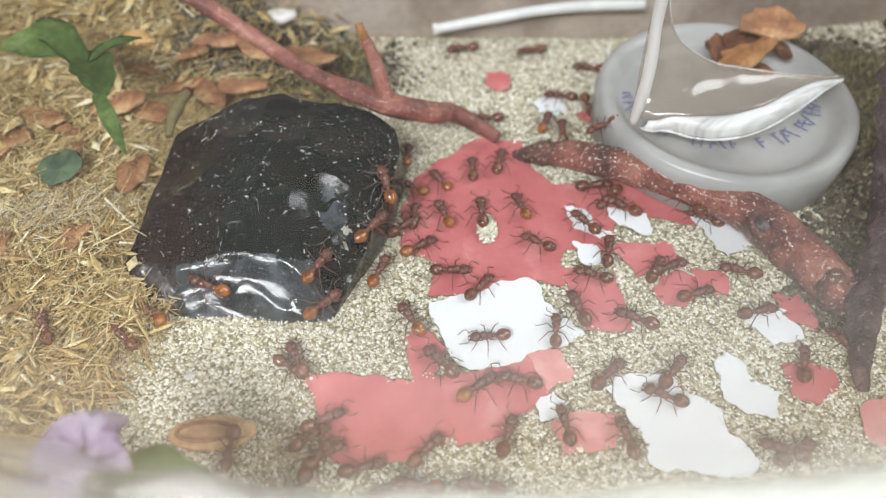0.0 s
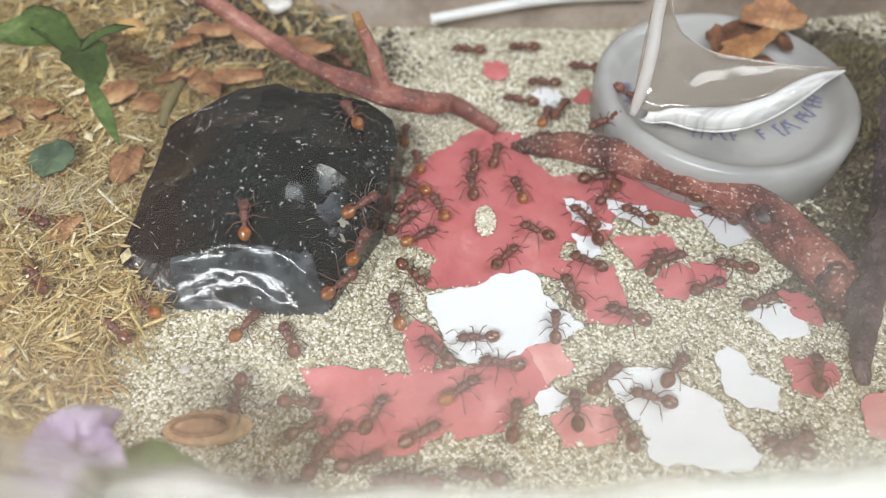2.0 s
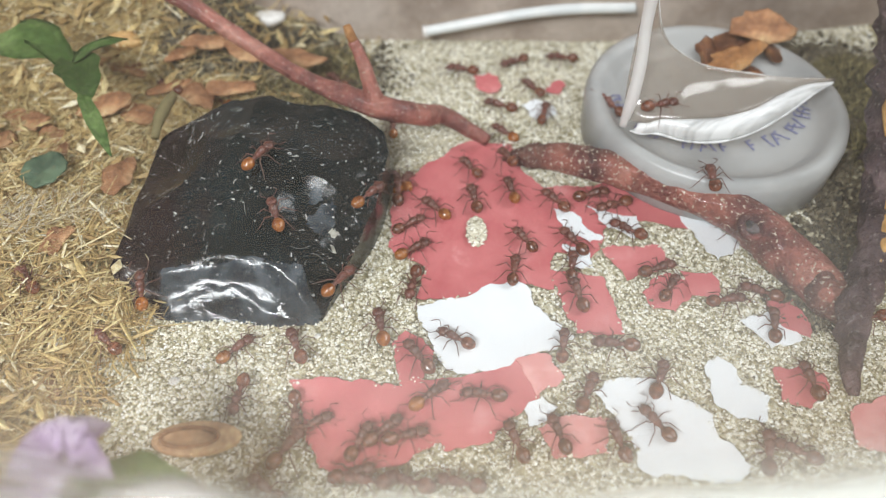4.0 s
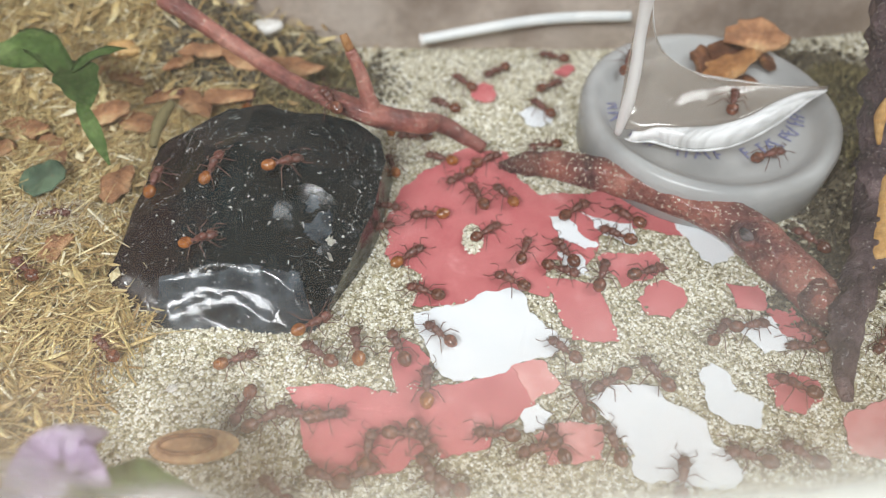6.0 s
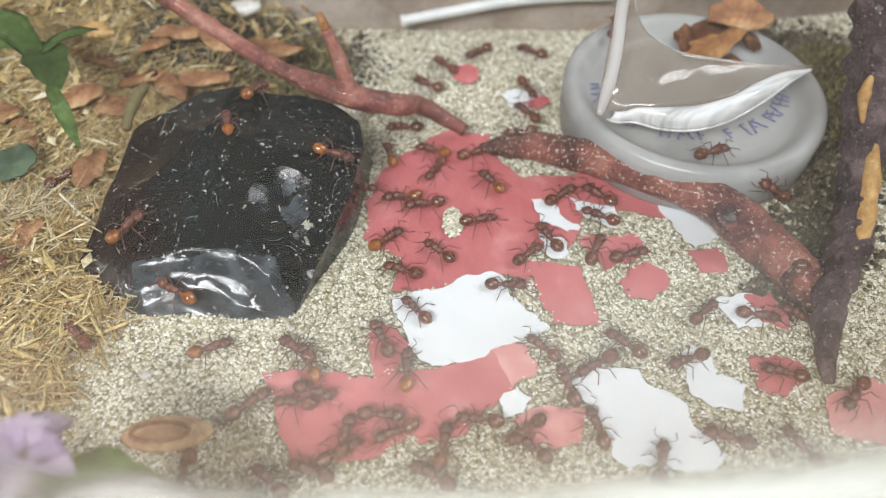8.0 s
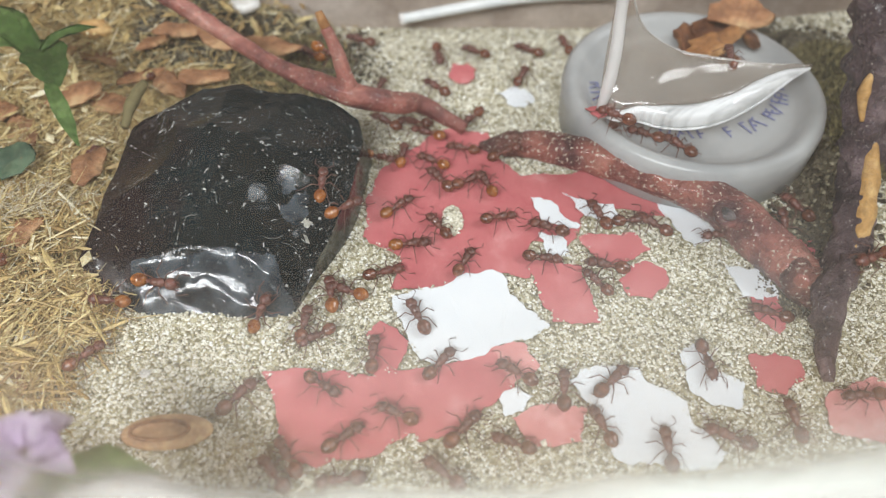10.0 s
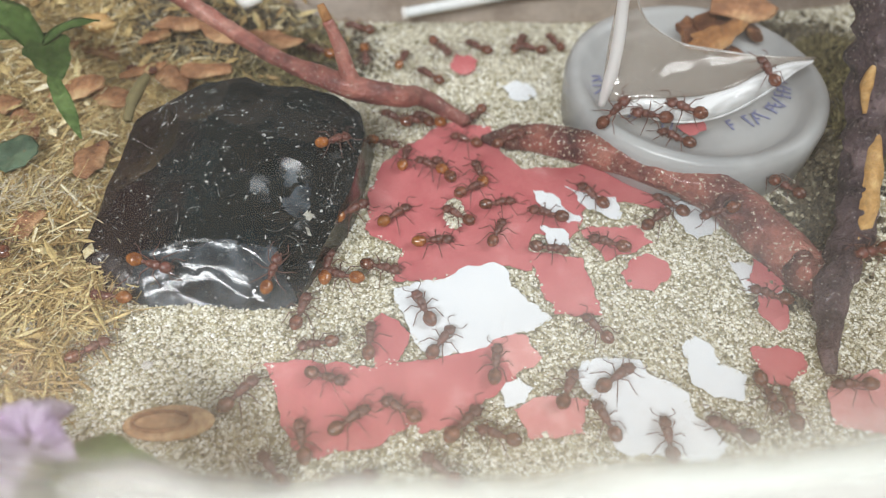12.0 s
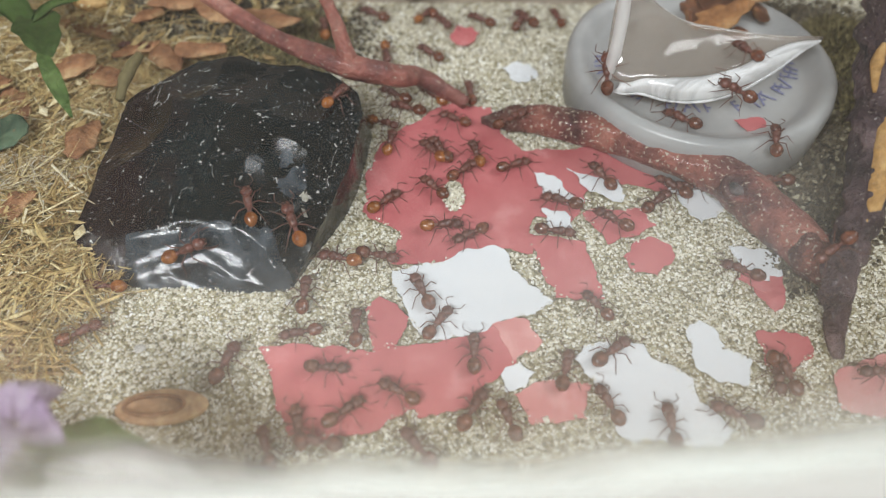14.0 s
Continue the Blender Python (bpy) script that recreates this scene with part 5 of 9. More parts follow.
def gait(ob, rows, k):
    """Legs swing while the ant walks; feelers always move a little."""
    legs = [c for c in ob.children if "_leg" in c.name]
    for i, leg in enumerate(legs):
        home = leg.matrix_basis.copy()
        side = 1 if home.translation.x > 0 else -1
        out, phase = [], (i % 2) * math.pi + k
        for (t0, x0, y0, *_), (t1, x1, y1, *_) in zip(rows, rows[1:]):
            pace = math.hypot(x1 - x0, y1 - y0) / (t1 - t0)
            swing = min(24, 4 + 45 * pace)
            n = 2 if t1 - t0 < 1 else 5
            for j in range(n):
                t = t0 + (t1 - t0) * j / n
                phase += math.pi * (0.85 if pace > 0.08 else 0.3)
                out.append((t, home @ pose(0, 0, 0, 0, 6 * math.cos(phase), side * swing * math.sin(phase))))
        out.append((rows[-1][0], out[-1][1]))
        walk(leg, out)
    for i, feeler in enumerate([c for c in ob.children if c.name.startswith("antenna")]):
        home = feeler.matrix_basis.copy()
        walk(feeler, [(t, home @ pose(0, 0, 0, 7 * math.sin(2.3 * t + k + i), 0, 12 * math.sin(3.1 * t + 2 * k + 1.7 * i))) for t in [0.7 * j for j in range(21)]])


# which of the ants have an amber abdomen
AMBER = (1, 1, 1, 1, 1, 1, 1, 0, 1, 1, 1, 1, 0, 1, 0, 1, 0, 0, 0, 0, 0, 0, 0, 0, 0, 1, 0, 0, 0, 0, 0, 0, 1, 0, 0, 0, 0, 0, 0, 0, 0, 0, 0, 0, 0, 0, 0, 0, 0, 0, 0, 0, 0, 0, 0, 0, 0, 0, 0, 0, 0, 0, 0, 0, 0, 0, 0, 0, 0, 1, 0, 0, 1, 0, 0, 0, 0, 0, 0, 0)
swarm()
loose_scraps()
sand()
straw()


def motions():
    gait(ANTS[0], steps(ANTS[0], [(0, -3.82, 2.60, 0.23, 44, 0, 0), (0.5, -3.78, 2.39, 0.19, 96, 4, -4), (1, -3.79, 2.38, 0.19, 96, 4, -4), (1.5, -3.79, 2.40, 0.20, 96, 3, -2), (2, -3.78, 2.42, 0.20, 96, 3, -2), (2.5, -3.77, 2.39, 0.19, 96, 4, -4), (3, -3.77, 2.40, 0.19, 96, 4, -4), (4.25, -3.44, 2.55, 0.21, 47, 4, 14), (5.5, -3.11, 2.70, 0.23, -1, 4, 31), (6, -3.11, 2.70, 0.23, -1, 4, 31), (6.5, -3.07, 2.72, 0.24, -1, 4, 31), (7, -3.02, 2.74, 0.30, -1, 31, 4), (7.5, -3.09, 2.91, 0.22, 9, 24, 20), (8, -3.05, 2.92, 0.20, 9, 23, -16), (10.5, -1.77, 3.54, 0.16, 63, 0, 0), (11, -1.77, 3.54, 0.16, 63, 0, 0), (11.5, -1.77, 3.54, 0.16, 63, 0, 0), (12, -1.75, 3.39, 0.16, 63, 0, 0), (12.5, -1.74, 3.25, 0.16, 63, 0, 0), (13, -1.80, 3.38, 0.16, 50, 0, 0), (13.5, -1.72, 3.42, 0.16, 26, 0, 0), (14, -1.64, 3.46, 0.16, 8, 0, 0)]), 0)
    gait(ANTS[1], steps(ANTS[1], [(0, -1.02, 0.20, 0.74, 25, 20, 15), (0.5, -1.05, 0.45, 0.80, 33, 20, 17), (1, -1.15, 0.65, 0.86, 26, 11, 14), (1.5, -1.29, 0.94, 0.88, 21, 1, 0), (2, -1.46, 1.15, 0.90, 30, 8, 1), (2.5, -1.73, 1.36, 0.98, 42, 6, 6), (3, -2.27, 2.79, 0.01, 52, 0, 0), (5.5, -3.33, 0.88, 0.88, -5, 11, -26), (6, -3.81, 0.56, 0.60, -5, 4, -19), (6.5, -3.75, -0.11, 0.63, -5, 15, -9), (7, -3.63, -0.15, 0.62, -43, 19, 10), (7.5, -3.61, -0.26, 0.58, -43, 18, 10), (8, -3.60, -0.41, 0.54, -43, 13, 6), (10.5, -3.15, -1.05, 0.23, -109, -13, 39), (11, -3.18, -1.01, 0.26, -109, -14, 40), (11.5, -3.22, -0.97, 0.30, -109, -15, 41), (12, -3.26, -0.93, 0.36, -109, -13, 36), (12.5, -3.41, -0.94, 0.36, -109, -12, 41), (13, -3.01, -1.00, 0.27, -103, -8, 40), (13.5, -2.88, -1.02, 0.26, -66, 18, 38), (14, -2.79, -0.96, 0.31, -60, 23, 37)]), 1)
    gait(ANTS[2], steps(ANTS[2], [(0, -0.80, 1.49, 0.02, -3, 0, -0), (0.5, -0.81, 1.52, 0.02, -3, 0, -0), (1, -0.81, 1.59, 0.02, -2, 0, -0), (1.5, -0.80, 1.68, 0.02, -3, 0, -0), (2, -0.81, 1.73, 0.02, -3, 0, -0), (2.5, -0.83, 1.77, 0.02, -3, 0, -0), (3, -0.89, 1.91, 0.02, 5, 0, 0), (10.5, -0.74, 2.98, 0.02, -26, 0, -0), (11, -0.71, 3.13, 0.02, -34, 0, -0), (11.5, -0.66, 3.16, 0.02, -34, 0, -0), (12, -0.46, 3.37, 0.02, -17, 0, -0), (12.5, -0.28, 3.90, 0.01, -12, 0, -0), (13, -0.08, 4.00, 0.02, -39, 0, -0), (13.5, -0.11, 4.02, 0.02, -39, 0, -0), (14, -0.09, 4.04, 0.02, -39, 0, -0)]), 2)
    gait(ANTS[3], steps(ANTS[3], [(0, -0.33, 0.99, 0.01, 36, 0, 0), (0.5, -0.43, 1.02, 0.02, 26, 0, 0), (1, -0.48, 1.05, 0.02, 20, 0, 0), (1.5, -0.56, 1.14, 0.02, 12, 0, 0), (2, -0.61, 1.18, 0.02, 12, 0, 0), (2.5, -0.61, 1.17, 0.02, 12, 0, 0), (3, -0.59, 1.19, 0.02, 12, 0, 0), (4.25, -0.73, 0.89, 0.02, -41, 0, 0), (5.5, -0.90, 0.53, 0.16, -93, -11, 1), (6, -0.90, 0.54, 0.17, -93, -11, 1), (6.5, -0.88, 0.61, 0.10, -93, -10, 1), (7, -0.90, 0.54, 0.19, -93, -11, 1), (7.5, -0.90, 0.53, 0.16, -93, -11, 1), (8, -0.91, 0.48, 0.23, -93, -1, -15), (10.5, -0.67, 1.39, 0.02, -110, 0, -0), (11, -0.67, 1.42, 0.02, -110, 0, -0), (11.5, -0.68, 1.43, 0.02, -110, 0, -0), (12, -0.66, 1.43, 0.02, -110, 0, -0), (12.5, -0.67, 1.43, 0.02, -110, 0, -0), (13, -0.67, 1.44, 0.02, -110, 0, -0), (13.5, -0.66, 1.44, 0.02, -110, 0, -0), (14, -0.65, 1.45, 0.02, -110, 0, -0)]), 3)
    gait(ANTS[4], steps(ANTS[4], [(0, -0.27, 0.35, 0.01, 24, 0, 0), (0.5, -0.26, 0.32, 0.01, 24, 0, 0), (1, -0.29, 0.31, 0.01, 24, 0, 0), (1.5, -0.28, 0.30, 0.01, 24, 0, 0), (2, -0.31, 0.32, 0.01, 24, 0, 0), (2.5, -0.30, 0.34, 0.01, 24, 0, 0), (3, -0.29, 0.45, 0.01, 16, 0, 0), (4.25, -0.22, 0.51, 0.01, 58, 0, 0), (5.5, -0.16, 0.56, 0.01, 100, 0, -0), (6, -0.27, 0.51, 0.01, 94, 0, -0), (6.5, -0.27, 0.51, 0.01, 94, 0, -0), (7, -0.31, 0.48, 0.01, 94, 0, -0), (7.5, -0.35, 0.49, 0.01, 94, 0, -0), (8, -0.37, 0.54, 0.01, 94, 0, -0), (10.5, 0.02, 1.89, 0.04, 63, 0, 0), (11, 0.00, 1.90, 0.04, 63, 0, 0), (11.5, -0.01, 1.90, 0.04, 63, 0, 0), (12, -0.03, 1.91, 0.04, 63, 0, 0), (12.5, -0.04, 1.89, 0.04, 63, 0, 0), (13, -0.03, 1.91, 0.04, 63, 0, 0), (13.5, 0.01, 1.98, 0.04, 45, 0, 0), (14, 0.04, 2.01, 0.04, 45, 0, 0)]), 4)
    gait(ANTS[5], steps(ANTS[5], [(0, -0.58, -0.22, 0.00, -59, 0, -0), (0.5, -0.56, -0.17, 0.00, -59, 0, -0), (1, -0.57, -0.19, 0.00, -59, 0, -0), (1.5, -0.54, -0.17, 0.00, -59, 0, -0), (2, -0.55, -0.18, 0.00, -59, 0, -0), (2.5, -0.51, -0.21, 0.00, -59, 0, -0), (3, -0.49, -0.22, 0.00, -59, 0, -0), (5.5, -0.54, -0.19, 0.00, -51, 0, -0), (6, -0.53, -0.20, 0.00, -51, 0, -0), (6.5, -0.52, -0.20, 0.00, -51, 0, -0), (7, -0.53, -0.19, 0.00, -51, 0, -0), (7.5, -0.53, -0.19, 0.00, -51, 0, -0), (8, -0.54, -0.19, 0.00, -51, 0, -0), (10.5, -0.15, -0.33, 0.01, -87, 0, -0), (11, -0.11, -0.34, 0.01, -87, 0, -0), (11.5, -0.08, -0.38, 0.01, -87, 0, -0), (12, 0.04, -0.38, 0.01, -85, 0, -0), (12.5, 0.05, -0.40, 0.01, -85, 0, -0), (13, 0.06, -0.38, 0.02, -85, 0, -0), (13.5, 0.12, -0.41, 0.02, -85, 0, -0), (14, 0.16, -0.42, 0.02, -85, 0, -0)]), 5)
    gait(ANTS[6], steps(ANTS[6], [(0, -1.14, -0.34, 0.58, -41, 19, 20), (0.5, -1.18, -0.33, 0.58, -41, 16, 21), (1, -1.27, -0.36, 0.56, -41, 17, 17), (1.5, -1.22, -0.28, 0.61, -51, 8, 25), (2, -1.24, -0.20, 0.67, -51, 13, 22), (2.5, -1.24, 0.00, 0.74, -30, 12, 19), (3, -1.20, 0.21, 0.81, -24, 10, 20), (5.5, -0.94, 0.12, 0.18, -82, 13, -6), (6, -0.94, 0.12, 0.15, -82, 13, -6), (6.5, -0.95, 0.08, 0.24, -82, 51, -30), (7, -0.95, 0.08, 0.24, -82, 51, -30), (7.5, -0.96, 0.05, 0.24, -82, 50, -31), (8, -0.95, 0.08, 0.24, -82, 51, -30), (10.5, -0.34, 0.33, 0.01, -50, 0, -0), (11, -0.34, 0.33, 0.01, -50, 0, -0), (11.5, -0.40, 0.20, 0.01, -50, 0, -0), (12, -0.46, 0.06, 0.01, -50, 0, -0), (12.5, -0.49, -0.06, 0.00, -50, 0, -0), (13, -0.47, -0.01, 0.00, -50, 0, -0), (13.5, -0.53, 0.01, 0.00, -50, 0, -0), (14, -0.56, -0.00, 0.00, -50, 0, -0)]), 6)
    gait(ANTS[7], steps(ANTS[7], [(0, -0.67, 0.32, 0.01, -4, 0, -0), (0.5, -0.79, 0.35, 0.01, -33, 0, -0), (1, -0.80, 0.35, 0.01, -33, 0, -0), (1.5, -0.82, 0.41, 0.02, -33, 0, -0), (2, -0.71, 0.41, 0.01, -47, 0, -0), (2.5, -0.61, 0.41, 0.01, -57, 0, -0), (3, -0.61, 0.41, 0.01, -57, 0, -0), (5.5, -0.00, -0.17, 0.04, -54, 0, -0), (6, 0.50, 0.20, 0.03, -54, 0, -0), (6.5, 1.01, 0.56, 0.02, -53, 0, -0), (7, 1.05, 0.45, 0.02, -80, 0, -0), (7.5, 0.85, 0.28, 0.03, -80, 0, -0), (8, 0.65, 0.11, 0.03, -80, 0, -0), (10.5, 1.12, 1.26, 0.28, -72, 22, 11), (11, 1.12, 1.26, 0.28, -72, 22, 11), (11.5, 1.12, 1.26, 0.28, -72, 22, 11), (12, 1.11, 1.26, 0.28, -72, 21, 12), (12.5, 1.12, 1.27, 0.29, -72, 27, 13), (13, 1.12, 1.27, 0.29, -72, 27, 13), (13.5, 1.12, 1.28, 0.30, -72, 23, 7), (14, 1.12, 1.27, 0.29, -72, 27, 13)]), 7)
    gait(ANTS[8], steps(ANTS[8], [(0, -3.08, -0.99, 0.27, 64, 18, -38), (0.5, -2.78, -1.03, 0.26, 67, 12, -40), (1, -2.53, -1.07, 0.25, 3, 41, -7), (1.5, -2.59, -0.85, 0.46, 1, 37, -5), (2, -2.60, -0.45, 0.67, 4, 22, -5), (2.5, -2.49, -0.00, 0.86, -12, 21, 2), (3, -2.32, 0.50, 1.02, -18, 9, 4), (5.5, -2.59, 0.44, 0.99, -70, 12, 12), (6, -2.09, 0.49, 1.02, -69, -1, 11), (6.5, -1.65, 0.71, 0.92, -77, -11, -3), (7, -1.50, 0.47, 0.93, -121, -8, 2), (7.5, -1.33, 0.39, 0.89, -119, -15, 4), (8, -1.20, 0.49, 0.86, -96, -19, 3), (10.5, -1.03, -0.18, 0.46, -55, 4, 23), (11, -1.02, -0.15, 0.44, -55, 1, 31), (11.5, -1.02, -0.15, 0.42, -55, -2, 34), (12, -1.00, -0.13, 0.35, -55, 4, 22), (12.5, -0.99, -0.10, 0.21, -55, 14, -19), (13, -0.99, -0.08, 0.17, -55, 7, -12), (13.5, -0.99, -0.08, 0.24, -55, 31, -50), (14, -0.99, -0.08, 0.24, -55, 31, -50)]), 8)
    gait(ANTS[9], steps(ANTS[9], [(0, -1.11, -0.63, 0.05, -20, 3, 29), (0.5, -1.12, -0.62, 0.09, -20, -7, 33), (1, -1.12, -0.62, 0.08, -20, 2, 27), (1.5, -1.12, -0.61, 0.10, -20, 2, 27), (2, -1.25, -0.72, 0.48, -20, 13, 11), (2.5, -1.42, -0.49, 0.54, 10, 16, 8), (3, -1.55, -0.33, 0.60, 22, 8, -6), (5.5, -2.96, 0.16, 0.84, -8, 16, -5), (6, -2.97, 0.50, 0.94, -25, 17, -4), (6.5, -2.71, 0.94, 1.06, -19, -4, -3), (7, -2.48, 1.26, 1.02, -35, 1, 10), (7.5, -2.34, 1.46, 1.04, -26, -8, 5), (8, -2.29, 1.49, 1.04, -26, -15, 4), (9.25, -2.04, 3.36, 0.06, -82, 0, 0), (10.5, -1.11, 1.61, 1.66, -137, -39, 20), (11, -1.25, 3.57, -0.00, -144, 0, -0), (11.5, -1.15, 3.50, -0.01, -154, 0, -0), (12, -1.06, 3.52, -0.01, -173, 0, -0), (12.5, -0.87, 3.29, -0.00, -245, 0, -0), (13, -0.68, 3.05, -0.00, -173, 0, -0), (13.5, -0.68, 3.05, -0.00, -173, 0, -0), (14, -0.68, 3.05, -0.00, -173, 0, -0)]), 9)
    gait(ANTS[10], steps(ANTS[10], [(0, -1.71, -1.21, 0.21, -42, 20, 40), (0.5, -1.71, -1.21, 0.21, -42, 20, 40), (1, -1.71, -1.21, 0.21, -42, 20, 40), (1.5, -1.60, -1.12, 0.22, -40, 17, 40), (2, -1.48, -1.04, 0.23, -42, 19, 38), (2.5, -1.40, -0.91, 0.34, -35, 13, 22), (3, -1.37, -0.83, 0.45, -30, 19, 25), (5.5, -1.43, -1.19, 0.02, -56, 0, -0), (6, -1.65, -1.26, 0.12, -56, 10, 43), (6.5, -1.96, -1.30, 0.10, -56, 25, 41), (7, -2.35, -1.32, 0.06, -56, 27, 34), (7.5, -2.50, -1.21, 0.14, -94, 2, 42), (7.75, -2.72, -1.13, 0.19, -21, 40, 14), (8, -2.96, -1.07, 0.22, 52, 23, -34), (10.5, -3.76, -1.17, 0.11, 85, -0, -43), (11, -3.76, -1.16, 0.12, 85, -0, -43), (11.5, -3.76, -1.18, 0.10, 85, -0, -43), (12, -3.76, -1.19, 0.09, 85, -0, -43), (12.5, -3.79, -1.21, 0.07, 85, -9, -49), (13, -3.73, -1.25, 0.04, 85, 0, -44), (13.5, -3.73, -1.25, 0.04, 85, 0, -44), (14, -3.73, -1.25, 0.04, 85, 0, -44)]), 10)
    gait(ANTS[11], steps(ANTS[11], [(0, -3.76, -1.32, 0.06, 54, 0, 0), (0.5, -3.76, -1.32, 0.06, 54, 0, 0), (1, -3.76, -1.32, 0.06, 54, 0, 0), (1.5, -3.76, -1.32, 0.06, 54, 0, 0), (2, -3.76, -1.32, 0.06, 54, 0, 0), (2.5, -3.76, -1.32, 0.06, 54, 0, 0), (3, -3.76, -1.32, 0.06, 54, 0, 0), (4.25, -3.68, -0.90, 0.36, -12, 35, 2), (5.5, -3.53, -0.44, 0.54, -79, 9, 11), (6, -3.02, -0.43, 0.64, -74, 14, 19), (6.5, -2.56, -0.37, 0.71, -49, 17, 14), (7, -2.38, 0.01, 0.86, -32, 19, 12), (7.5, -2.40, 0.45, 1.01, -6, 14, -1), (8, -2.54, 0.87, 1.04, 14, -4, 7), (10.5, -1.17, -0.03, 0.71, -7, 17, 13), (11, -1.19, 0.01, 0.73, -14, 15, 16), (11.5, -1.22, 0.29, 0.84, -28, 5, 20), (12, -1.22, 0.55, 0.88, -59, -12, 11), (12.5, -1.16, 0.69, 0.87, -81, -16, 5), (13, -1.13, 0.76, 0.86, -69, -14, 9), (13.5, -1.13, 0.79, 0.86, -69, -11, 8), (14, -1.18, 1.00, 0.88, -33, 0, 7)]), 11)
    gait(ANTS[12], steps(ANTS[12], [(0, -3.99, -1.67, 0.08, 53, 0, 0), (0.5, -4.00, -1.66, 0.08, 53, 0, 0), (1, -4.00, -1.67, 0.08, 53, 0, 0), (1.5, -4.00, -1.67, 0.08, 53, 0, 0), (2, -4.00, -1.67, 0.08, 53, 0, 0), (2.5, -4.00, -1.67, 0.08, 53, 0, 0), (3, -4.00, -1.67, 0.08, 53, 0, 0), (5.5, -3.99, -1.65, 0.08, 47, 0, 0), (6, -3.99, -1.65, 0.08, 47, 0, 0), (6.5, -3.99, -1.65, 0.08, 47, 0, 0), (7, -3.99, -1.64, 0.08, 47, 0, 0), (7.5, -3.99, -1.65, 0.08, 47, 0, 0), (8, -3.99, -1.65, 0.08, 47, 0, 0), (9.25, -3.90, -1.80, 0.06, -5, 0, 0), (10.5, -3.80, -1.95, 0.03, -57, 0, -0), (11, -3.80, -1.95, 0.03, -57, 0, -0), (11.5, -3.80, -1.95, 0.03, -57, 0, -0), (12, -3.80, -1.95, 0.03, -57, 0, -0), (12.5, -3.80, -1.95, 0.03, -57, 0, -0), (13, -3.80, -1.95, 0.03, -57, 0, -0), (13.5, -3.80, -1.95, 0.03, -57, 0, -0), (14, -3.80, -1.95, 0.03, -57, 0, -0)]), 12)
    gait(ANTS[13], steps(ANTS[13], [(0, -1.76, -0.87, 0.49, -31, 24, 24), (0.5, -1.98, -1.04, 0.36, -31, 38, 19), (1, -2.25, -1.19, 0.17, -31, 36, 17), (1.5, -2.51, -1.32, 0.03, -31, 37, 19), (2, -2.54, -1.55, 0.01, -31, 0, -0), (2.5, -2.61, -1.60, 0.01, -31, 0, -0), (3, -2.58, -1.64, 0.01, -31, 0, -0), (5.5, -2.46, -1.76, 0.01, -69, 0, -0), (6, -2.47, -1.76, 0.00, -69, 0, -0), (6.5, -2.46, -1.77, 0.00, -69, 0, -0), (7, -2.47, -1.76, 0.00, -69, 0, -0), (7.5, -2.46, -1.77, 0.00, -69, 0, -0), (8, -2.47, -1.79, 0.00, -69, 0, -0), (10.5, -1.89, -1.27, 0.13, -12, 45, 14), (11, -1.90, -1.26, 0.14, -12, 44, 13), (11.5, -1.86, -1.14, 0.30, -13, 42, 12), (12, -1.84, -1.07, 0.36, -12, 37, 18), (12.5, -1.85, -1.07, 0.38, -12, 37, 17), (13, -1.91, -0.95, 0.45, -1, 33, 2), (13.5, -2.00, -0.77, 0.54, 9, 27, -3), (14, -2.06, -0.60, 0.63, 13, 20, -2)]), 13)
    gait(ANTS[14], steps(ANTS[14], [(0, -1.94, -1.91, 0.01, 29, 0, 0), (0.5, -1.97, -1.89, 0.01, 29, 0, 0), (1, -2.04, -1.86, 0.01, 21, 0, 0), (1.5, -2.03, -1.78, 0.01, 27, 0, 0), (2, -2.01, -1.74, 0.01, 27, 0, 0), (2.5, -1.94, -1.72, 0.02, 10, 0, 0), (3, -1.93, -1.71, 0.02, 10, 0, 0), (5.5, -1.56, -1.63, 0.02, 55, 0, 0), (6, -1.52, -1.69, 0.02, 55, 0, 0), (6.5, -1.52, -1.77, 0.02, 55, 0, 0), (7, -1.51, -1.84, 0.02, 55, 0, 0), (7.5, -1.48, -1.83, 0.02, 55, 0, 0), (8, -1.49, -1.82, 0.02, 55, 0, 0), (10.5, -1.43, -1.47, 0.02, -12, 0, -0), (11, -1.43, -1.47, 0.02, -12, 0, -0), (11.5, -1.47, -1.45, 0.02, -12, 0, -0), (12, -1.50, -1.43, 0.02, -12, 0, -0), (12.5, -1.44, -1.41, 0.02, -1, 0, -0), (13, -1.40, -1.37, 0.02, -1, 0, -0), (13.5, -1.42, -1.44, 0.02, -1, 0, -0), (14, -1.42, -1.44, 0.02, -1, 0, -0)]), 14)
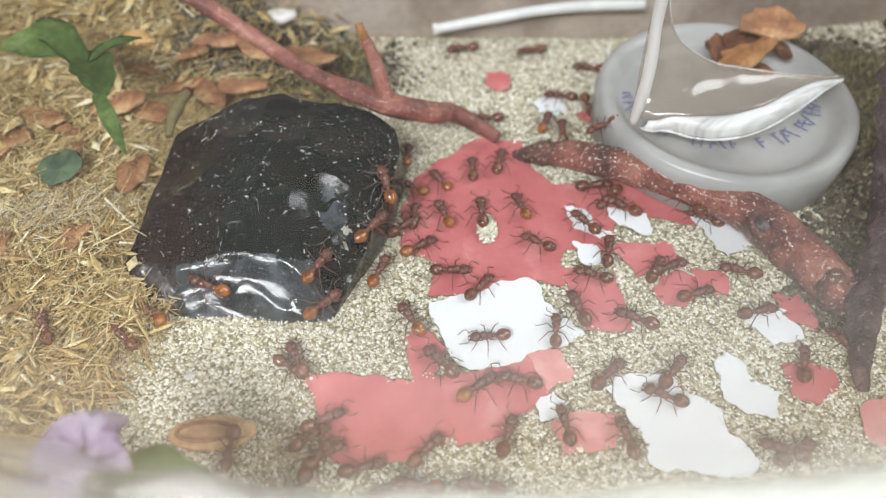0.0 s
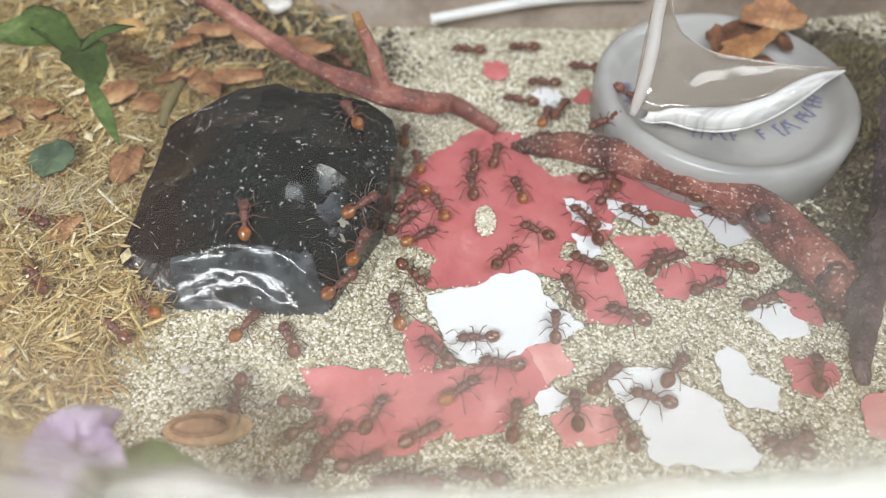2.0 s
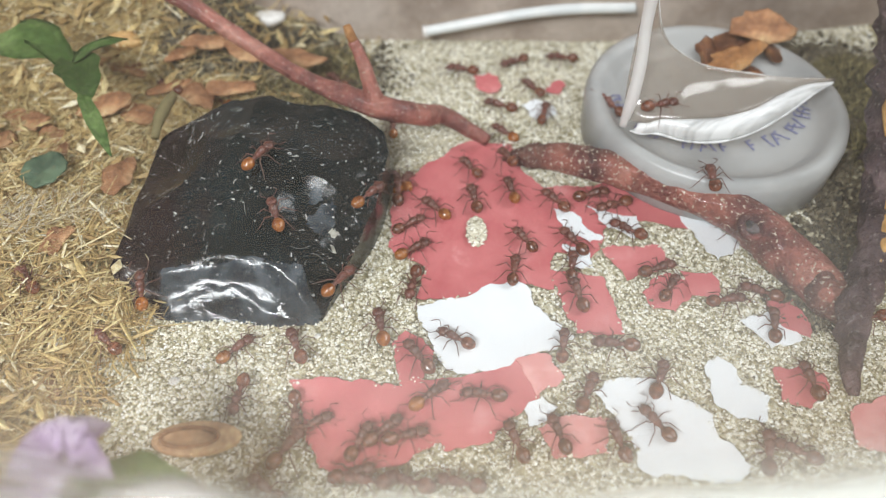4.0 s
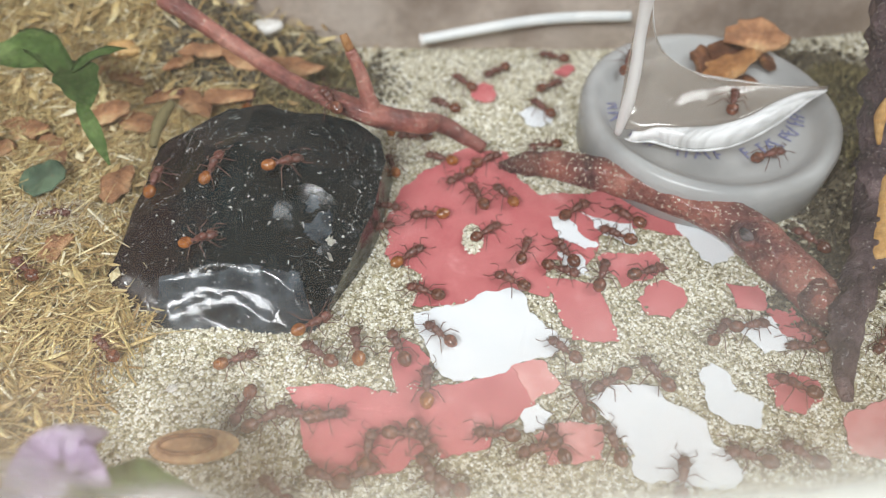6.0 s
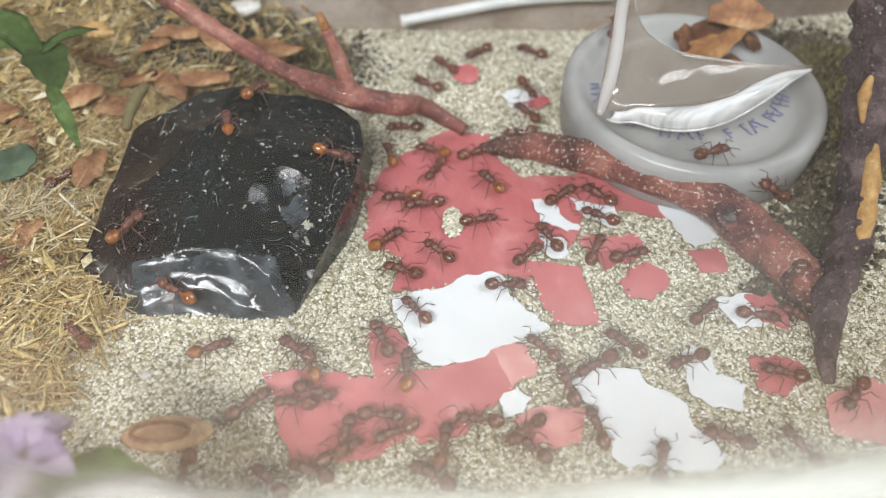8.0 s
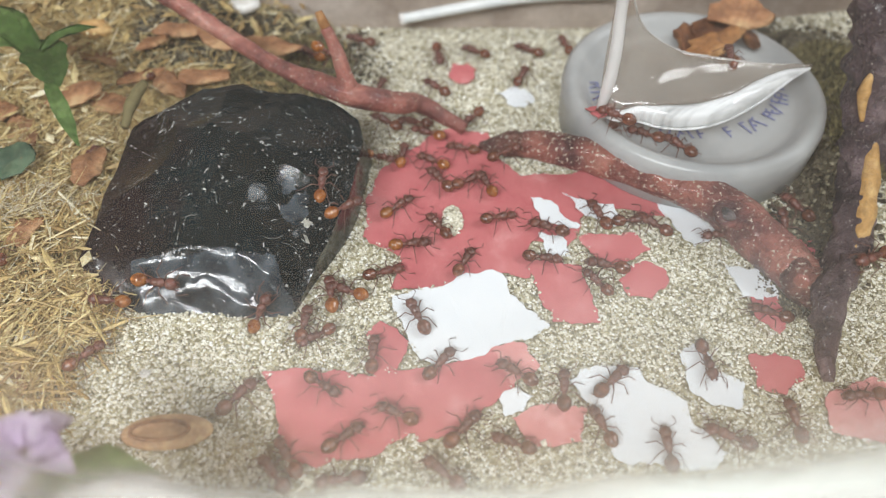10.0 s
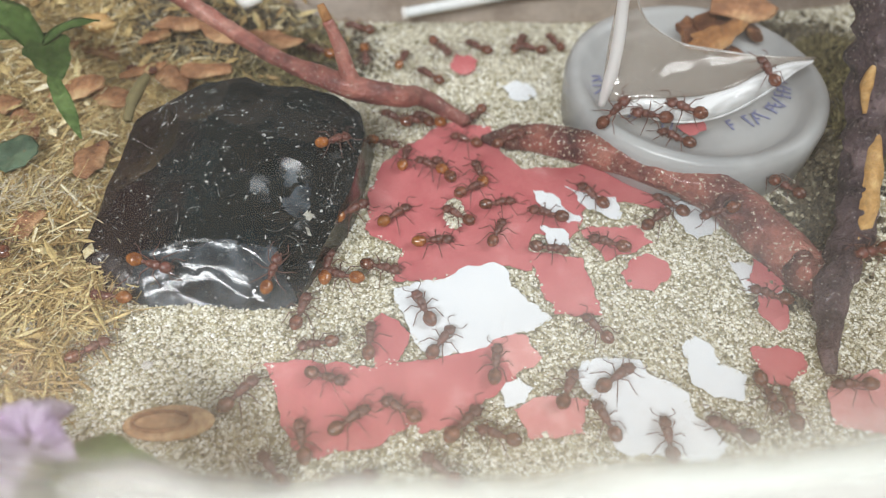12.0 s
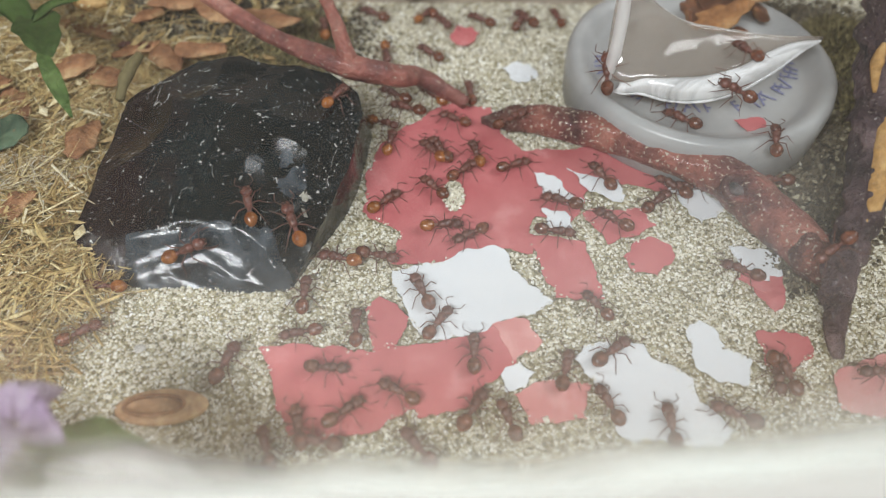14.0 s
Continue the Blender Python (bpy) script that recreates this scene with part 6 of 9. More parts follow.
    gait(ANTS[15], steps(ANTS[15], [(0, -0.65, -1.36, 0.02, 33, 0, 0), (0.5, -0.65, -1.36, 0.02, 33, 0, 0), (1, -0.72, -1.34, 0.02, 24, 0, 0), (1.5, -0.78, -1.33, 0.02, 14, 0, 0), (2, -0.79, -1.35, 0.02, 14, 0, 0), (2.5, -0.80, -1.36, 0.02, 14, 0, 0), (3, -0.79, -1.37, 0.02, 14, 0, 0), (5.5, -1.06, -1.52, 0.02, 12, 0, 0), (6, -1.09, -1.58, 0.02, 12, 0, 0), (6.5, -1.07, -1.65, 0.03, 12, 0, 0), (7, -1.15, -1.66, 0.03, 27, 0, 0), (7.5, -1.32, -1.97, 0.02, 27, 0, 0), (8, -1.34, -1.99, 0.02, 27, 0, 0), (10.5, -1.15, -0.93, 0.02, 8, 0, 0), (11, -1.17, -0.91, 0.02, 8, 0, 0), (11.5, -1.21, -0.82, 0.02, 4, 0, 0), (12, -1.26, -0.77, 0.01, -3, 0, -0), (12.5, -1.35, -0.83, 0.11, -3, 3, -13), (13, -1.36, -0.92, 0.30, -3, 43, 15), (13.5, -1.47, -0.87, 0.40, 19, 36, 0), (14, -1.56, -0.78, 0.53, 26, 29, -1)]), 15)
    gait(ANTS[16], steps(ANTS[16], [(0, -0.29, -1.95, 0.03, 45, 0, 0), (0.5, -0.29, -1.97, 0.03, 45, 0, 0), (1, -0.29, -1.95, 0.03, 45, 0, 0), (1.5, -0.29, -1.96, 0.03, 45, 0, 0), (2, -0.31, -1.91, 0.03, 45, 0, 0), (2.5, -0.32, -1.90, 0.03, 45, 0, 0), (3, -0.33, -1.90, 0.03, 45, 0, 0), (5.5, -0.57, -1.63, 0.03, 25, 0, 0), (6, -0.60, -1.61, 0.03, 25, 0, 0), (6.5, -0.57, -1.60, 0.03, 25, 0, 0), (7, -0.59, -1.65, 0.03, 25, 0, 0), (7.5, -0.58, -1.70, 0.03, 25, 0, 0), (8, -0.54, -1.69, 0.03, 25, 0, 0), (10.5, -0.09, -1.38, 0.02, 25, 0, 0), (11, -0.09, -1.38, 0.02, 25, 0, 0), (11.5, -0.09, -1.39, 0.02, 25, 0, 0), (12, -0.08, -1.40, 0.02, 25, 0, 0), (12.5, -0.07, -1.40, 0.02, 25, 0, 0), (13, -0.09, -1.41, 0.02, 25, 0, 0), (13.5, -0.08, -1.41, 0.02, 25, 0, 0), (14, -0.08, -1.40, 0.02, 25, 0, 0)]), 16)
    gait(ANTS[17], steps(ANTS[17], [(0, -0.17, -0.62, 0.01, -90, 0, -0), (0.5, -0.31, -0.60, 0.01, -90, 0, -0), (1, -0.55, -0.56, 0.01, -90, 0, -0), (1.5, -0.56, -0.62, 0.01, -90, 0, -0), (2, -0.63, -0.78, 0.01, -136, 0, -0), (2.5, -0.59, -0.79, 0.01, -136, 0, -0), (3, -0.60, -0.77, 0.01, -136, 0, -0), (4.25, -0.46, -0.77, 0.01, -213, 0, 0), (5.5, -0.33, -0.77, 0.01, -290, 0, 0), (6, -0.31, -0.78, 0.01, -290, 0, 0), (6.5, -0.30, -0.77, 0.01, -290, 0, 0), (7, -0.31, -0.77, 0.01, -290, 0, 0), (7.5, -0.32, -0.71, 0.01, -290, 0, 0), (8, -0.33, -0.70, 0.01, -290, 0, 0), (8.88, -0.42, -0.73, 0.01, -351, 0, 0), (9.75, -0.51, -0.75, 0.01, -412, 0, 0), (10.5, -0.58, -0.77, 0.01, -465, 0, -0), (11, -0.58, -0.77, 0.01, -465, 0, -0), (11.5, -0.59, -0.79, 0.01, -465, 0, -0), (12, -0.60, -0.80, 0.01, -465, 0, -0), (12.5, -0.60, -0.82, 0.01, -465, 0, -0), (13, -0.60, -0.84, 0.01, -465, 0, -0), (13.5, -0.61, -0.86, 0.01, -465, 0, -0), (14, -0.61, -0.89, 0.02, -465, 0, -0)]), 17)
    gait(ANTS[18], steps(ANTS[18], [(0, -1.54, -2.67, 0.01, -62, 0, -0), (0.5, -1.30, -2.58, 0.02, -51, 0, -0), (1, -1.06, -2.49, 0.03, -25, 0, -0), (1.5, -0.99, -2.61, 0.03, -25, 0, -0), (2, -0.97, -2.67, 0.03, -25, 0, -0), (2.5, -0.93, -2.68, 0.03, -25, 0, -0), (3, -0.90, -2.73, 0.03, -25, 0, -0), (5.5, -0.49, -2.71, 0.04, -94, 0, -0), (6, -0.47, -2.70, 0.04, -94, 0, -0), (6.5, -0.47, -2.70, 0.04, -94, 0, -0), (7, -0.50, -2.66, 0.04, -94, 0, -0), (7.5, -0.56, -2.64, 0.04, -94, 0, -0), (8, -0.49, -2.65, 0.04, -94, 0, -0), (10.5, 0.18, -1.92, 0.01, -35, 0, -0), (11, 0.18, -1.90, 0.01, -35, 0, -0), (11.5, 0.15, -1.87, 0.01, -35, 0, -0), (12, 0.13, -1.86, 0.02, -35, 0, -0), (12.5, 0.05, -1.91, 0.02, -35, 0, -0), (13, 0.07, -1.89, 0.02, -35, 0, -0), (13.5, 0.04, -1.81, 0.02, -25, 0, -0), (14, 0.11, -1.82, 0.02, -36, 0, -0)]), 18)
    gait(ANTS[19], steps(ANTS[19], [(0, -0.42, -3.01, 0.04, -43, 0, -0), (0.5, -0.47, -2.95, 0.04, -59, 0, -0), (1, -0.47, -2.92, 0.04, -59, 0, -0), (1.5, -0.47, -2.95, 0.04, -59, 0, -0), (2, -0.47, -2.90, 0.04, -59, 0, -0), (2.5, -0.47, -2.86, 0.04, -59, 0, -0), (3, -0.51, -2.81, 0.04, -59, 0, -0), (5.5, -0.42, -2.78, 0.04, -125, 0, -0), (6, -0.29, -2.75, 0.03, -146, 0, -0), (6.5, -0.04, -2.91, 0.03, -196, 0, -0), (7, -0.13, -2.93, 0.03, -210, 0, -0), (7.5, -0.26, -2.84, 0.03, -244, 0, -0), (8, -0.34, -2.84, 0.04, -248, 0, -0), (10.5, -0.34, -2.62, 0.03, -300, 0, 0), (11, -0.33, -2.65, 0.03, -300, 0, 0), (11.5, -0.31, -2.71, 0.03, -300, 0, 0), (12, -0.31, -2.69, 0.03, -300, 0, 0), (12.5, -0.32, -2.68, 0.03, -300, 0, 0), (13, -0.32, -2.66, 0.03, -300, 0, 0), (13.5, -0.32, -2.65, 0.03, -300, 0, 0), (14, -0.31, -2.67, 0.03, -300, 0, 0)]), 19)
    gait(ANTS[20], steps(ANTS[20], [(0, -1.66, -2.87, 0.01, -55, 0, -0), (0.5, -1.72, -2.88, 0.01, -55, 0, -0), (1, -1.72, -2.84, 0.01, -55, 0, -0), (1.5, -1.73, -2.80, 0.01, -55, 0, -0), (2, -1.67, -2.82, 0.01, -63, 0, -0), (2.5, -1.64, -2.80, 0.01, -63, 0, -0), (3, -1.60, -2.75, 0.01, -59, 0, -0), (10.5, -1.13, -2.30, 0.03, -124, 0, -0), (11, -1.12, -2.29, 0.03, -124, 0, -0), (11.5, -1.17, -2.18, 0.03, -124, 0, -0), (12, -1.13, -2.31, 0.03, -108, 0, -0), (12.5, -1.06, -2.38, 0.03, -99, 0, -0), (13, -1.02, -2.40, 0.03, -99, 0, -0), (13.5, -0.91, -2.38, 0.04, -95, 0, -0), (14, -1.07, -2.39, 0.03, -95, 0, -0)]), 20)
    gait(ANTS[21], steps(ANTS[21], [(0, -1.99, -2.03, 0.01, -123, 0, -0), (0.5, -1.99, -2.03, 0.01, -123, 0, -0), (1, -1.92, -2.20, 0.01, -97, 0, -0), (1.5, -1.85, -2.37, 0.01, -53, 0, -0), (2, -1.78, -2.54, 0.01, -97, 0, -0), (2.5, -1.78, -2.54, 0.01, -97, 0, -0), (3, -1.78, -2.54, 0.01, -97, 0, -0), (3.88, -1.73, -2.51, 0.01, -160, 0, 0), (4.75, -1.68, -2.48, 0.01, -223, 0, 0), (5.5, -1.64, -2.45, 0.01, -276, 0, 0), (6, -1.61, -2.46, 0.01, -276, 0, 0), (6.5, -1.57, -2.46, 0.01, -276, 0, 0), (7, -1.56, -2.47, 0.01, -276, 0, 0), (7.5, -1.52, -2.47, 0.01, -276, 0, 0), (8, -1.44, -2.49, 0.02, -276, 0, 0), (10.5, -1.28, -1.58, 0.02, -234, 0, -0), (11, -1.31, -1.60, 0.02, -234, 0, -0), (11.5, -1.08, -1.67, 0.03, -234, 0, -0), (12, -1.27, -1.89, 0.03, -259, 0, -0), (12.5, -1.33, -1.92, 0.02, -263, 0, -0), (13, -1.34, -1.91, 0.02, -263, 0, -0), (13.5, -1.38, -1.95, 0.02, -258, 0, -0), (14, -1.41, -1.95, 0.02, -258, 0, -0)]), 21)
    gait(ANTS[22], steps(ANTS[22], [(0, -2.48, -3.02, 0.04, 177, 0, -0), (0.5, -2.33, -2.91, 0.03, 177, 0, -0), (1, -2.41, -2.86, 0.03, 177, 0, -0), (1.5, -2.44, -2.66, 0.03, 177, 0, -0), (2, -2.47, -2.46, 0.02, 177, 0, -0), (2.5, -2.47, -2.46, 0.02, 177, 0, -0), (3, -2.47, -2.46, 0.02, 177, 0, -0), (5.5, -2.18, -2.06, 0.01, 163, 0, -0), (6, -2.28, -2.36, 0.01, 163, 0, -0), (6.5, -2.37, -2.66, 0.03, 166, 0, -0), (7, -2.42, -3.01, 0.04, 171, 0, -0), (7.5, -2.44, -3.20, 0.04, 172, 0, -0), (8, -2.44, -3.27, 0.03, 173, 0, -0), (9.25, -1.87, -3.17, 0.02, 95, 0, 0), (10.5, -1.31, -3.08, 0.01, 16, 0, 0), (11, -1.31, -3.07, 0.01, 16, 0, 0), (11.5, -1.29, -3.11, 0.02, 16, 0, 0), (12, -1.31, -3.03, 0.01, 15, 0, 0), (12.5, -1.25, -3.07, 0.02, 15, 0, 0), (13, -1.30, -3.04, 0.01, 15, 0, 0), (13.5, -1.30, -3.05, 0.01, 15, 0, 0), (14, -1.30, -3.04, 0.01, 15, 0, 0)]), 22)
    gait(ANTS[23], steps(ANTS[23], [(0, -1.48, -3.06, 0.01, -54, 0, -0), (0.5, -1.45, -3.06, 0.01, -54, 0, -0), (1, -1.40, -3.08, 0.01, -54, 0, -0), (1.5, -1.38, -3.02, 0.01, -54, 0, -0), (2, -1.38, -2.94, 0.01, -43, 0, -0), (2.5, -1.34, -2.95, 0.01, -43, 0, -0), (3, -1.22, -2.81, 0.02, -41, 0, -0), (5.5, -0.85, -2.91, 0.03, -7, 0, -0), (6, -0.87, -2.88, 0.03, -7, 0, -0), (6.5, -0.88, -2.91, 0.03, -7, 0, -0), (7, -0.88, -2.88, 0.03, -7, 0, -0), (7.5, -0.86, -2.89, 0.03, -7, 0, -0), (8, -0.86, -2.87, 0.03, -7, 0, -0), (10.5, -0.59, -1.81, 0.03, -2, 0, -0), (11, -0.60, -1.82, 0.03, -2, 0, -0), (11.5, -0.63, -1.84, 0.03, -2, 0, -0), (12, -0.68, -1.84, 0.03, -2, 0, -0), (12.5, -0.72, -1.86, 0.03, -2, 0, -0), (13, -0.76, -1.75, 0.03, 3, 0, 0), (13.5, -0.73, -1.81, 0.03, 3, 0, 0), (14, -0.80, -1.88, 0.03, 3, 0, 0)]), 23)
    gait(ANTS[24], steps(ANTS[24], [(0, -1.07, -3.20, 0.02, -75, 0, -0), (0.5, -1.08, -3.20, 0.02, -75, 0, -0), (1, -1.08, -3.20, 0.02, -75, 0, -0), (1.5, -1.08, -3.19, 0.02, -75, 0, -0), (2, -1.08, -3.20, 0.02, -75, 0, -0), (2.5, -1.08, -3.20, 0.02, -75, 0, -0), (3, -1.07, -3.20, 0.02, -75, 0, -0), (10.5, -0.87, -2.86, 0.03, -53, 0, -0), (11, -0.89, -2.83, 0.03, -53, 0, -0), (11.5, -0.85, -2.83, 0.03, -53, 0, -0), (12, -0.83, -2.81, 0.03, -53, 0, -0), (12.5, -0.83, -2.81, 0.03, -53, 0, -0), (13, -0.87, -2.83, 0.03, -53, 0, -0), (13.5, -0.87, -2.87, 0.03, -53, 0, -0), (14, -0.85, -2.89, 0.03, -53, 0, -0)]), 24)
    gait(ANTS[25], steps(ANTS[25], [(0, 0.13, -2.26, 0.01, -53, 0, -0), (0.5, 0.15, -2.26, 0.01, -53, 0, -0), (1, 0.14, -2.24, 0.01, -53, 0, -0), (1.5, 0.10, -2.31, 0.01, -53, 0, -0), (2, -0.05, -2.38, 0.02, -53, 0, -0), (2.5, -0.19, -2.44, 0.02, -53, 0, -0), (3, -0.19, -2.44, 0.02, -53, 0, -0), (5.5, -0.39, -2.07, 0.03, -32, 0, -0), (6, -0.26, -2.12, 0.03, 1, 0, 0), (6.5, -0.27, -2.13, 0.03, 1, 0, 0), (7, -0.26, -2.10, 0.03, 1, 0, 0), (7.5, -0.24, -2.12, 0.03, 1, 0, 0), (8, -0.24, -2.10, 0.03, 1, 0, 0), (10.5, -1.07, -0.93, 0.02, 78, 0, 0), (11, -1.07, -0.93, 0.02, 78, 0, 0), (11.5, -1.07, -0.93, 0.02, 78, 0, 0), (12, -1.07, -0.93, 0.02, 78, 0, 0), (12.5, -1.07, -0.93, 0.02, 78, 0, 0), (13, -1.07, -0.93, 0.02, 78, 0, 0), (13.5, -1.07, -0.93, 0.02, 78, 0, 0), (14, -1.07, -0.93, 0.02, 78, 0, 0)]), 25)
    gait(ANTS[26], steps(ANTS[26], [(0, 0.60, -2.17, 0.01, 75, 0, 0), (0.5, 0.57, -2.16, 0.01, 75, 0, 0), (1, 0.54, -2.16, 0.01, 75, 0, 0), (1.5, 0.54, -2.10, 0.01, 87, 0, 0), (2, 0.42, -2.04, 0.01, 81, 0, 0), (2.5, 0.36, -2.04, 0.01, 82, 0, 0), (3, 0.24, -2.05, 0.01, 85, 0, 0), (5.5, 0.48, -2.68, 0.00, 83, 0, 0), (6, 0.49, -2.68, 0.00, 83, 0, 0), (6.5, 0.54, -2.69, 0.00, 83, 0, 0), (7, 0.54, -2.69, 0.00, 83, 0, 0), (7.5, 0.54, -2.69, 0.00, 83, 0, 0), (8, 0.54, -2.69, 0.00, 83, 0, 0), (10.5, 1.02, -2.10, 0.03, 49, 0, 0), (11, 0.96, -2.12, 0.02, 39, 0, 0), (11.5, 0.79, -2.12, 0.01, 10, 0, 0), (12, 0.73, -2.14, 0.01, -8, 0, -0), (12.5, 0.53, -2.26, 0.00, -8, 0, -0), (13, 0.49, -2.18, 0.01, -2, 0, -0), (13.5, 0.49, -2.20, 0.01, -2, 0, -0), (14, 0.49, -2.20, 0.01, -2, 0, -0)]), 26)
    gait(ANTS[27], steps(ANTS[27], [(0, 0.44, -2.83, 0.01, -19, 0, -0), (0.5, 0.45, -2.83, 0.01, -19, 0, -0), (1, 0.44, -2.81, 0.01, -19, 0, -0), (1.5, 0.52, -2.70, 0.00, -10, 0, -0), (2, 0.53, -2.72, 0.00, -10, 0, -0), (2.5, 0.51, -2.74, 0.00, -10, 0, -0), (3, 0.48, -2.75, 0.00, -10, 0, -0), (4.25, 0.72, -2.87, 0.01, 31, 0, 0), (5.5, 0.95, -2.99, 0.01, 72, 0, 0), (6, 0.94, -2.84, 0.01, 108, 0, -0), (6.5, 0.96, -2.84, 0.01, 108, 0, -0), (7, 0.97, -2.79, 0.01, 108, 0, -0), (7.5, 1.02, -2.84, 0.01, 126, 0, -0), (8, 1.02, -2.82, 0.01, 126, 0, -0), (9.25, 1.27, -2.57, 0.02, 51, 0, 0), (10.5, 1.53, -2.31, 0.03, -24, 0, -0), (11, 1.53, -2.31, 0.03, -24, 0, -0), (11.5, 1.51, -2.38, 0.03, -24, 0, -0), (12, 1.49, -2.46, 0.03, -24, 0, -0), (12.5, 1.49, -2.48, 0.03, -24, 0, -0), (13, 1.45, -2.48, 0.02, -24, 0, -0), (13.5, 1.44, -2.40, 0.03, -17, 0, -0), (14, 1.45, -2.42, 0.03, -17, 0, -0)]), 27)
    gait(ANTS[28], steps(ANTS[28], [(0, 0.28, -1.60, 0.02, 96, 0, -0), (0.5, 0.25, -1.65, 0.02, 96, 0, -0), (1, 0.23, -1.70, 0.02, 96, 0, -0), (1.5, 0.16, -1.72, 0.02, 93, 0, -0), (2, 0.16, -1.71, 0.02, 93, 0, -0), (2.5, 0.16, -1.67, 0.02, 93, 0, -0), (3, 0.10, -1.61, 0.02, 84, 0, 0), (5.5, -0.06, -1.51, 0.02, 44, 0, 0), (6, -0.12, -1.41, 0.02, 49, 0, 0), (6.5, -0.13, -1.39, 0.02, 49, 0, 0), (7, -0.14, -1.31, 0.02, 43, 0, 0), (7.5, -0.14, -1.30, 0.02, 43, 0, 0), (8, -0.15, -1.29, 0.02, 43, 0, 0), (10.5, 0.54, -0.52, 0.02, -37, 0, -0), (11, 0.55, -0.57, 0.02, -37, 0, -0), (11.5, 0.57, -0.58, 0.02, -37, 0, -0), (12, 0.85, -0.25, 0.03, -23, 0, -0), (12.5, 1.05, -0.19, 0.03, 24, 0, 0), (13, 0.74, -0.27, 0.03, 84, 0, 0), (13.5, 0.71, -0.43, 0.03, 116, 0, -0), (14, 0.50, -0.56, 0.02, 119, 0, -0)]), 28)
    gait(ANTS[29], steps(ANTS[29], [(0, 1.07, -1.51, 0.03, -6, 0, -0), (0.5, 1.08, -1.47, 0.03, -6, 0, -0), (1, 1.10, -1.46, 0.03, -6, 0, -0), (1.5, 1.08, -1.43, 0.03, -6, 0, -0), (2, 1.07, -1.55, 0.03, -6, 0, -0), (2.5, 1.09, -1.61, 0.03, -6, 0, -0), (3, 1.22, -1.67, 0.04, -41, 0, -0), (4.25, 1.27, -1.66, 0.03, 3, 0, 0), (5.5, 1.31, -1.65, 0.03, 47, 0, 0), (6, 1.33, -1.63, 0.03, 47, 0, 0), (6.5, 1.34, -1.62, 0.03, 47, 0, 0), (7, 1.34, -1.62, 0.03, 47, 0, 0), (7.5, 1.30, -1.77, 0.04, 47, 0, 0), (8, 1.29, -1.83, 0.04, 47, 0, 0), (10.5, 2.14, -0.81, 0.01, 37, 0, 0), (11, 2.13, -0.88, 0.01, 37, 0, 0), (11.5, 2.02, -1.30, 0.01, 37, 0, 0), (12, 1.91, -1.69, 0.02, 37, 0, 0), (12.5, 1.92, -1.69, 0.02, 37, 0, 0), (13, 1.90, -1.64, 0.02, 37, 0, 0), (13.5, 1.89, -1.60, 0.02, 37, 0, 0), (14, 1.90, -1.60, 0.02, 37, 0, 0)]), 29)
    gait(ANTS[30], steps(ANTS[30], [(0, 0.19, -0.88, 0.02, -42, 0, -0), (0.5, 0.13, -0.89, 0.02, -42, 0, -0), (1, 0.19, -0.88, 0.02, -36, 0, -0), (1.5, 0.33, -0.72, 0.02, -30, 0, -0), (2, 0.54, -0.52, 0.02, -41, 0, -0), (2.5, 0.60, -0.50, 0.03, -46, 0, -0), (3, 0.66, -0.49, 0.03, -50, 0, -0), (4.25, 0.80, -0.58, 0.02, 8, 0, 0), (5.5, 0.94, -0.67, 0.02, 66, 0, 0), (6, 0.78, -0.62, 0.02, 60, 0, 0), (6.5, 0.30, -0.37, 0.02, 52, 0, 0), (7, 0.12, -0.19, 0.02, 48, 0, 0), (7.5, 0.15, -0.23, 0.02, 48, 0, 0), (8, 0.12, -0.40, 0.02, 48, 0, 0), (10.5, 0.12, 0.11, 0.03, 34, 0, 0), (11, 0.18, 0.18, 0.03, 55, 0, 0), (11.5, 0.25, 0.15, 0.03, 55, 0, 0), (12, 0.35, 0.04, 0.03, 55, 0, 0), (12.5, 0.31, -0.03, 0.03, 36, 0, 0), (13, 0.26, 0.05, 0.03, 35, 0, 0), (13.5, 0.12, 0.20, 0.03, 40, 0, 0), (14, 0.05, 0.23, 0.02, 43, 0, 0)]), 30)
    gait(ANTS[31], steps(ANTS[31], [(0, 0.95, -0.16, 0.03, 60, 0, 0), (0.5, 0.96, -0.16, 0.03, 60, 0, 0), (1, 0.96, -0.14, 0.03, 60, 0, 0), (1.5, 0.95, -0.12, 0.03, 60, 0, 0), (2, 0.96, -0.10, 0.03, 60, 0, 0), (2.5, 0.93, -0.08, 0.03, 60, 0, 0), (3, 0.92, -0.07, 0.03, 60, 0, 0), (5.5, 0.96, -0.05, 0.03, -18, 0, -0), (6, 0.98, -0.12, 0.03, -18, 0, -0), (6.5, 1.01, -0.21, 0.03, -18, 0, -0), (7, 1.06, -0.32, 0.03, -18, 0, -0), (7.5, 1.13, -0.39, 0.02, -18, 0, -0), (8, 1.25, -0.46, 0.02, -51, 0, -0), (10.5, 0.88, 0.23, 0.03, -80, 0, -0), (11, 0.89, 0.25, 0.03, -80, 0, -0), (11.5, 0.89, 0.24, 0.03, -80, 0, -0), (12, 0.89, 0.25, 0.03, -80, 0, -0), (12.5, 0.92, 0.38, 0.02, -110, 0, -0), (13, 0.93, 0.47, 0.02, -90, 0, -0), (13.5, 1.03, 0.57, 0.02, -75, 0, -0), (14, 1.12, 0.63, 0.02, -71, 0, -0)]), 31)
